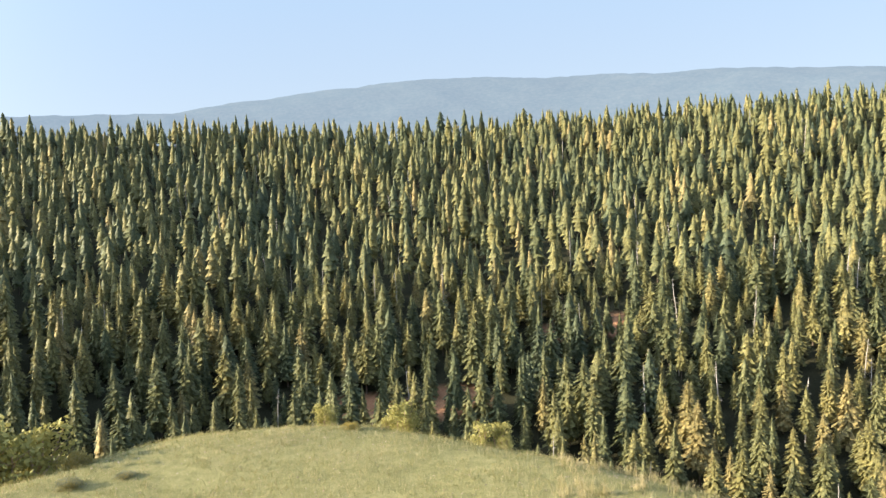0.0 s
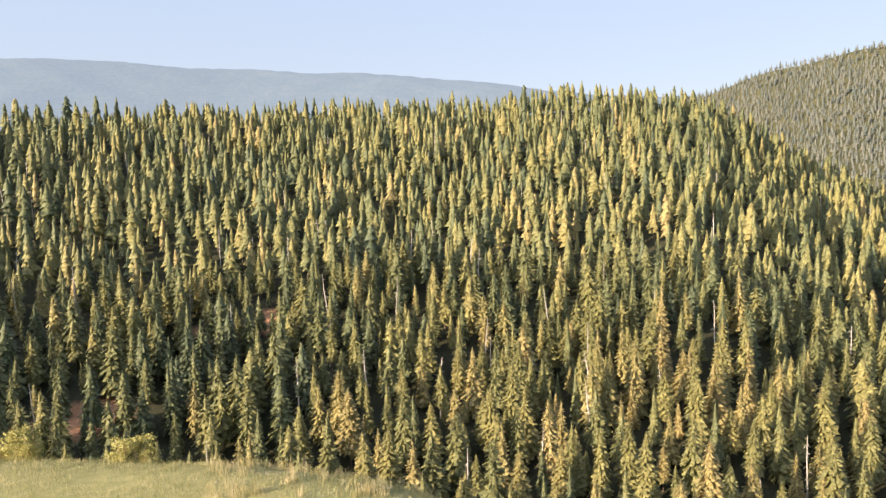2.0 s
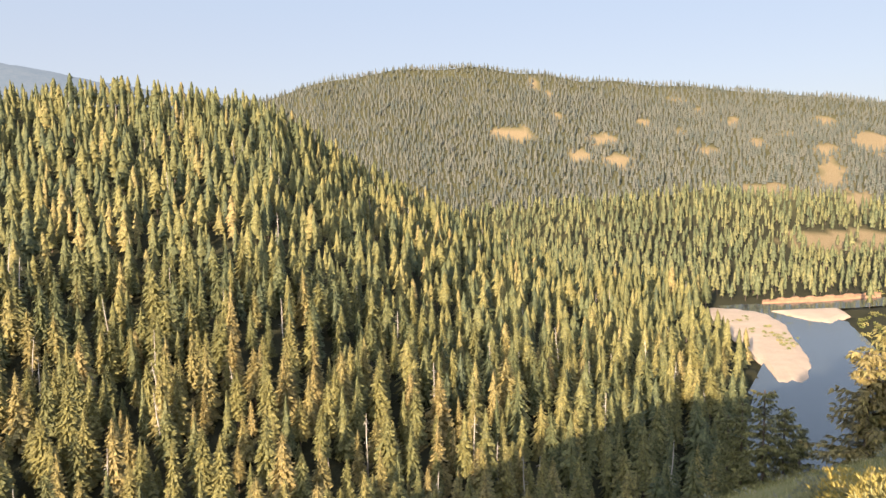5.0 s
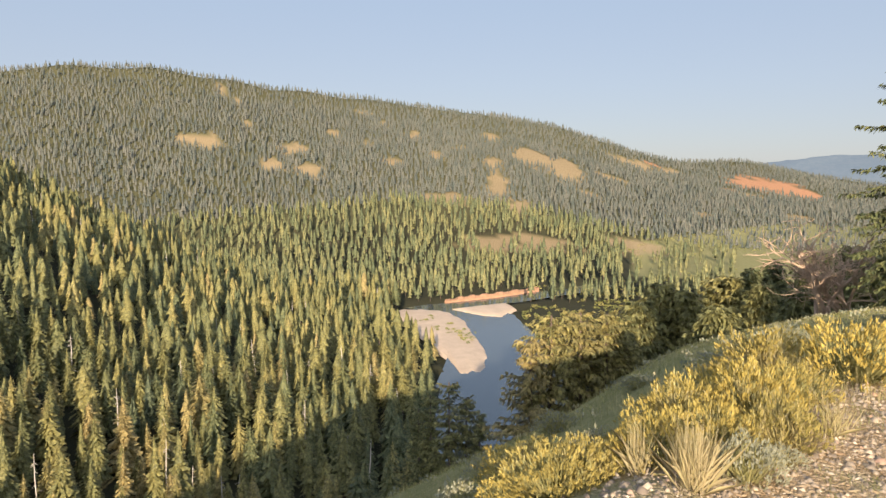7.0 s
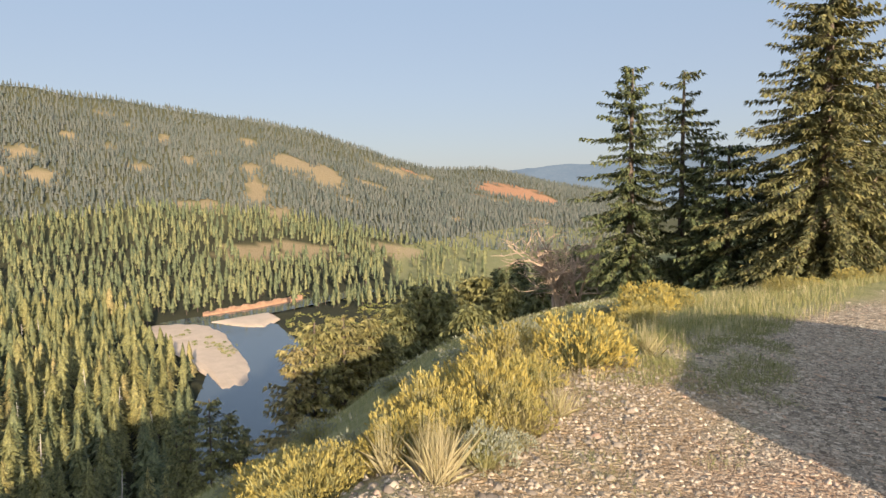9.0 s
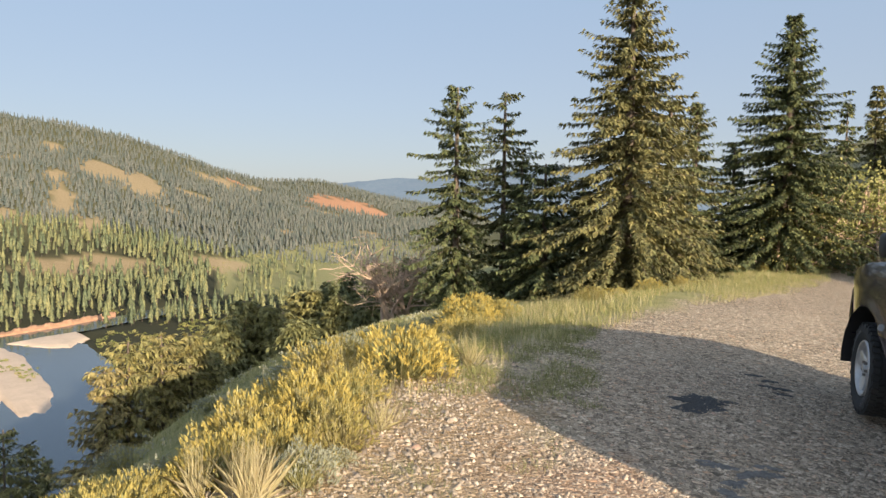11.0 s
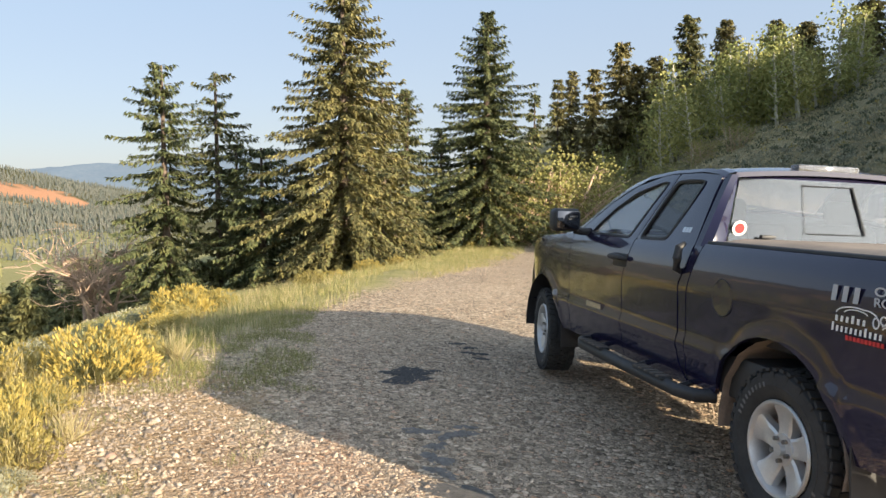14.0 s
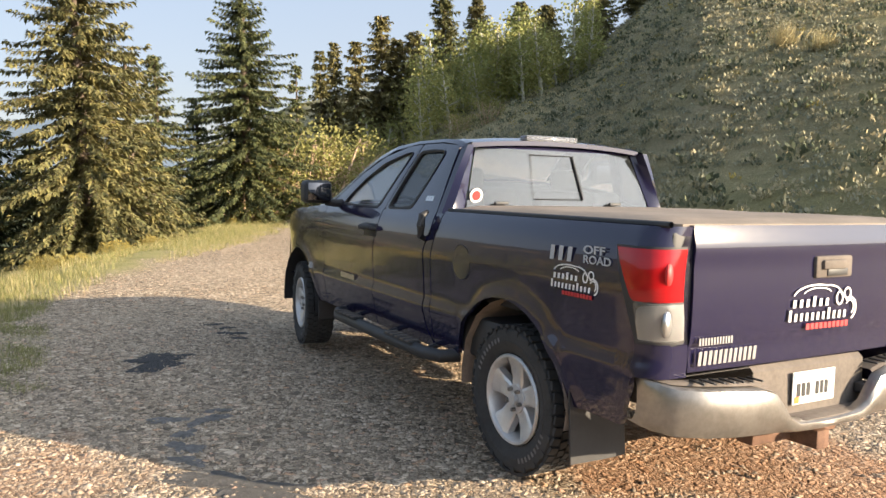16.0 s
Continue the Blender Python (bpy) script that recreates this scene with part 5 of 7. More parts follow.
part("hitch_receiver", box_bm((0.20, 0.09, 0.09), (-1.07, 0.0, 0.40), 0.01), M_STEEL, truck, "rusty hitch receiver")
part("hitch_bar", box_bm((0.10, 0.62, 0.07), (-0.98, 0.0, 0.40), 0.012), M_STEEL, truck)
part("wiring_socket", box_bm((0.05, 0.08, 0.05), (-1.12, -0.36, 0.60), 0.01), M_TRIM, bumper)

# wheels
def tyre_bm():
    prof = [(0.245, -0.10), (0.262, -0.115), (0.30, -0.128), (0.318, -0.134), (0.322, -0.131), (0.345, -0.134), (0.375, -0.128), (0.388, -0.112), (0.392, -0.06), (0.393, 0.0), (0.392, 0.06), (0.388, 0.112), (0.375, 0.128), (0.345, 0.134), (0.322, 0.131), (0.318, 0.134), (0.30, 0.128), (0.262, 0.115), (0.245, 0.10)]
    n = 72
    return grid_bm([[(r * math.cos(6.2832 * k / n), y, r * math.sin(6.2832 * k / n)) for k in range(n)] for r, y in prof], close_u=True)


def tread_bm():
    bm = bmesh.new()
    for k in range(44):
        a = 6.2832 * k / 44
        for col, (yy, wy, sh) in enumerate(((-0.098, 0.05, 0.0), (-0.045, 0.04, 0.5), (0.0, 0.036, 0.1), (0.045, 0.04, 0.6), (0.098, 0.05, 0.15))):
            q = a + sh * 6.2832 / 44
            rot = Matrix.Rotation(-q, 3, "Y") @ Matrix.Rotation(radians(12 if col % 2 else -10), 3, "X")
            box_bm((0.016, wy, 0.042), (0.397 * math.cos(q), yy, 0.397 * math.sin(q)), 0, bm, rot=rot)
        for sgn in (-1, 1):
            if k % 2 == 0:
                rot = Matrix.Rotation(-a, 3, "Y")
                box_bm((0.03, 0.012, 0.03), (0.372 * math.cos(a), sgn * 0.128, 0.372 * math.sin(a)), 0, bm, rot=rot)
    return bm


def letters_bm():
    bm = bmesh.new()
    for base, n in ((200, 9), (20, 9)):
        for i in range(n):
            a = radians(base + i * 6.2)
            rot = Matrix.Rotation(-a, 3, "Y")
            box_bm((0.026, 0.004, 0.014), (0.325 * math.cos(a), 0.1325, 0.325 * math.sin(a)), 0, bm, rot=rot)
    return bm


def rim_bm():
    prof = [(0.247, 0.112), (0.240, 0.124), (0.228, 0.122), (0.218, 0.10), (0.212, 0.02), (0.212, -0.10)]
    n = 60
    bm = grid_bm([[(r * math.cos(6.2832 * k / n), y, r * math.sin(6.2832 * k / n)) for k in range(n)] for r, y in prof], close_u=True)
    for k in range(5):
        a = 6.2832 * k / 5 + math.pi / 2
        rr = []
        for rad, w, y, dep in ((0.05, 0.046, 0.088, 0.06), (0.10, 0.05, 0.082, 0.055), (0.16, 0.058, 0.09, 0.05), (0.205, 0.075, 0.102, 0.045), (0.224, 0.095, 0.108, 0.04)):
            pts = [(-w * 1.05, y - dep), (-w, y - 0.008), (-w * 0.7, y), (0, y - 0.006), (w * 0.7, y), (w, y - 0.008), (w * 1.05, y - dep)]
            c, s = math.cos(a), math.sin(a)
            rr.append([(rad * c - p * s, yy, rad * s + p * c) for p, yy in pts])
        grid_bm(rr, bm)
    bmesh.ops.create_cone(bm, cap_ends=True, segments=28, radius1=0.085, radius2=0.078, depth=0.05, matrix=Matrix.Translation((0, 0.065, 0)) @ Matrix.Rotation(radians(-90), 4, "X"))
    return bm


def hub_bm():
    bm = bmesh.new()
    bmesh.ops.create_cone(bm, cap_ends=True, segments=24, radius1=0.036, radius2=0.03, depth=0.03, matrix=Matrix.Translation((0, 0.10, 0)) @ Matrix.Rotation(radians(-90), 4, "X"))
    return bm


def nut_bm():
    bm = bmesh.new()
    bmesh.ops.create_cone(bm, cap_ends=True, segments=6, radius1=0.013, radius2=0.012, depth=0.03, matrix=Matrix.Rotation(radians(-90), 4, "X"))
    return bm


def brake_bm():
    bm = bmesh.new()
    bmesh.ops.create_cone(bm, cap_ends=True, segments=32, radius1=0.20, radius2=0.20, depth=0.03, matrix=Matrix.Translation((0, -0.02, 0)) @ Matrix.Rotation(radians(90), 4, "X"))
    return bm


def make_wheel(x, side, steer):
    hub = new("wheel")
    hub.parent = truck
    turn = 0 if side > 0 else 180
    hub.matrix_basis = pose(x, side * 0.845, 0.398, 0, 0, turn + steer)
    tagged(hub, "alloy wheel with worn all-terrain tyre")
    for nm, f, mt, lb in (("tyre", tyre_bm, M_RUBBER, ""), ("rim", rim_bm, M_ALLOY, "five-spoke alloy rim"), ("hub_cap", hub_bm, M_ALLOY, ""), ("brake_disc", brake_bm, M_STEEL, "")):
        part(nm, f(), mt, hub, lb)
    tagged(part("tread", tread_bm(), M_RUBBER, hub), "worn dusty tread blocks", kind="stuff")
    tagged(part("raised_letters", letters_bm(), M_WORN, hub), "worn raised lettering bars", kind="stuff")
    for k in range(5):
        a = 6.2832 * (k + 0.5) / 5 + math.pi / 2
        part("lug_nut", nut_bm(), M_CHROME, hub, matrix=pose(0.058 * math.cos(a), 0.098, 0.058 * math.sin(a)))


make_wheel(0.0, 1, 0)
make_wheel(0.0, -1, 0)
make_wheel(WB, 1, -7)
make_wheel(WB, -1, -7)


# wheel wells, mud flaps, running boards, underbody
def liner(wx):
    rr = []
    for k in range(19):
        a = radians(-8 + 196 * k / 18)
        wob = 1 + 0.012 * math.sin(k * 2.7)
        rr.append([(wx + 0.50 * wob * math.cos(a), y, 0.44 + 0.50 * wob * math.sin(a)) for y in (0.985, 0.90, 0.75, 0.60)])
    return grid_bm(rr)


both_sides("wheel_liner", lambda: liner(0.0), M_MUD, truck, "mud-splashed wheel well")
both_sides("wheel_liner", lambda: liner(WB), M_TRIM, truck)
rows = [[(-0.52 - 0.03 * j / 5, y, 0.60 - 0.38 * j / 5 + 0.02 * abs(y - 0.8)) for y in (0.98, 0.92, 0.80, 0.68, 0.64)] for j in range(6)]
both_sides("mud_flap", lambda: skirt(grid_bm(rows), (0.012, 0, 0)), M_TRIM, truck, "black rear mud flap")
both_sides("mud_flap", lambda: skirt(grid_bm([[(3.17 - 0.02 * j / 3, y, 0.56 - 0.24 * j / 3) for y in (0.97, 0.85, 0.72)] for j in range(4)]), (0.01, 0, 0)), M_TRIM, truck)


def board():
    return tube_bm([(2.52, 0.92, 0.50), (2.48, 1.03, 0.50), (2.36, 1.075, 0.495), (1.5, 1.08, 0.495), (0.80, 1.075, 0.50), (0.68, 1.03, 0.50), (0.64, 0.92, 0.505)], 0.042, 14)


steps_l, steps_r = both_sides("running_board", board, M_TRIM, truck, "black tubular running board")
for bd, sg in ((steps_l, 1), (steps_r, -1)):
    for xa in (2.12, 1.15):
        part("step_tread", box_bm((0.42, 0.085, 0.02), (xa, sg * 1.078, 0.535), 0.008), M_RUBBER, bd)
        for i in range(5):
            part("tread_rib", box_bm((0.04, 0.09, 0.012), (xa - 0.16 + 0.08 * i, sg * 1.078, 0.545), 0.003), M_DUSTY, bd)
    for xa in (2.2, 1.5, 0.9):
        part("bracket", tube_bm([(xa, sg * 1.05, 0.49), (xa, sg * 0.8, 0.56)], 0.02, 6), M_TRIM, bd)
bm = box_bm((4.9, 1.24, 0.20), (1.75, 0, 0.58), 0.03)
box_bm((1.60, 1.80, 0.06), (1.9, 0, 0.56), 0.02, bm)
box_bm((0.7, 1.88, 0.25), (0.5, 0, 0.66), 0.03, bm)
part("chassis", bm, M_TRIM, truck)
bm = box_bm((1.88, 1.80, 0.5), (-0.12, 0, 1.12), 0.02)
part("bed_tub", bm, M_TRIM, truck)
both_sides("inner_sill", lambda: box_bm((2.05, 0.05, 0.82), (1.92, 0.925, 0.95), 0.01), M_TRIM, truck)
part("firewall", box_bm((0.06, 1.8, 0.75), (2.97, 0, 0.97), 0.02), M_TRIM, truck)
part("cab_back", box_bm((0.05, 1.7, 0.85), (0.90, 0, 0.98), 0.02), M_SEAT, truck)
part("cab_floor", box_bm((2.0, 1.78, 0.05), (1.92, 0, 0.66), 0.01), M_SEAT, truck)
part("dashboard", box_bm((0.42, 1.62, 0.30), (2.78, 0, 1.22), 0.06, segments=3), M_SEAT, truck)
ring = [(2.42 + 0.06 * math.sin(a), 0.42 + 0.19 * math.cos(a), 1.27 + 0.18 * math.sin(a)) for a in np.linspace(0, 6.2832, 29)]
part("steering_wheel", tube_bm(ring, 0.016, 8), M_TRIM, truck)
for yy in (0.42, -0.42):
    s = part("front_seat", box_bm((0.16, 0.52, 0.62), (1.85, yy, 1.12), 0.06, segments=3, rot=Matrix.Rotation(radians(-14), 3, "Y")), M_SEAT, truck)
    part("seat_cushion", box_bm((0.5, 0.52, 0.18), (2.1, yy, 0.84), 0.05, segments=3), M_SEAT, s)
    part("headrest", box_bm((0.10, 0.27, 0.17), (1.74, yy, 1.52), 0.045, segments=3), M_SEAT, s)
s = part("rear_bench", box_bm((0.15, 1.4, 0.55), (1.06, 0, 1.08), 0.05, segments=3, rot=Matrix.Rotation(radians(-10), 3, "Y")), M_SEAT, truck)
for yy in (0.45, -0.45):
    part("headrest", box_bm((0.08, 0.26, 0.14), (1.0, yy, 1.44), 0.04, segments=3), M_SEAT, s)

# door mirrors
for sg in (1, -1):
    bm = box_bm((0.16, 0.24, 0.19), (2.66, sg * 1.17, 1.49), 0.045, segments=4)
    mir = part("door_mirror", bm, M_TRIM, truck, "large black door mirror")
    part("mirror_arm", tube_bm([(2.66, sg * 1.08, 1.41), (2.66, sg * 1.0, 1.395), (2.67, sg * 0.92, 1.40)], [0.035, 0.032, 0.035], 10), M_TRIM, mir)
    mm, _, mb = material("mirror_glass")
    mb.inputs["Metallic"].default_value, mb.inputs["Roughness"].default_value, mb.inputs["Base Color"].default_value = 1.0, 0.04, (0.12, 0.12, 0.13, 1)
    part("mirror_face", box_bm((0.006, 0.19, 0.145), (2.578, sg * 1.17, 1.49), 0.002), mm, mir)

# ---- plants near the camera ----
M_GRASS = foliage("grass_blades", [(0.0, (0.09, 0.12, 0.03)), (0.4, (0.20, 0.21, 0.07)), (0.7, (0.38, 0.33, 0.15)), (1.0, (0.50, 0.42, 0.25))], 0.7, 0.3)
M_STEM = foliage("brush_stems", [(0.0, (0.17, 0.185, 0.075)), (0.6, (0.31, 0.285, 0.12)), (1.0, (0.46, 0.38, 0.19))], 0.8, 0.2)
M_FLOWER = foliage("brush_flowers", [(0.0, (0.18, 0.165, 0.06)), (0.35, (0.31, 0.255, 0.08)), (0.7, (0.43, 0.33, 0.085)), (1.0, (0.53, 0.405, 0.11))], 0.7, 0.25)
M_SAGE = foliage("sage_leaves", [(0.0, (0.12, 0.14, 0.095)), (0.5, (0.21, 0.22, 0.16)), (1.0, (0.31, 0.30, 0.22))], 0.85, 0.1)
M_ASPEN = foliage("aspen_leaves", [(0.0, (0.12, 0.155, 0.055)), (0.5, (0.23, 0.255, 0.085)), (1.0, (0.38, 0.35, 0.12))], 0.6, 0.25)
M_WILLOW = foliage("willow_leaves", [(0.0, (0.12, 0.15, 0.045)), (0.5, (0.21, 0.215, 0.07)), (1.0, (0.35, 0.30, 0.11))], 0.6, 0.25)
M_ASPENBARK = simple("aspen_bark", (0.42, 0.40, 0.32), 0.8, vary=0.25, scale=5)
M_DEADWOOD = simple("dead_branches", (0.42, 0.30, 0.22), 0.9, vary=0.3, scale=5)


def blades(places, per, hmin, hmax, spread, lean, width, seed, name, label, mat, tint_mu=0.45, tint_sd=0.22):
    """Grass as one mesh: tufts of thin blades, the long ones curved."""
    g = np.random.default_rng(seed)
    n = len(places) * per
    base = np.repeat(places, per, 0) + g.normal(0, spread, (n, 2))
    z = height(base[:, 0], base[:, 1])
    h = g.uniform(hmin, hmax, n) * np.repeat(g.uniform(0.6, 1.25, len(places)), per)
    a = g.uniform(0, 6.283, n)
    ln = np.abs(g.normal(0, lean, n)) * h
    w = width * g.uniform(0.6, 1.3, n)
    dx, dy = np.cos(a), np.sin(a)
    b0 = np.stack([base[:, 0] - dy * w, base[:, 1] + dx * w, z - 0.02], -1)
    b1 = np.stack([base[:, 0] + dy * w, base[:, 1] - dx * w, z - 0.02], -1)
    t = np.stack([base[:, 0] + dx * ln, base[:, 1] + dy * ln, z + h], -1)
    if hmax < 0.19:
        V, nv, tri = np.stack([b0, b1, t], 1), 3, [[0, 1, 2]]
    else:
        m0 = np.stack([base[:, 0] + dx * ln * 0.35 - dy * w * 0.7, base[:, 1] + dy * ln * 0.35 + dx * w * 0.7, z + h * 0.6], -1)
        m1 = np.stack([base[:, 0] + dx * ln * 0.35 + dy * w * 0.7, base[:, 1] + dy * ln * 0.35 - dx * w * 0.7, z + h * 0.6], -1)
        V, nv, tri = np.stack([b0, b1, m0, m1, t], 1), 5, [[0, 1, 3], [0, 3, 2], [2, 3, 4]]
    V = V.reshape(-1, 3)
    F = np.concatenate([nv * np.arange(n)[:, None] + q for q in tri], 0)
    tint = np.repeat(np.clip(g.normal(tint_mu, tint_sd, len(places)), 0, 0.75), per * nv)
    return tagged(new(name, tri_mesh(name, V, F, tint, (mat,))), label, "grass", kind="stuff")


def ring_places(n, az0, az1, r0, r1, seed, keep=None):
    g = np.random.default_rng(seed)
    az, r = np.radians(g.uniform(az0, az1, n)), np.sqrt(g.uniform(r0 * r0, r1 * r1, n))
    p = np.stack([r * np.sin(az), r * np.cos(az)], -1)
    return p[keep(p[:, 0], p[:, 1])] if keep else p


knoll_tufts = ring_places(15000, -38, 30, 13.5, 26.5, 11, lambda x, y: (wobble(x, y, 1.4, 0.4) > -0.5) & (np.hypot(x, y) < lerp_az(np.degrees(np.arctan2(x, y)), BENCH_R) + 1.5))
blades(knoll_tufts, 6, 0.05, 0.15, 0.10, 0.6, 0.005, 1, "grass", "short dry grass on the knoll", M_GRASS, 0.3, 0.2)
blades(ring_places(170, 4, 28, 13.5, 21, 12), 40, 0.14, 0.34, 0.08, 0.4, 0.0035, 2, "tall_grass", "tall bleached grass tufts on the knoll", M_GRASS, 0.55, 0.15)
rim_keep = lambda x, y: (edge_distance(x, y, RIM) > -0.4 - np.clip((np.hypot(x, y) - 8) * 0.11, 0, 2.0)) & (edge_distance(x, y, RIM) < 2.6) & (wobble(x, y, 1.1, 2.0) > -0.45)  # noqa: E731
blades(ring_places(34000, 108, 140, 8, 48, 13, rim_keep), 6, 0.05, 0.20, 0.08, 0.7, 0.0032, 3, "grass", "dry grass and weeds along the rim of the gravel", M_GRASS, 0.28, 0.18)
blades(ring_places(900, 100, 120, 5, 18, 18, rim_keep), 10, 0.10, 0.28, 0.07, 0.6, 0.0013, 8, "tall_grass", "wispy bleached grass between the shrubs", M_GRASS, 0.42, 0.12)
slope_keep = lambda x, y: (edge_distance(x, y, RIM) > 0.6) & (edge_distance(x, y, RIM) < 30)  # noqa: E731
blades(ring_places(14000, 66, 112, 4.5, 30, 14, slope_keep), 4, 0.04, 0.11, 0.14, 0.8, 0.003, 4, "grass", "coarse grass on the steep slope", M_GRASS, 0.2, 0.18)
pad_keep = lambda x, y: (edge_distance(x, y, RIM) < -0.15) & (edge_distance(x, y, RIM) > -2.4) & (wobble(x, y, 0.3, 5.0) > 0.3)  # noqa: E731
blades(ring_places(7000, 84, 118, 2.6, 10, 15, pad_keep), 7, 0.015, 0.05, 0.04, 1.0, 0.002, 5, "grass", "small green weeds in the gravel", M_GRASS, 0.2, 0.18)
shade_keep = lambda x, y: (edge_distance(x, y, RIM) < 0.3) & (edge_distance(x, y, RIM) > -1.5 + 0.5 * wobble(x, y, 0.8, 4)) & (wobble(x, y, 0.33, 1.7) > -0.05)  # noqa: E731
blades(ring_places(7000, 104, 121, 6.5, 12.5, 16, shade_keep), 9, 0.02, 0.07, 0.05, 1.0, 0.0028, 6, "grass", "low green grass at the edge of the gravel", M_GRASS, 0.1, 0.1)
bank_keep = lambda x, y: np.hypot(x, y) > lerp_az(np.degrees(np.arctan2(x, y)) % 360, BANK_TOE) - 1  # noqa: E731
blades(ring_places(5000, 140, 182, 13, 60, 17, bank_keep), 4, 0.06, 0.18, 0.25, 0.7, 0.005, 7, "grass", "dry grass over the sagebrush hillside", M_GRASS, 0.28, 0.18)


def kites(base, direction, length, width, up=(0, 0, 1)):
    """Arrays of kite-shaped leaves: vertices and triangles."""
    base, direction = np.asarray(base, float), np.asarray(direction, float)
    side = np.cross(direction, np.broadcast_to(up, direction.shape))
    nn = np.linalg.norm(side, axis=1, keepdims=True)
    side = np.where(nn > 1e-6, side / np.maximum(nn, 1e-6), [1.0, 0, 0])
    length, width = np.asarray(length)[:, None], np.asarray(width)[:, None]
    mid = base + direction * length * 0.45
    V = np.stack([base, mid + side * width, base + direction * length, mid - side * width], 1).reshape(-1, 3)
    k = 4 * np.arange(len(base))[:, None]
    return V, np.concatenate([k + [0, 1, 2], k + [0, 2, 3]], 0)


def unit(v):
    return v / np.maximum(np.linalg.norm(v, axis=-1, keepdims=True), 1e-9)


def brush_arrays(seed, stems=420, flat=0.75):
    """A rounded shrub of radius 1: fine stems that end in flower heads."""
    g = np.random.default_rng(seed)
    d = g.normal(0, 1, (stems, 3))
    d[:, 2] = np.abs(d[:, 2]) + 0.25
    d = unit(d)
    lump = 0.80 + 0.16 * np.sin(d[:, 0] * 5 + seed) * np.cos(d[:, 1] * 6 + seed) + g.uniform(-0.1, 0.16, stems)
    tip = d * lump[:, None] * [1, 1, flat * 1.25]
    root = tip * [0.22, 0.22, 0.0] + g.normal(0, 0.03, (stems, 3)) * [1, 1, 0]
    vec = tip - root
    ln = np.linalg.norm(vec, axis=1)
    sv, sf = kites(root, unit(vec), ln, np.full(stems, 0.012), (0.3, 0.2, 0.9))
    # side twigs with thin leaves
    q = g.uniform(0.45, 0.95, stems * 2)
    src = np.repeat(np.arange(stems), 2)
    lb = root[src] + vec[src] * q[:, None]
    ld = unit(unit(vec)[src] + g.normal(0, 0.5, (stems * 2, 3)))
    lv, lf = kites(lb, ld, g.uniform(0.1, 0.22, stems * 2), np.full(stems * 2, 0.012))
    SV, SF = np.vstack([sv, lv]), np.vstack([sf, lf + len(sv)])
    # flower heads
    m = 6
    src = np.repeat(np.arange(stems), m)
    fb = tip[src] + g.normal(0, 0.022, (stems * m, 3)) - d[src] * 0.05
    fd = unit(d[src] * 0.8 + g.normal(0, 0.4, (stems * m, 3)) + [0, 0, 0.7])
    FV, FF = kites(fb, fd, g.uniform(0.05, 0.11, stems * m), g.uniform(0.008, 0.016, stems * m), unit(g.normal(0, 1, (stems * m, 3))))
    return (SV, SF), (FV, FF)


def shrub(name, seed, mats, tints, label, category, group, stems=420, flat=0.75):
    ob = tagged(new(name), label, category, group)
    for nm, (v, f), mt, ti in zip(("stem_clump", "flower_crown" if mats[1] is M_FLOWER else "leaf_crown"), brush_arrays(seed, stems, flat), mats, tints):
        c = new(nm, tri_mesh(nm, v, f, np.full(len(v), ti), (mt,)))
        c.parent = ob
    return ob


def set_down(ob, x, y, size, tall=1.0, turn=0.0, first=False, sink=0.03, z=None):
    zz = z_at(x, y) - sink if z is None else z
    m = pose(x, y, zz, 0, 0, turn)
    if first:
        ob.matrix_basis = m @ Matrix.Diagonal((size, size, size * tall, 1))
        return ob
    keep = ob.matrix_basis.copy()
    ob.scale = (size, size, size * tall)
    c = copy_thing(ob, m)
    ob.matrix_basis = keep
    return c


LBL = "rounded rabbitbrush with yellow flower heads beside the gravel"
brush = [shrub("rabbitbrush", 31, (M_STEM, M_FLOWER), (0.3, 0.32), LBL, "shrub", "rabbitbrush along the rim"),
         shrub("rabbitbrush", 32, (M_STEM, M_FLOWER), (0.5, 0.08), "rabbitbrush with fading golden flower heads", "shrub", "rabbitbrush along the rim"),
         shrub("rabbitbrush", 33, (M_STEM, M_FLOWER), (0.25, 0.18), LBL, "shrub", "rabbitbrush along the rim")]
sage = shrub("sagebrush", 41, (M_STEM, M_SAGE), (0.35, 0.35), "grey-green sagebrush on the slope below the gravel", "shrub", "sagebrush", 320, 0.8)
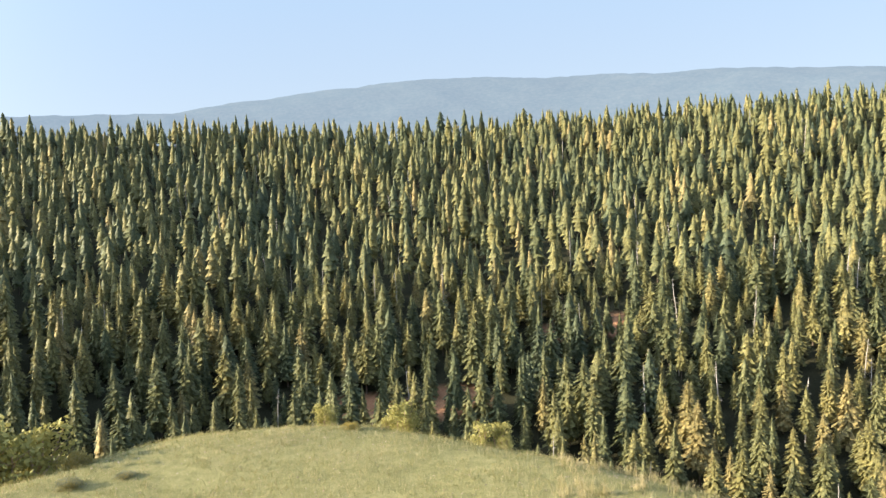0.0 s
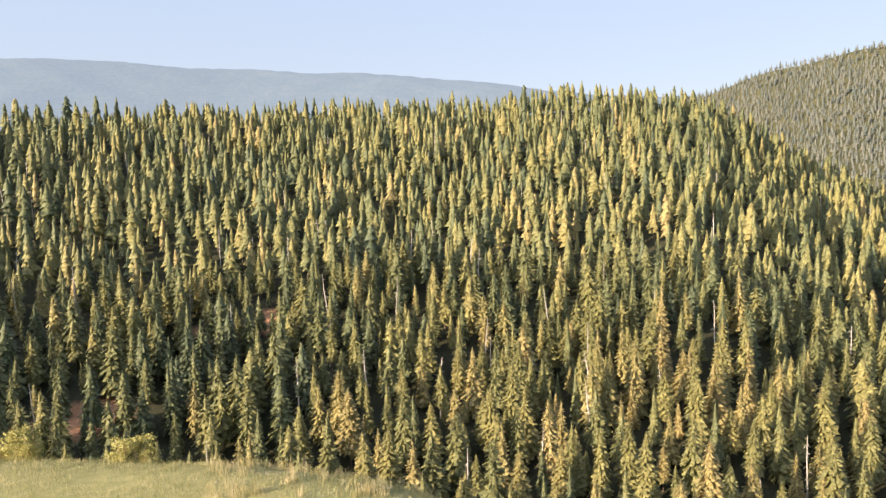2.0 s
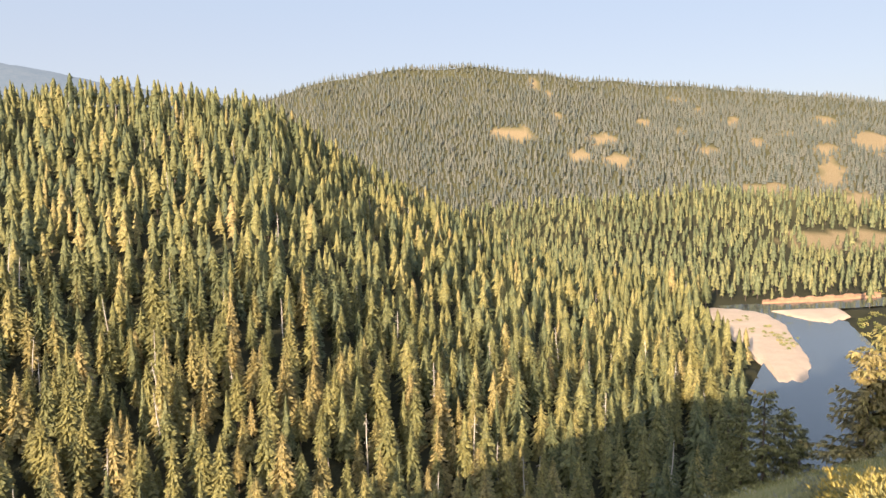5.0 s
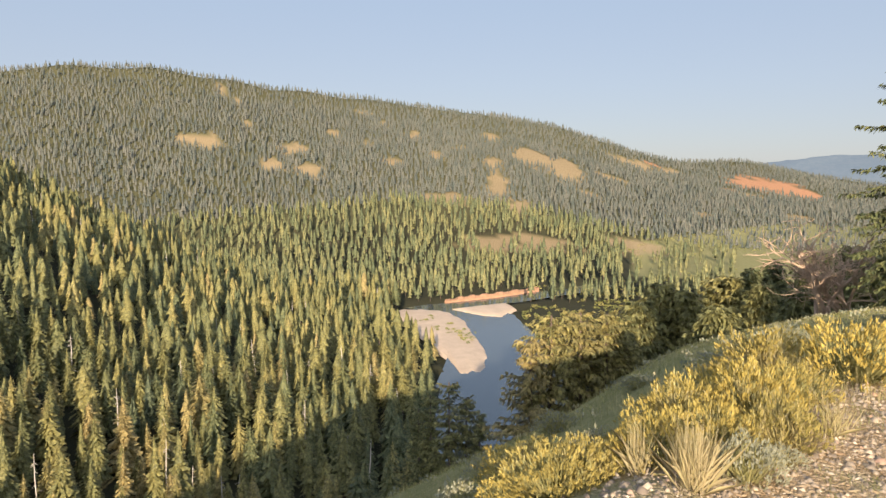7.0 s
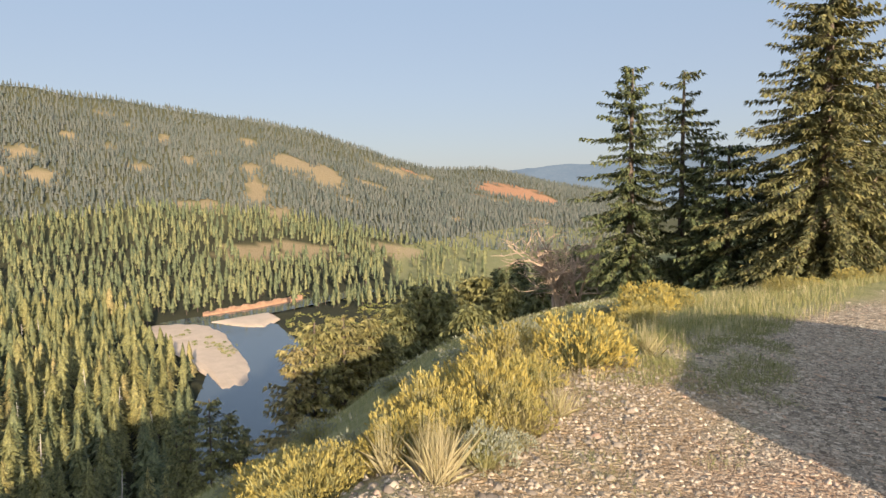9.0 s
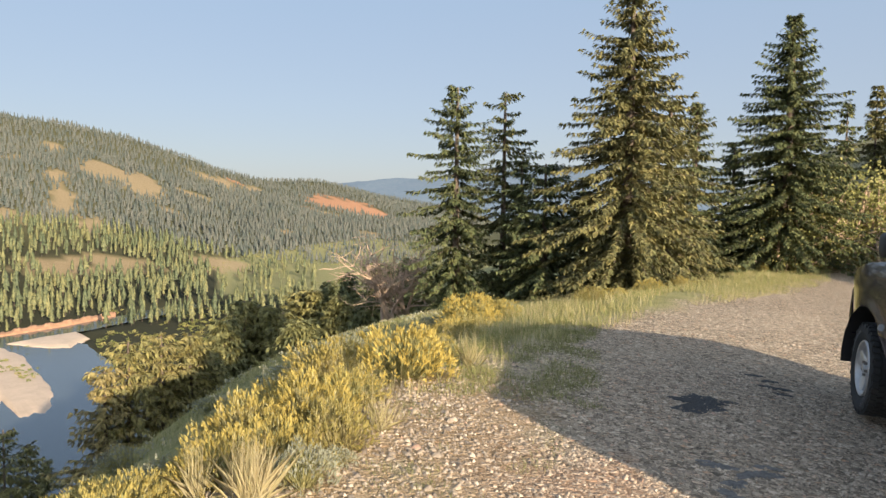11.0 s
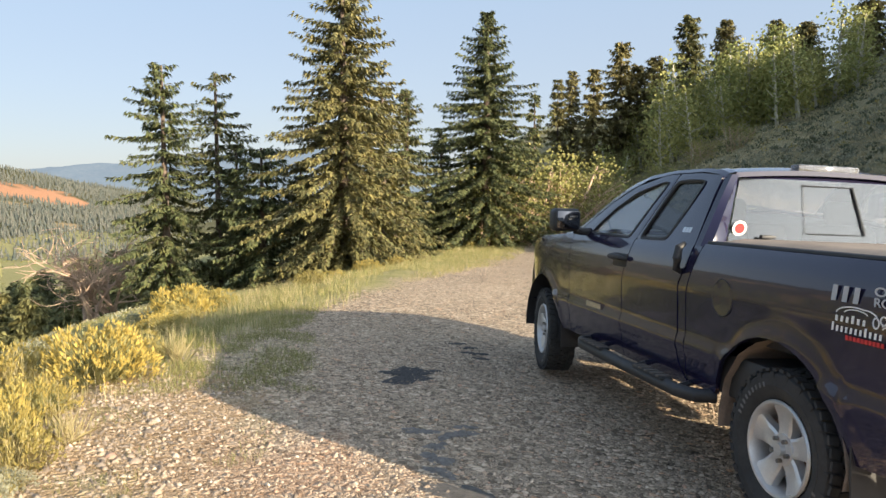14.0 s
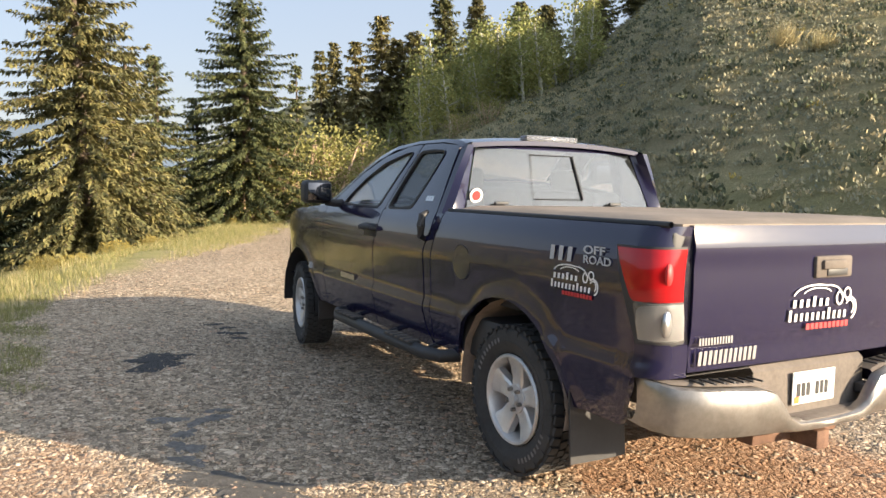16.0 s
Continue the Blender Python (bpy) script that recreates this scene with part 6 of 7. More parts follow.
# kind, x, y, radius, height factor
SHRUBS = [(2, 4.3, 0.25, 0.36, 0.95), (0, 4.65, -0.32, 0.34, 1.1), (1, 4.95, 0.35, 0.38, 0.9), (0, 5.5, 0.55, 0.4, 0.8), (2, 4.8, -0.62, 0.36, 1.0), (1, 5.4, -0.55, 0.44, 1.05), (0, 6.1, -0.9, 0.42, 0.95), (0, 6.88, -2.07, 0.6, 1.0), (1, 7.49, -1.5, 0.58, 0.95), (2, 7.77, -2.59, 0.42, 0.9), (0, 5.44, -0.98, 0.42, 1.2), (1, 4.89, -1.03, 0.3, 1.15), (2, 6.14, -1.39, 0.36, 0.95), (1, 5.05, -0.67, 0.28, 1.05), (1, 4.5, 0.09, 0.3, 1.05), (2, 4.35, 0.48, 0.24, 0.9), (0, 12.23, -4.87, 0.66, 1.0), (2, 12.91, -5.7, 0.52, 0.9), (1, 11.24, -4.45, 0.42, 0.85), (2, 9.65, -3.73, 0.36, 0.75), (0, 10.35, -3.83, 0.4, 0.8), (1, 14.43, -8.6, 0.5, 0.75), (2, 15.59, -9.94, 0.45, 0.7), (0, 17.22, -12.1, 0.55, 0.8), (1, 18.95, -14.47, 0.55, 0.7), (2, 24.01, -22.06, 0.55, 0.7), (0, 24.87, -23.29, 0.55, 0.7), (1, 4.19, 1, 0.24, 0.8), (0, 5, -0.2, 0.26, 0.9), (1, -12.6, 20.6, 0.6, 0.8), (2, -5.0, 23.3, 0.4, 0.6)]
used = set()
for k, x, y, s_, tall in SHRUBS:
    set_down(brush[k], x, y, s_, tall, (x * 97 + y * 53) % 360, first=k not in used)
    used.add(k)
SAGES = [(4.3, -0.74, 0.24, 1.2), (6.05, -0.56, 0.3, 0.9), (8.2, 0.44, 0.32, 0.9), (5.5, 0.38, 0.28, 0.8), (6.79, 0.96, 0.3, 0.7), (4.64, 0.8, 0.24, 0.8), (9.6, -0.5, 0.34, 0.6), (8.3, -1.23, 0.4, 0.8), (11.18, -2.58, 0.45, 0.7), (5.3, 0.01, 0.28, 0.9), (-11.6, 18.6, 0.45, 0.7), (-10.4, 19.3, 0.35, 0.6), (13.74, -4.76, 0.4, 0.6), (15.89, -7.25, 0.4, 0.6), (4.59, -0.98, 0.16, 0.9)]
for i, (x, y, s_, tall) in enumerate(SAGES):
    set_down(sage, x, y, s_, tall, i * 77, first=i == 0)

# bunch of long dry grass among the shrubs, and clumps on the hillside
for i, (x, y, s_, n, tall) in enumerate(((4.08, -0.45, 0.06, 420, 0.46), (4.4, -0.2, 0.05, 110, 0.4), (6.49, -1.5, 0.08, 140, 0.45), (5.19, -1.4, 0.06, 120, 0.35), (7.16, -2.85, 0.07, 120, 0.4), (4.05, -31.12, 0.35, 220, 1.3), (2.75, -30.08, 0.3, 160, 1.0), (6.73, -25.25, 0.2, 120, 0.7))):
    g = np.random.default_rng(50 + i)
    V0, F0 = [], []
    a = g.uniform(0, 6.283, n)
    tilt = np.abs(g.normal(0, 0.3, n))
    d = np.stack([np.sin(tilt) * np.cos(a), np.sin(tilt) * np.sin(a), np.cos(tilt)], -1)
    b = np.stack([g.normal(0, s_ * 0.6, n), g.normal(0, s_ * 0.6, n), np.zeros(n)], -1)
    hl = g.uniform(0.5, 1.0, n) * tall
    v, f = kites(b, unit(d), hl, np.full(n, 0.0011 if tall < 0.8 else 0.008))
    v[2::4, 2] -= 0.25 * np.sin(tilt) * hl
    ob = new("bunchgrass", tri_mesh("bunchgrass", v, f, np.full(len(v), 0.55), (M_GRASS,)))
    ob.location = (x, y, z_at(x, y) - 0.02)
    tagged(ob, "clump of long bleached bunchgrass among the shrubs", "grass clump", "bunchgrass clumps")


# ---- large spruces beyond the rim ----
def spruce_arrays(seed, h, radius, base=0.06, power=0.85, whorls=34, limbs=5, gaps=0.15, twig=0.24, droop=0.5, density=1.0):
    """Trunk, limbs and needle twigs of a big spruce."""
    g = np.random.default_rng(seed)
    tr, tf = trunk_arrays(radius * 0.06 + 0.05, h * 0.97, 8)
    tr = tr.copy()
    tr[:, 2] = np.where(tr[:, 2] < 0, -0.5, tr[:, 2])
    LV, LF, B, D, L, W = [], [], [], [], [], []
    n0 = 0
    for i in range(whorls):
        t = (i + g.uniform(0, 0.6)) / whorls
        z0 = h * (base + (0.985 - base) * t)
        prof = radius * (1 - t) ** power * min(1.0, 0.65 + 2.2 * t)
        k = max(3, int(limbs * (0.6 + 0.6 * (1 - t)) + g.integers(0, 2)))
        off = g.uniform(0, 6.283)
        for j in range(k):
            if g.random() < gaps:
                continue
            a = off + 6.283 * (j + g.uniform(-0.3, 0.3)) / k
            ln = prof * (g.uniform(0.45, 1.1) if g.random() < 0.85 else g.uniform(1.1, 1.4)) + 0.12
            ca, sa_ = math.cos(a), math.sin(a)
            m = max(4, int(ln / 0.145 * density))
            s = np.linspace(0.12, 1, m)
            rise = 0.30 * (t - 0.25)
            zl = z0 + g.uniform(-1.5, 1.5) * h / whorls * (1 - t)
            zz = zl + ln * (rise * s - droop * s ** 1.4 * (0.9 - 0.7 * t) + 0.22 * droop * s ** 4)
            px, py = ln * s * ca, ln * s * sa_
            pts = np.stack([px, py, zz], -1)
            # limb as a thin three-sided rod
            p0 = np.array([0, 0, zl])
            for q in range(0, m - 1, 3):
                e = pts[min(q + 3, m - 1)]
                o = pts[q] if q else p0
                w = 0.02 * ln * 0.35 * (1 - q / m) + 0.006
                LV += [o + [0, 0, w], o + [-sa_ * w, ca * w, -w * 0.5], o + [sa_ * w, -ca * w, -w * 0.5], e]
                LF += [(n0, n0 + 1, n0 + 3), (n0 + 1, n0 + 2, n0 + 3), (n0 + 2, n0, n0 + 3)]
                n0 += 4
            for u, p in zip(s, pts):
                cnt = 9 if twig < 0.28 else 6
                for c in range(cnt):
                    fan = g.uniform(-1.25, 1.25)
                    dd = np.array([math.cos(a + fan), math.sin(a + fan), g.uniform(-0.95, 0.25)])
                    B.append(p + g.normal(0, 0.03, 3))
                    D.append(dd)
                    L.append(twig * g.uniform(0.6, 1.25) * (1.15 - 0.45 * u))
                    W.append(twig * g.uniform(0.11, 0.2))
    V, F = kites(np.array(B), unit(np.array(D)), np.array(L), np.array(W), unit(g.normal(0, 0.35, (len(B), 3)) + [0, 0, 1]))
    # twigs bend down at their tips
    V[2::4, 2] -= 0.25 * np.array(L)
    return (tr, tf), (np.array(LV), np.array(LF)), (V, F)


def spruce(az, r, top_el, radius, seed, label, tint=0.35, mat=M_SPRUCE, zbase=None, category="spruce tree", **kw):
    x, y = polar(az, r)
    zb = (z_at(x, y) if zbase is None else zbase) - 0.1
    top = 1.55 + r * math.tan(radians(top_el))
    tr, li, cr = spruce_arrays(seed, top - zb, radius, **kw)
    ob = tagged(new("spruce_tree" if "pine" not in category else "pine_tree"), label, category, "tall conifers by the gravel" if r < 40 else "conifers round the clearing")
    ob.location = (x, y, zb)
    for nm, (v, f), mt in (("trunk", tr, M_BARK), ("branchwork", li, M_BARK), ("crown", cr, mat)):
        c = new(nm, tri_mesh(nm, v, f, np.full(len(v), tint), (mt,)))
        c.parent = ob
    print("spruce", az, round(top - zb, 1), len(cr[1]))
    return ob


spruce(110.6, 28.6, 8.8, 2.2, 1, "tall ragged dark spruce beyond the rim of the gravel", 0.30, gaps=0.22, power=0.5, whorls=38, limbs=6, droop=0.6)
spruce(114.2, 29.5, 8.4, 1.9, 2, "thin spruce with a sparse open top", 0.42, gaps=0.34, power=0.42, whorls=34, limbs=5, droop=0.6)
spruce(117.33, 27.0, 3.0, 1.9, 3, "dense round-topped dark conifer", 0.15, gaps=0.05, power=0.4, whorls=22, limbs=7, droop=0.4)
spruce(115.55, 29.0, 3.2, 1.3, 14, "small dark spruce in the row of trees", 0.3, gaps=0.15, power=0.7, whorls=20, limbs=6)
spruce(123.4, 25.4, 15.0, 3.2, 4, "big full spruce with long drooping boughs", 0.42, gaps=0.2, power=0.55, whorls=62, limbs=8, droop=0.75)
spruce(126.28, 29.0, 7.6, 2.3, 5, "broad spruce with olive boughs", 0.6, gaps=0.1, power=0.7, whorls=28, limbs=7)
spruce(128.1, 33.2, 7.5, 2.0, 6, "dark pointed spruce behind the others", 0.12, gaps=0.08, power=0.85, whorls=30, limbs=6)
spruce(130.72, 36.0, 4.4, 1.9, 7, "dark spruce in the gap of the row", 0.12, gaps=0.08, power=0.8, whorls=24, limbs=6)
spruce(134.18, 34.0, 12.9, 3.9, 8, "dense conical blue-green spruce", 0.22, gaps=0.04, power=0.82, whorls=50, limbs=9, droop=0.45)
spruce(120.15, 29.0, 1.5, 1.6, 9, "small spruce under the big one", 0.3, gaps=0.1, whorls=18, limbs=6)
spruce(137.8, 62.0, 7.0, 1.8, 10, "slim dark spruce behind the yellow bush", 0.2, whorls=24, limbs=5, twig=0.45, density=0.6)
# conifers up the hillside
for i, (az, r, el, rad, tint) in enumerate(((139.56, 95, 7.7, 1.5, 0.15), (140.6, 97, 8.3, 1.7, 0.2), (142.17, 78, 8.4, 1.5, 0.7), (144.16, 80, 10.3, 2.4, 0.3), (145.31, 82, 8.5, 2.0, 0.3), (146.57, 80, 9.1, 2.2, 0.1), (148.86, 84, 11.8, 2.2, 0.08), (151.36, 90, 11.2, 2.2, 0.2), (154.56, 88, 10.9, 2.2, 0.12), (156.46, 86, 10.6, 2.2, 0.2), (160.16, 105, 13.0, 2.4, 0.15), (163.11, 110, 13.6, 2.4, 0.15))):
    spruce(az, r, el + 0.3, rad * 1.35, 60 + i, "conifer among the aspens on the hillside", tint + 0.45, twig=0.65, density=0.6, whorls=30, limbs=8, power=0.6)


# ---- broad-leaved trees and bushes ----
def leafy_arrays(seed, h, rad, bare=0.3, leaves=1500, size=0.14, stems=1, lumps=14):
    """Trunk, branches and leaf clumps."""
    g = np.random.default_rng(seed)
    TV, TF = [], []
    B = []
    n0 = 0
    for s in range(stems):
        lean = g.normal(0, 0.10 if stems == 1 else 0.4, 2)
        base = g.normal(0, 0.0 if stems == 1 else rad * 0.25, 2)
        top = np.array([base[0] + lean[0] * h, base[1] + lean[1] * h, h * g.uniform(0.75, 0.97)])
        segs = [(np.array([base[0], base[1], -0.3]), top, 0.012 * h + 0.02)]
        for k in range(lumps // stems + 2):
            t = g.uniform(bare, 0.95)
            p = segs[0][0] * (1 - t) + top * t
            a = g.uniform(0, 6.283)
            ln = rad * g.uniform(0.4, 1.0) * math.sin(math.pi * min(max((t - bare) / (1 - bare) * 0.8 + 0.2, 0.1), 0.97))
            e = p + np.array([math.cos(a) * ln, math.sin(a) * ln, ln * g.uniform(0.3, 0.9)])
            segs.append((p, e, 0.006 * h * 0.4 + 0.008))
            B.append((e, max(ln * 0.55, 0.2)))
            B.append(((p + e) / 2, max(ln * 0.4, 0.18)))
        B.append((top, rad * 0.25))
        for p, e, w in segs:
            d = unit((e - p)[None])[0]
            u = unit(np.cross(d, [0.3, 0.5, 0.1])[None])[0]
            v = np.cross(d, u)
            for c in range(4):
                an = 1.5708 * c
                TV += [p + w * (math.cos(an) * u + math.sin(an) * v), e + w * 0.3 * (math.cos(an) * u + math.sin(an) * v)]
            for c in range(4):
                j = (c + 1) % 4
                TF += [(n0 + 2 * c, n0 + 2 * j, n0 + 2 * j + 1), (n0 + 2 * c, n0 + 2 * j + 1, n0 + 2 * c + 1)]
            n0 += 8
    which = g.integers(0, len(B), leaves)
    cs = np.array([b for b, _ in B])[which]
    rs = np.array([r for _, r in B])[which]
    pos = cs + unit(g.normal(0, 1, (leaves, 3))) * (rs * g.uniform(0.2, 1.0, leaves) ** 0.6)[:, None]
    V, F = kites(pos, unit(g.normal(0, 1, (leaves, 3))), size * g.uniform(0.6, 1.3, leaves), size * g.uniform(0.3, 0.5, leaves), unit(g.normal(0, 1, (leaves, 3))))
    return (np.array(TV), np.array(TF)), (V, F)


def leafy(name, arrays, mats, tint, label, category, group=""):
    ob = tagged(new(name), label, category, group)
    for nm, (v, f), mt in zip(("trunk", "crown"), arrays, mats):
        c = new(nm, tri_mesh(nm, v, f, np.full(len(v), tint), (mt,)))
        c.parent = ob
    return ob


aspens = [leafy("aspen_tree", leafy_arrays(80 + i, 1.0, 0.2, 0.3, 1100, 0.034, 1, 18), (M_ASPENBARK, M_ASPEN), 0.2 + 0.12 * i, "slender aspen with pale trunk and light green leaves", "aspen tree", "aspens on the hillside") for i in range(4)]
g = random.Random(5)
for i in range(44):
    az = g.uniform(147.0, 159.8) if i < 40 else g.uniform(143, 146)
    r = g.uniform(66, 80)
    x, y = polar(az, r)
    h = g.uniform(5.0, 7.4) * 1.15
    set_down(aspens[i % 4], x, y, h * g.uniform(0.8, 1.1), 1.0 / g.uniform(0.85, 1.05), g.uniform(0, 360), first=i < 4)
bush = [leafy("willow_bush", leafy_arrays(90 + i, 1.0, 0.75, 0.08, 3600, 0.038, 7, 44), (M_DEADWOOD, M_WILLOW), 0.4 - 0.1 * i, "bushy yellowing willow at the edge of the gravel", "willow bush", "willows by the rim") for i in range(2)]
for i, (az, r, h) in enumerate(((136.24, 35.5, 3.5), (138.32, 37.0, 4.1), (140.19, 38.5, 3.6), (137.28, 39.0, 4.0), (134.59, 34.0, 2.6), (141.44, 41.0, 2.8))):
    set_down(bush[i % 2], *polar(az, r), h, 1.0, i * 60, first=i < 2)
green_bush = [leafy("leafy_bush", leafy_arrays(95 + i, 1.0, 0.6, 0.08, 2800, 0.07, 6, 36), (M_DEADWOOD, M_ASPEN), 0.85, "leafy yellow-green bush at the edge of the knoll", "bush", "bushes round the knoll") for i in range(2)]
for i, (az, r, h) in enumerate(((-35.0, 26.5, 2.2), (-36.9, 26.0, 2.6), (-33.9, 26.8, 1.2), (-8.3, 24.4, 0.9), (-7.4, 24.0, 0.6), (-14.2, 25.2, 0.7), (-1.2, 22.4, 0.8), (-13.4, 25.3, 0.35), (-0.4, 22.2, 0.45), (-9.2, 24.6, 0.4))):
    set_down(green_bush[i % 2], *polar(az, r), h, 1.0, i * 50, first=i < 2)
for i, (az, r, h) in enumerate(((143.43, 62, 3.2), (145.21, 60, 2.6), (147.09, 60, 2.4), (142.17, 66, 4.5), (149.66, 62, 2.0), (152.16, 60, 1.8), (146.04, 50, 2.2), (148.66, 52, 1.8))):
    set_down(bush[i % 2], *polar(az, r), h, 1.0, i * 50)

# ---- small pines on the slope below the rim, and trees at its foot ----
PINES = [(98.74, 34, -9.3, 0.95, 0.45), (104.06, 44, -7.7, 0.8, 0.3), (86.63, 47, -10.0, 3.2, 0.66), (88.83, 48, -9.8, 3.0, 0.66), (90.82, 50, -9.9, 2.6, 0.6), (85.06, 46, -12.0, 2.6, 0.62), (92.18, 52, -11.3, 2.0, 0.5), (94.68, 60, -7.6, 2.4, 0.35), (96.34, 60, -8.2, 2.0, 0.4), (98.64, 72, -7.0, 2.2, 0.6), (100.93, 80, -6.4, 2.0, 0.3), (102.39, 84, -5.7, 2.0, 0.25), (99.89, 70, -7.0, 1.7, 0.4), (104.48, 78, -5.0, 2.0, 0.3), (93.22, 56, -9.0, 2.2, 0.4), (78.67, 88, -15.2, 3.4, 0.5), (80.03, 90, -16.4, 3.2, 0.4), (77.2, 92, -16.2, 3.0, 0.45), (76.25, 96, -17.2, 2.8, 0.4), (81.08, 94, -17.6, 2.6, 0.4), (107.19, 60, -4.6, 1.5, 0.3), (108.45, 56, -5.0, 1.4, 0.3), (105.94, 70, -5.0, 1.8, 0.3), (97.49, 64, -8.6, 1.6, 0.4), (101.66, 66, -7.4, 1.6, 0.45), (95.51, 70, -8.3, 2.2, 0.55)]
for i, (az, r, el, rad, tint) in enumerate(PINES):
    spruce(az, r, el, rad, 120 + i, "olive-green pine on the slope below the gravel", tint, M_NEEDLE, whorls=22 if rad > 1.9 else 16, limbs=8, power=0.38, twig=0.5 if r < 55 else 0.7, density=0.5 if r < 55 else 0.36, droop=0.12, category="pine tree", gaps=0.1)


def dead_shrub(az, r, h, seed):
    """A bare bleached tree with many crooked branches."""
    g = random.Random(seed)
    bm = bmesh.new()

    def grow(p, d, ln, rad, depth):
        pts, rr = [p], [rad]
        for k in range(3):
            d = (d + Vector((g.gauss(0, 0.22), g.gauss(0, 0.22), g.gauss(0, 0.15)))).normalized()
            p = p + d * ln / 3
            pts.append(p)
            rr.append(rad * (1 - 0.2 * (k + 1)))
        tube_bm(pts, rr, 5, bm)
        if depth:
            for _ in range(4):
                grow(pts[g.choice((1, 2, 3))], (d + Vector((g.gauss(0, 0.9), g.gauss(0, 0.9), g.gauss(0.1, 0.5)))).normalized(), ln * 0.68, rad * 0.5, depth - 1)

    for k in range(5):
        grow(Vector((g.gauss(0, 0.15), g.gauss(0, 0.15), 0)), Vector((g.gauss(0, 0.6), g.gauss(0, 0.6), 1)).normalized(), h * 0.45, h * 0.022, 3)
    me = bpy.data.meshes.new("dead_tree")
    bm.to_mesh(me)
    bm.free()
    me.materials.append(M_DEADWOOD)
    ob = new("dead_tree", me)
    x, y = polar(az, r)
    ob.location = (x, y, z_at(x, y) - 0.1)
    return tagged(ob, "bare reddish dead tree with tangled branches on the slope", "dead tree")


dead_shrub(105.73, 34, 4.6, 3)
dead_shrub(106.99, 35, 4.2, 4)


# ---- sagebrush hillside, stuff ----
def clumps(places, mat, name, label, smin, smax, per, seed, tall=0.7, tmu=0.35):
    g = np.random.default_rng(seed)
    n = len(places) * per
    c = np.repeat(np.column_stack([places, height(places[:, 0], places[:, 1])]), per, 0)
    s = np.repeat(g.uniform(smin, smax, len(places)), per)
    d = g.normal(0, 1, (n, 3))
    d[:, 2] = np.abs(d[:, 2]) + 0.15
    d = unit(d)
    b = c + d * (s * g.uniform(0.25, 0.65, n))[:, None] * [1, 1, tall]
    V, F = kites(b, unit(g.normal(0, 0.45, (n, 3)) + d * 0.5 + [0, 0, 0.7]), s * g.uniform(0.2, 0.36, n), s * g.uniform(0.055, 0.11, n), unit(d + g.normal(0, 0.35, (n, 3))))
    tint = np.repeat(np.clip(g.normal(tmu, 0.3, len(places)), 0, 0.8), per * 4)
    return tagged(new(name, tri_mesh(name, V, F, tint, (mat,))), label, "shrubs", kind="stuff")


M_HILLSAGE = foliage("hill_sage_leaves", [(0.0, (0.10, 0.12, 0.08)), (0.4, (0.18, 0.19, 0.135)), (0.75, (0.30, 0.29, 0.205)), (1.0, (0.38, 0.34, 0.21))], 0.9, 0.1)
sage_keep = lambda x, y: bank_keep(x, y) & (wobble(x, y, 6, 1.0) > -0.75)  # noqa: E731
near_sage = ring_places(6000, 143, 184, 15, 52, 21, sage_keep)
far_sage = ring_places(9000, 134, 184, 44, 170, 22, sage_keep)
clumps(near_sage, M_HILLSAGE, "sagebrush", "grey sagebrush scattered over the hillside", 0.2, 0.5, 20, 1, tmu=0.4)
M_DARKSAGE = foliage("dark_sage_leaves", [(0.0, (0.06, 0.075, 0.042)), (1.0, (0.13, 0.14, 0.085))], 0.9, 0.1)
M_DRYTUFT = foliage("dry_tuft_blades", [(0.0, (0.36, 0.31, 0.19)), (1.0, (0.52, 0.44, 0.27))], 0.9, 0.15)
clumps(ring_places(1300, 139, 182, 18, 80, 31, bank_keep), M_DARKSAGE, "dark_sagebrush", "dark green brush dotted over the hillside", 0.4, 0.8, 18, 11)
clumps(ring_places(1500, 139, 182, 16, 70, 32, bank_keep), M_DRYTUFT, "dry_grass_tufts", "pale dry grass tufts dotted over the hillside", 0.25, 0.5, 14, 12)
clumps(ring_places(1500, 139, 158, 26, 80, 27, bank_keep), M_HILLSAGE, "sagebrush", "grey sagebrush at the foot of the hillside", 0.2, 0.5, 16, 8, tmu=0.45)
clumps(ring_places(110, 140, 176, 20, 60, 28, bank_keep), M_FLOWER, "rabbitbrush_patch", "golden brush low on the hillside", 0.2, 0.45, 16, 9, tmu=0.0)
clumps(far_sage, M_HILLSAGE, "sagebrush", "grey sagebrush high on the hillside", 0.4, 0.95, 9, 2, tmu=0.45)
clumps(ring_places(240, 138, 170, 40, 100, 23, sage_keep), M_FLOWER, "rabbitbrush_patch", "golden brush scattered over the hillside", 0.25, 0.6, 14, 3, tmu=0.1)
clumps(ring_places(1800, 66, 114, 6, 70, 24, lambda x, y: edge_distance(x, y, RIM) > 2.0), M_HILLSAGE, "sagebrush", "low sagebrush on the slope below the rim", 0.10, 0.26, 10, 4, tmu=0.4)
# willows and shrubs by the river
river_keep = lambda x, y: (np.abs(edge_distance(x, y, RIVER)) > 17) & (np.abs(edge_distance(x, y, REACH)) > 12) & (in_patch(x, y, BED_PATCH) < 0.1)  # noqa: E731
clumps(ring_places(800, 84.5, 100, 270, 430, 25, lambda x, y: river_keep(x, y) & (wobble(x, y, 25, 3) > -0.15)), M_WILLOW, "willow_thicket", "green willow thicket on the river flat", 1.2, 2.8, 26, 5, 0.9, 0.15)
clumps(ring_places(900, 92, 110, 430, 900, 26, lambda x, y: (wobble(x, y, 45, 2) > -0.1)), M_WILLOW, "willow_thicket", "scattered willows over the valley meadow", 1.0, 2.6, 20, 6, 0.9, 0.12)
bar_keep = lambda x, y: (wobble(x, y, 9, 7) > 0.2)  # noqa: E731
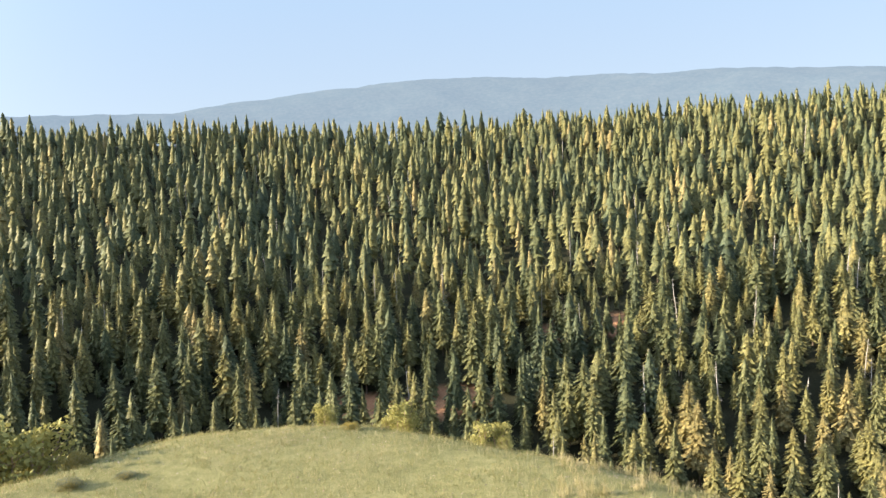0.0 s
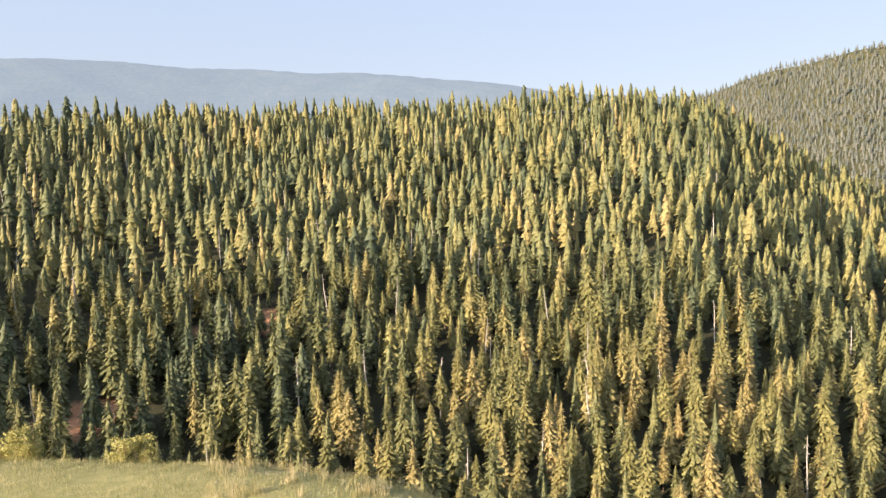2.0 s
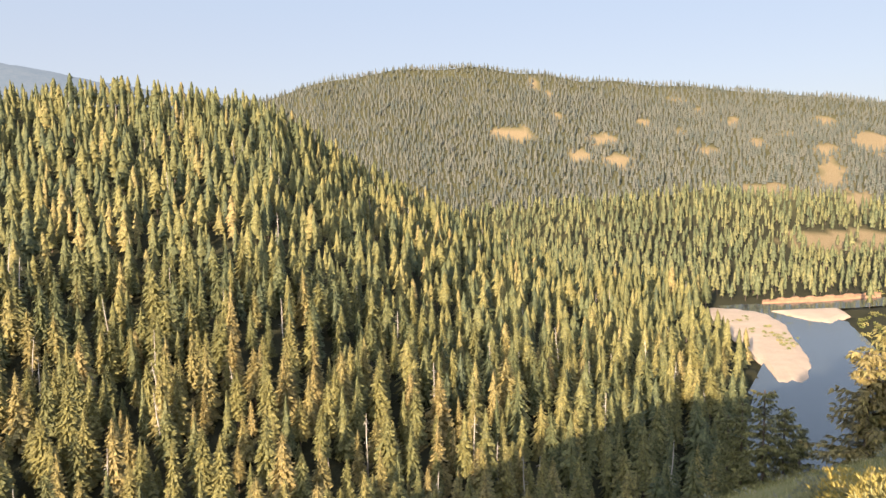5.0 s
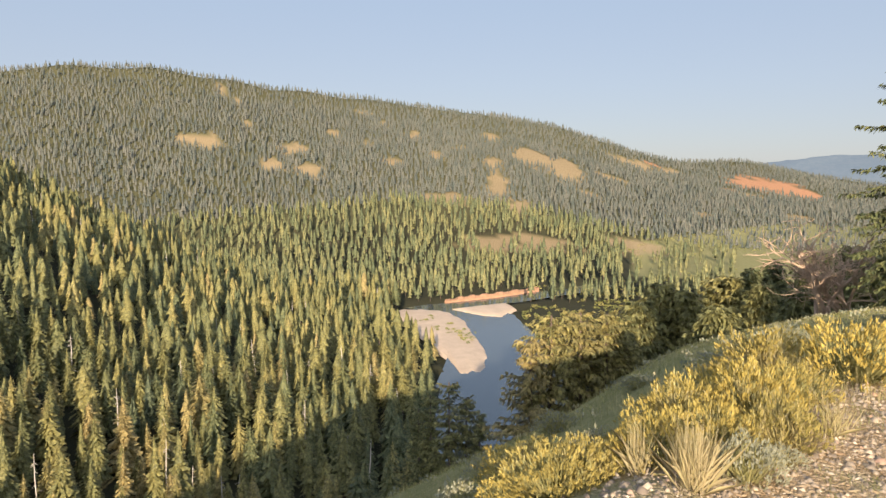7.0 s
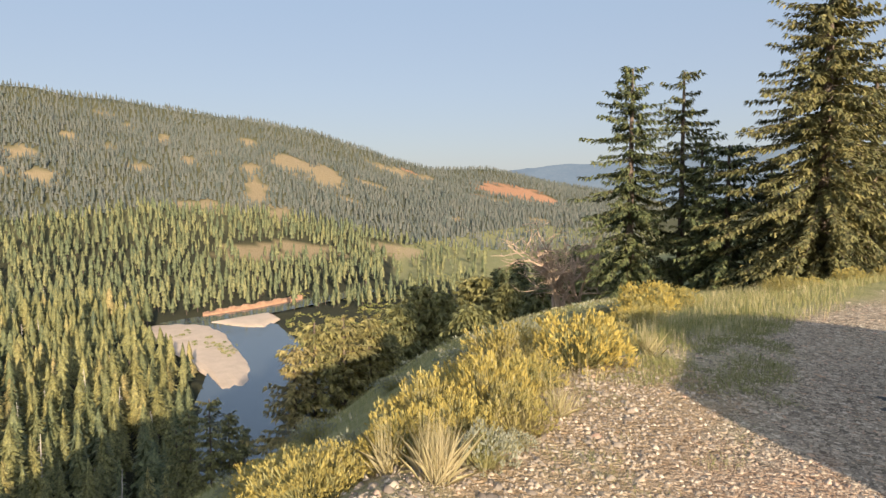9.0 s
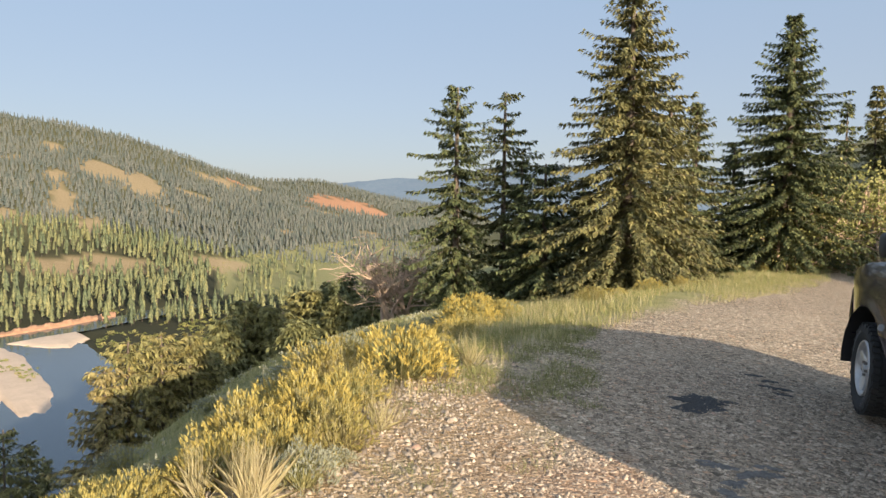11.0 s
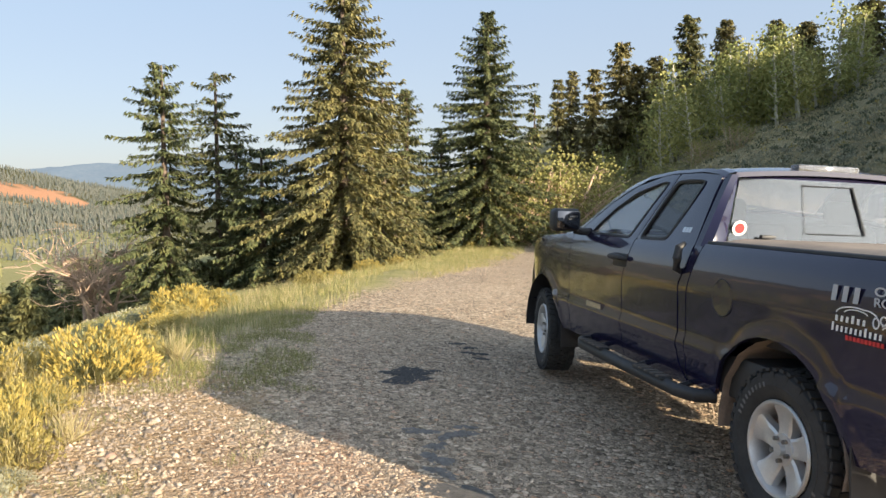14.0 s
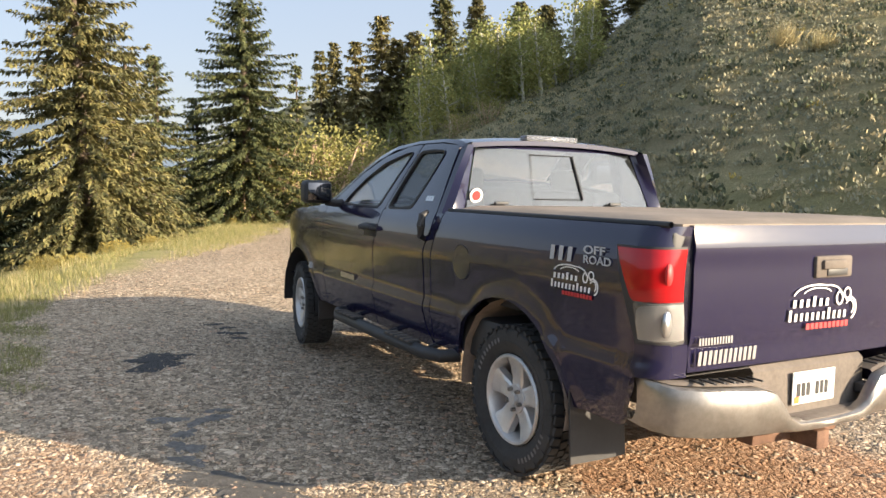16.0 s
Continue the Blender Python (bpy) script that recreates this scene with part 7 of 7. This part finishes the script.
g6 = np.random.default_rng(9)
bar_pts = np.array([polar(a, r) for a, r in zip(g6.uniform(76.4, 80.8, 130), g6.uniform(262, 340, 130))])
bar_pts = bar_pts[bar_keep(bar_pts[:, 0], bar_pts[:, 1])]
bz = clumps(bar_pts, M_WILLOW, "bar_shrubs", "low shrubs on the sand bar", 0.8, 1.8, 40, 7, 0.6, 0.1)
bz.location.z = 3.2


# ---- dead snags in the forest ----
def snag_mesh(seed):
    g = random.Random(seed)
    bm = tube_bm([(0, 0, -0.05), (g.gauss(0, 0.005), 0, 0.35), (g.gauss(0, 0.01), 0.005, 0.7), (g.gauss(0, 0.015), 0, 1.0)], [0.016, 0.013, 0.009, 0.003], 5)
    for k in range(13):
        z = g.uniform(0.25, 0.95)
        a = g.uniform(0, 6.28)
        ln = 0.12 * (1.05 - z) + 0.03
        tube_bm([(0, 0, z), (ln * 0.6 * math.cos(a), ln * 0.6 * math.sin(a), z - 0.01), (ln * math.cos(a), ln * math.sin(a), z - 0.04 * g.random())], [0.004, 0.003, 0.001], 3, bm)
    me = bpy.data.meshes.new("snag")
    bm.to_mesh(me)
    bm.free()
    me.materials.append(M_SNAG)
    return me


snags = [snag_mesh(i) for i in range(4)]
g = random.Random(12)
for i in range(300):
    px, py = (near_places if i < 110 else mid_places)[g.randrange(len(near_places) if i < 110 else len(mid_places))]
    px, py = px + g.uniform(-2, 2), py + g.uniform(-2, 2)
    ob = tagged(new("dead_snag", snags[i % 4]), "bare grey dead conifer trunk in the forest", "dead tree", "snags in the forest")
    h = g.uniform(9, 15)
    ob.matrix_basis = pose(px, py, z_at(px, py), g.gauss(0, 3), g.gauss(0, 3), g.uniform(0, 360)) @ Matrix.Diagonal((h * 0.85, h * 0.85, h, 1))


# ---- loose stones, dark patches, road ----
def stone_field(n, az0, az1, r0, r1, smin, smax, seed, keep, name, label):
    g = np.random.default_rng(seed)
    p = ring_places(n, az0, az1, r0, r1, seed, keep)
    n = len(p)
    oct_ = np.array([(1, 0, -0.5), (0.31, 0.95, -0.5), (-0.81, 0.59, -0.5), (-0.81, -0.59, -0.5), (0.31, -0.95, -0.5), (0.35, 0.1, 0.7), (-0.4, -0.1, 0.55)], float)
    of = np.array([(0, 1, 5), (1, 2, 6), (2, 3, 6), (3, 4, 6), (4, 0, 5), (1, 6, 5), (4, 5, 6)])
    s = smin + (smax - smin) * g.random(n) ** 3
    a = g.uniform(0, 6.283, n)
    v = oct_[None] * g.uniform(0.55, 1.25, (n, 7, 1)) * np.stack([np.ones(n), g.uniform(0.6, 1, n), g.uniform(0.45, 0.8, n)], -1)[:, None] * s[:, None, None]
    x = v[..., 0] * np.cos(a)[:, None] - v[..., 1] * np.sin(a)[:, None]
    y = v[..., 0] * np.sin(a)[:, None] + v[..., 1] * np.cos(a)[:, None]
    V = np.stack([x + p[:, :1], y + p[:, 1:], v[..., 2] + (height(p[:, 0], p[:, 1]) + s * 0.15)[:, None]], -1).reshape(-1, 3)
    F = (of[None] + 7 * np.arange(n)[:, None, None]).reshape(-1, 3)
    m, nt, b = material("pebbles")
    geo = nt.nodes.new("ShaderNodeNewGeometry")
    c = ramp_node(nt, geo.outputs["Random Per Island"], [(0.0, (0.14, 0.11, 0.085)), (0.35, (0.28, 0.225, 0.17)), (0.7, (0.39, 0.305, 0.22)), (0.93, (0.56, 0.46, 0.35)), (1.0, (0.46, 0.28, 0.19))])
    nt.links.new(c, b.inputs["Base Color"])
    b.inputs["Roughness"].default_value = 0.9
    return tagged(new(name, tri_mesh(name, V, F, None, (m,))), label, "gravel", kind="stuff")


on_gravel = lambda x, y: (gravel_mask(x, y) > 0.35) & ((in_patch(x, y, SOIL) < 0.4) | (wobble(x, y, 0.11, 1) > 0.35))  # noqa: E731
stone_field(36000, 90, 180, 2.2, 9, 0.008, 0.028, 31, on_gravel, "pebbles", "loose angular gravel on the turnout")
stone_field(13000, 100, 172, 9, 24, 0.014, 0.036, 32, on_gravel, "pebbles", "loose gravel farther along the turnout")
stone_field(3000, -38, 22, 13, 24, 0.01, 0.04, 33, lambda x, y: wobble(x, y, 3, 1) > -0.2, "pebbles", "small stones in the thin grass of the knoll")
stone_field(900, 86, 112, 3.2, 8, 0.02, 0.05, 34, lambda x, y: (edge_distance(x, y, RIM) < 0.4) & (edge_distance(x, y, RIM) > -2.2), "stones", "fist-sized pale stones along the rim")


def ground_patch(cx, cy, rx, ry, turn, seed, mat, label):
    """A thin ragged patch that follows the ground."""
    g = random.Random(seed)
    ph = [g.uniform(0, 6.28) for _ in range(6)]
    V, F = [(cx, cy, z_at(cx, cy) + 0.008)], []
    n, rings = 96, 4
    for k in range(1, rings + 1):
        for i in range(n):
            a = 6.2832 * i / n
            w = 1 + 0.3 * math.sin(2 * a + ph[0]) + 0.22 * math.sin(3 * a + ph[1]) + 0.15 * math.sin(5 * a + ph[2]) + 0.12 * math.sin(9 * a + ph[3]) + 0.09 * math.sin(17 * a + ph[4]) + 0.05 * math.sin(29 * a + ph[5])
            q = k / rings * w
            px, py = rx * q * math.cos(a), ry * q * math.sin(a)
            c, s = math.cos(radians(turn)), math.sin(radians(turn))
            x, y = cx + px * c - py * s, cy + px * s + py * c
            V.append((x, y, z_at(x, y) + (0.008 if k < rings else 0.0)))
    for i in range(n):
        j = (i + 1) % n
        F.append((0, 1 + i, 1 + j))
        for k in range(rings - 1):
            a = 1 + k * n
            F.append((a + i, a + n + i, a + n + j, a + j))
    me = bpy.data.meshes.new("asphalt_patch")
    me.from_pydata(V, [], F)
    me.materials.append(mat)
    return tagged(new("asphalt_patch", me), label, "asphalt patch", "old asphalt patches")


M_ASPHALT = simple("old_asphalt", (0.045, 0.044, 0.045), 0.8, vary=0.5, scale=30, bumps=0.9, dist=0.02)
M_DARKOLD = simple("grey_asphalt", (0.11, 0.105, 0.10), 0.85, vary=0.45, scale=22, bumps=0.9, dist=0.02)
M_OLD = simple("worn_asphalt", (0.19, 0.18, 0.17), 0.9, vary=0.5, scale=25, bumps=0.9, dist=0.02)
ground_patch(5.67, -4.47, 0.34, 0.24, 100, 2, M_ASPHALT, "dark ragged asphalt patch in the gravel")
for i, (px, py, pr) in enumerate(((4.25, -3.43, 0.12), (4.05, -3.61, 0.13), (3.93, -3.32, 0.09), (3.74, -3.16, 0.12), (3.56, -3.03, 0.10), (4.15, -3.77, 0.07))):
    ground_patch(px, py, pr, pr * 0.6, 60 + 35 * i, 40 + i, M_OLD, "broken piece of old asphalt at the gravel surface")

ground_patch(3.02, -2.93, 0.36, 0.17, 20, 9, M_DARKOLD, "small dark scrap of asphalt in the gravel")
for px, py, pr in ((6.15, -5.75, 0.13), (6.4, -5.9, 0.10), (5.9, -5.62, 0.08), (6.65, -5.95, 0.09)):
    ground_patch(px, py, pr, pr * 0.55, 30 + 90 * px, int(px * 100), M_ASPHALT, "crumbs of dark asphalt beside the wheel")


def road():
    line = [polar(a, r) for a, r in ((152.16, 26), (149.66, 38), (147.09, 52), (144.47, 68), (141.34, 84), (138.73, 100), (134.59, 130))]
    V, F = [], []
    pts = []
    for (ax, ay), (bx, by) in zip(line[:-1], line[1:]):
        for k in range(8):
            pts.append((ax + (bx - ax) * k / 8, ay + (by - ay) * k / 8))
    for i, (x, y) in enumerate(pts):
        a, b = pts[max(i - 1, 0)], pts[min(i + 1, len(pts) - 1)]
        n = Vector((-(b[1] - a[1]), b[0] - a[0])).normalized()
        zc = z_at(x, y) + 0.12
        for k in (-3.6, -3.3, 0.0, 3.3, 3.6):
            V.append((x + n.x * k, y + n.y * k, zc + (0.05 if abs(k) < 1 else 0) - (0.5 if abs(k) > 3.4 else 0)))
    for i in range(len(pts) - 1):
        for k in range(4):
            F.append((5 * i + k, 5 * i + k + 1, 5 * i + 6 + k, 5 * i + 5 + k))
    me = bpy.data.meshes.new("road")
    me.from_pydata(V, [], F)
    me.materials.append(simple("road_asphalt", (0.09, 0.088, 0.086), 0.85, vary=0.2, scale=0.5, bumps=0.2))
    tagged(new("road", me), "grey paved road curving past the hillside", "road", kind="structure")


road()
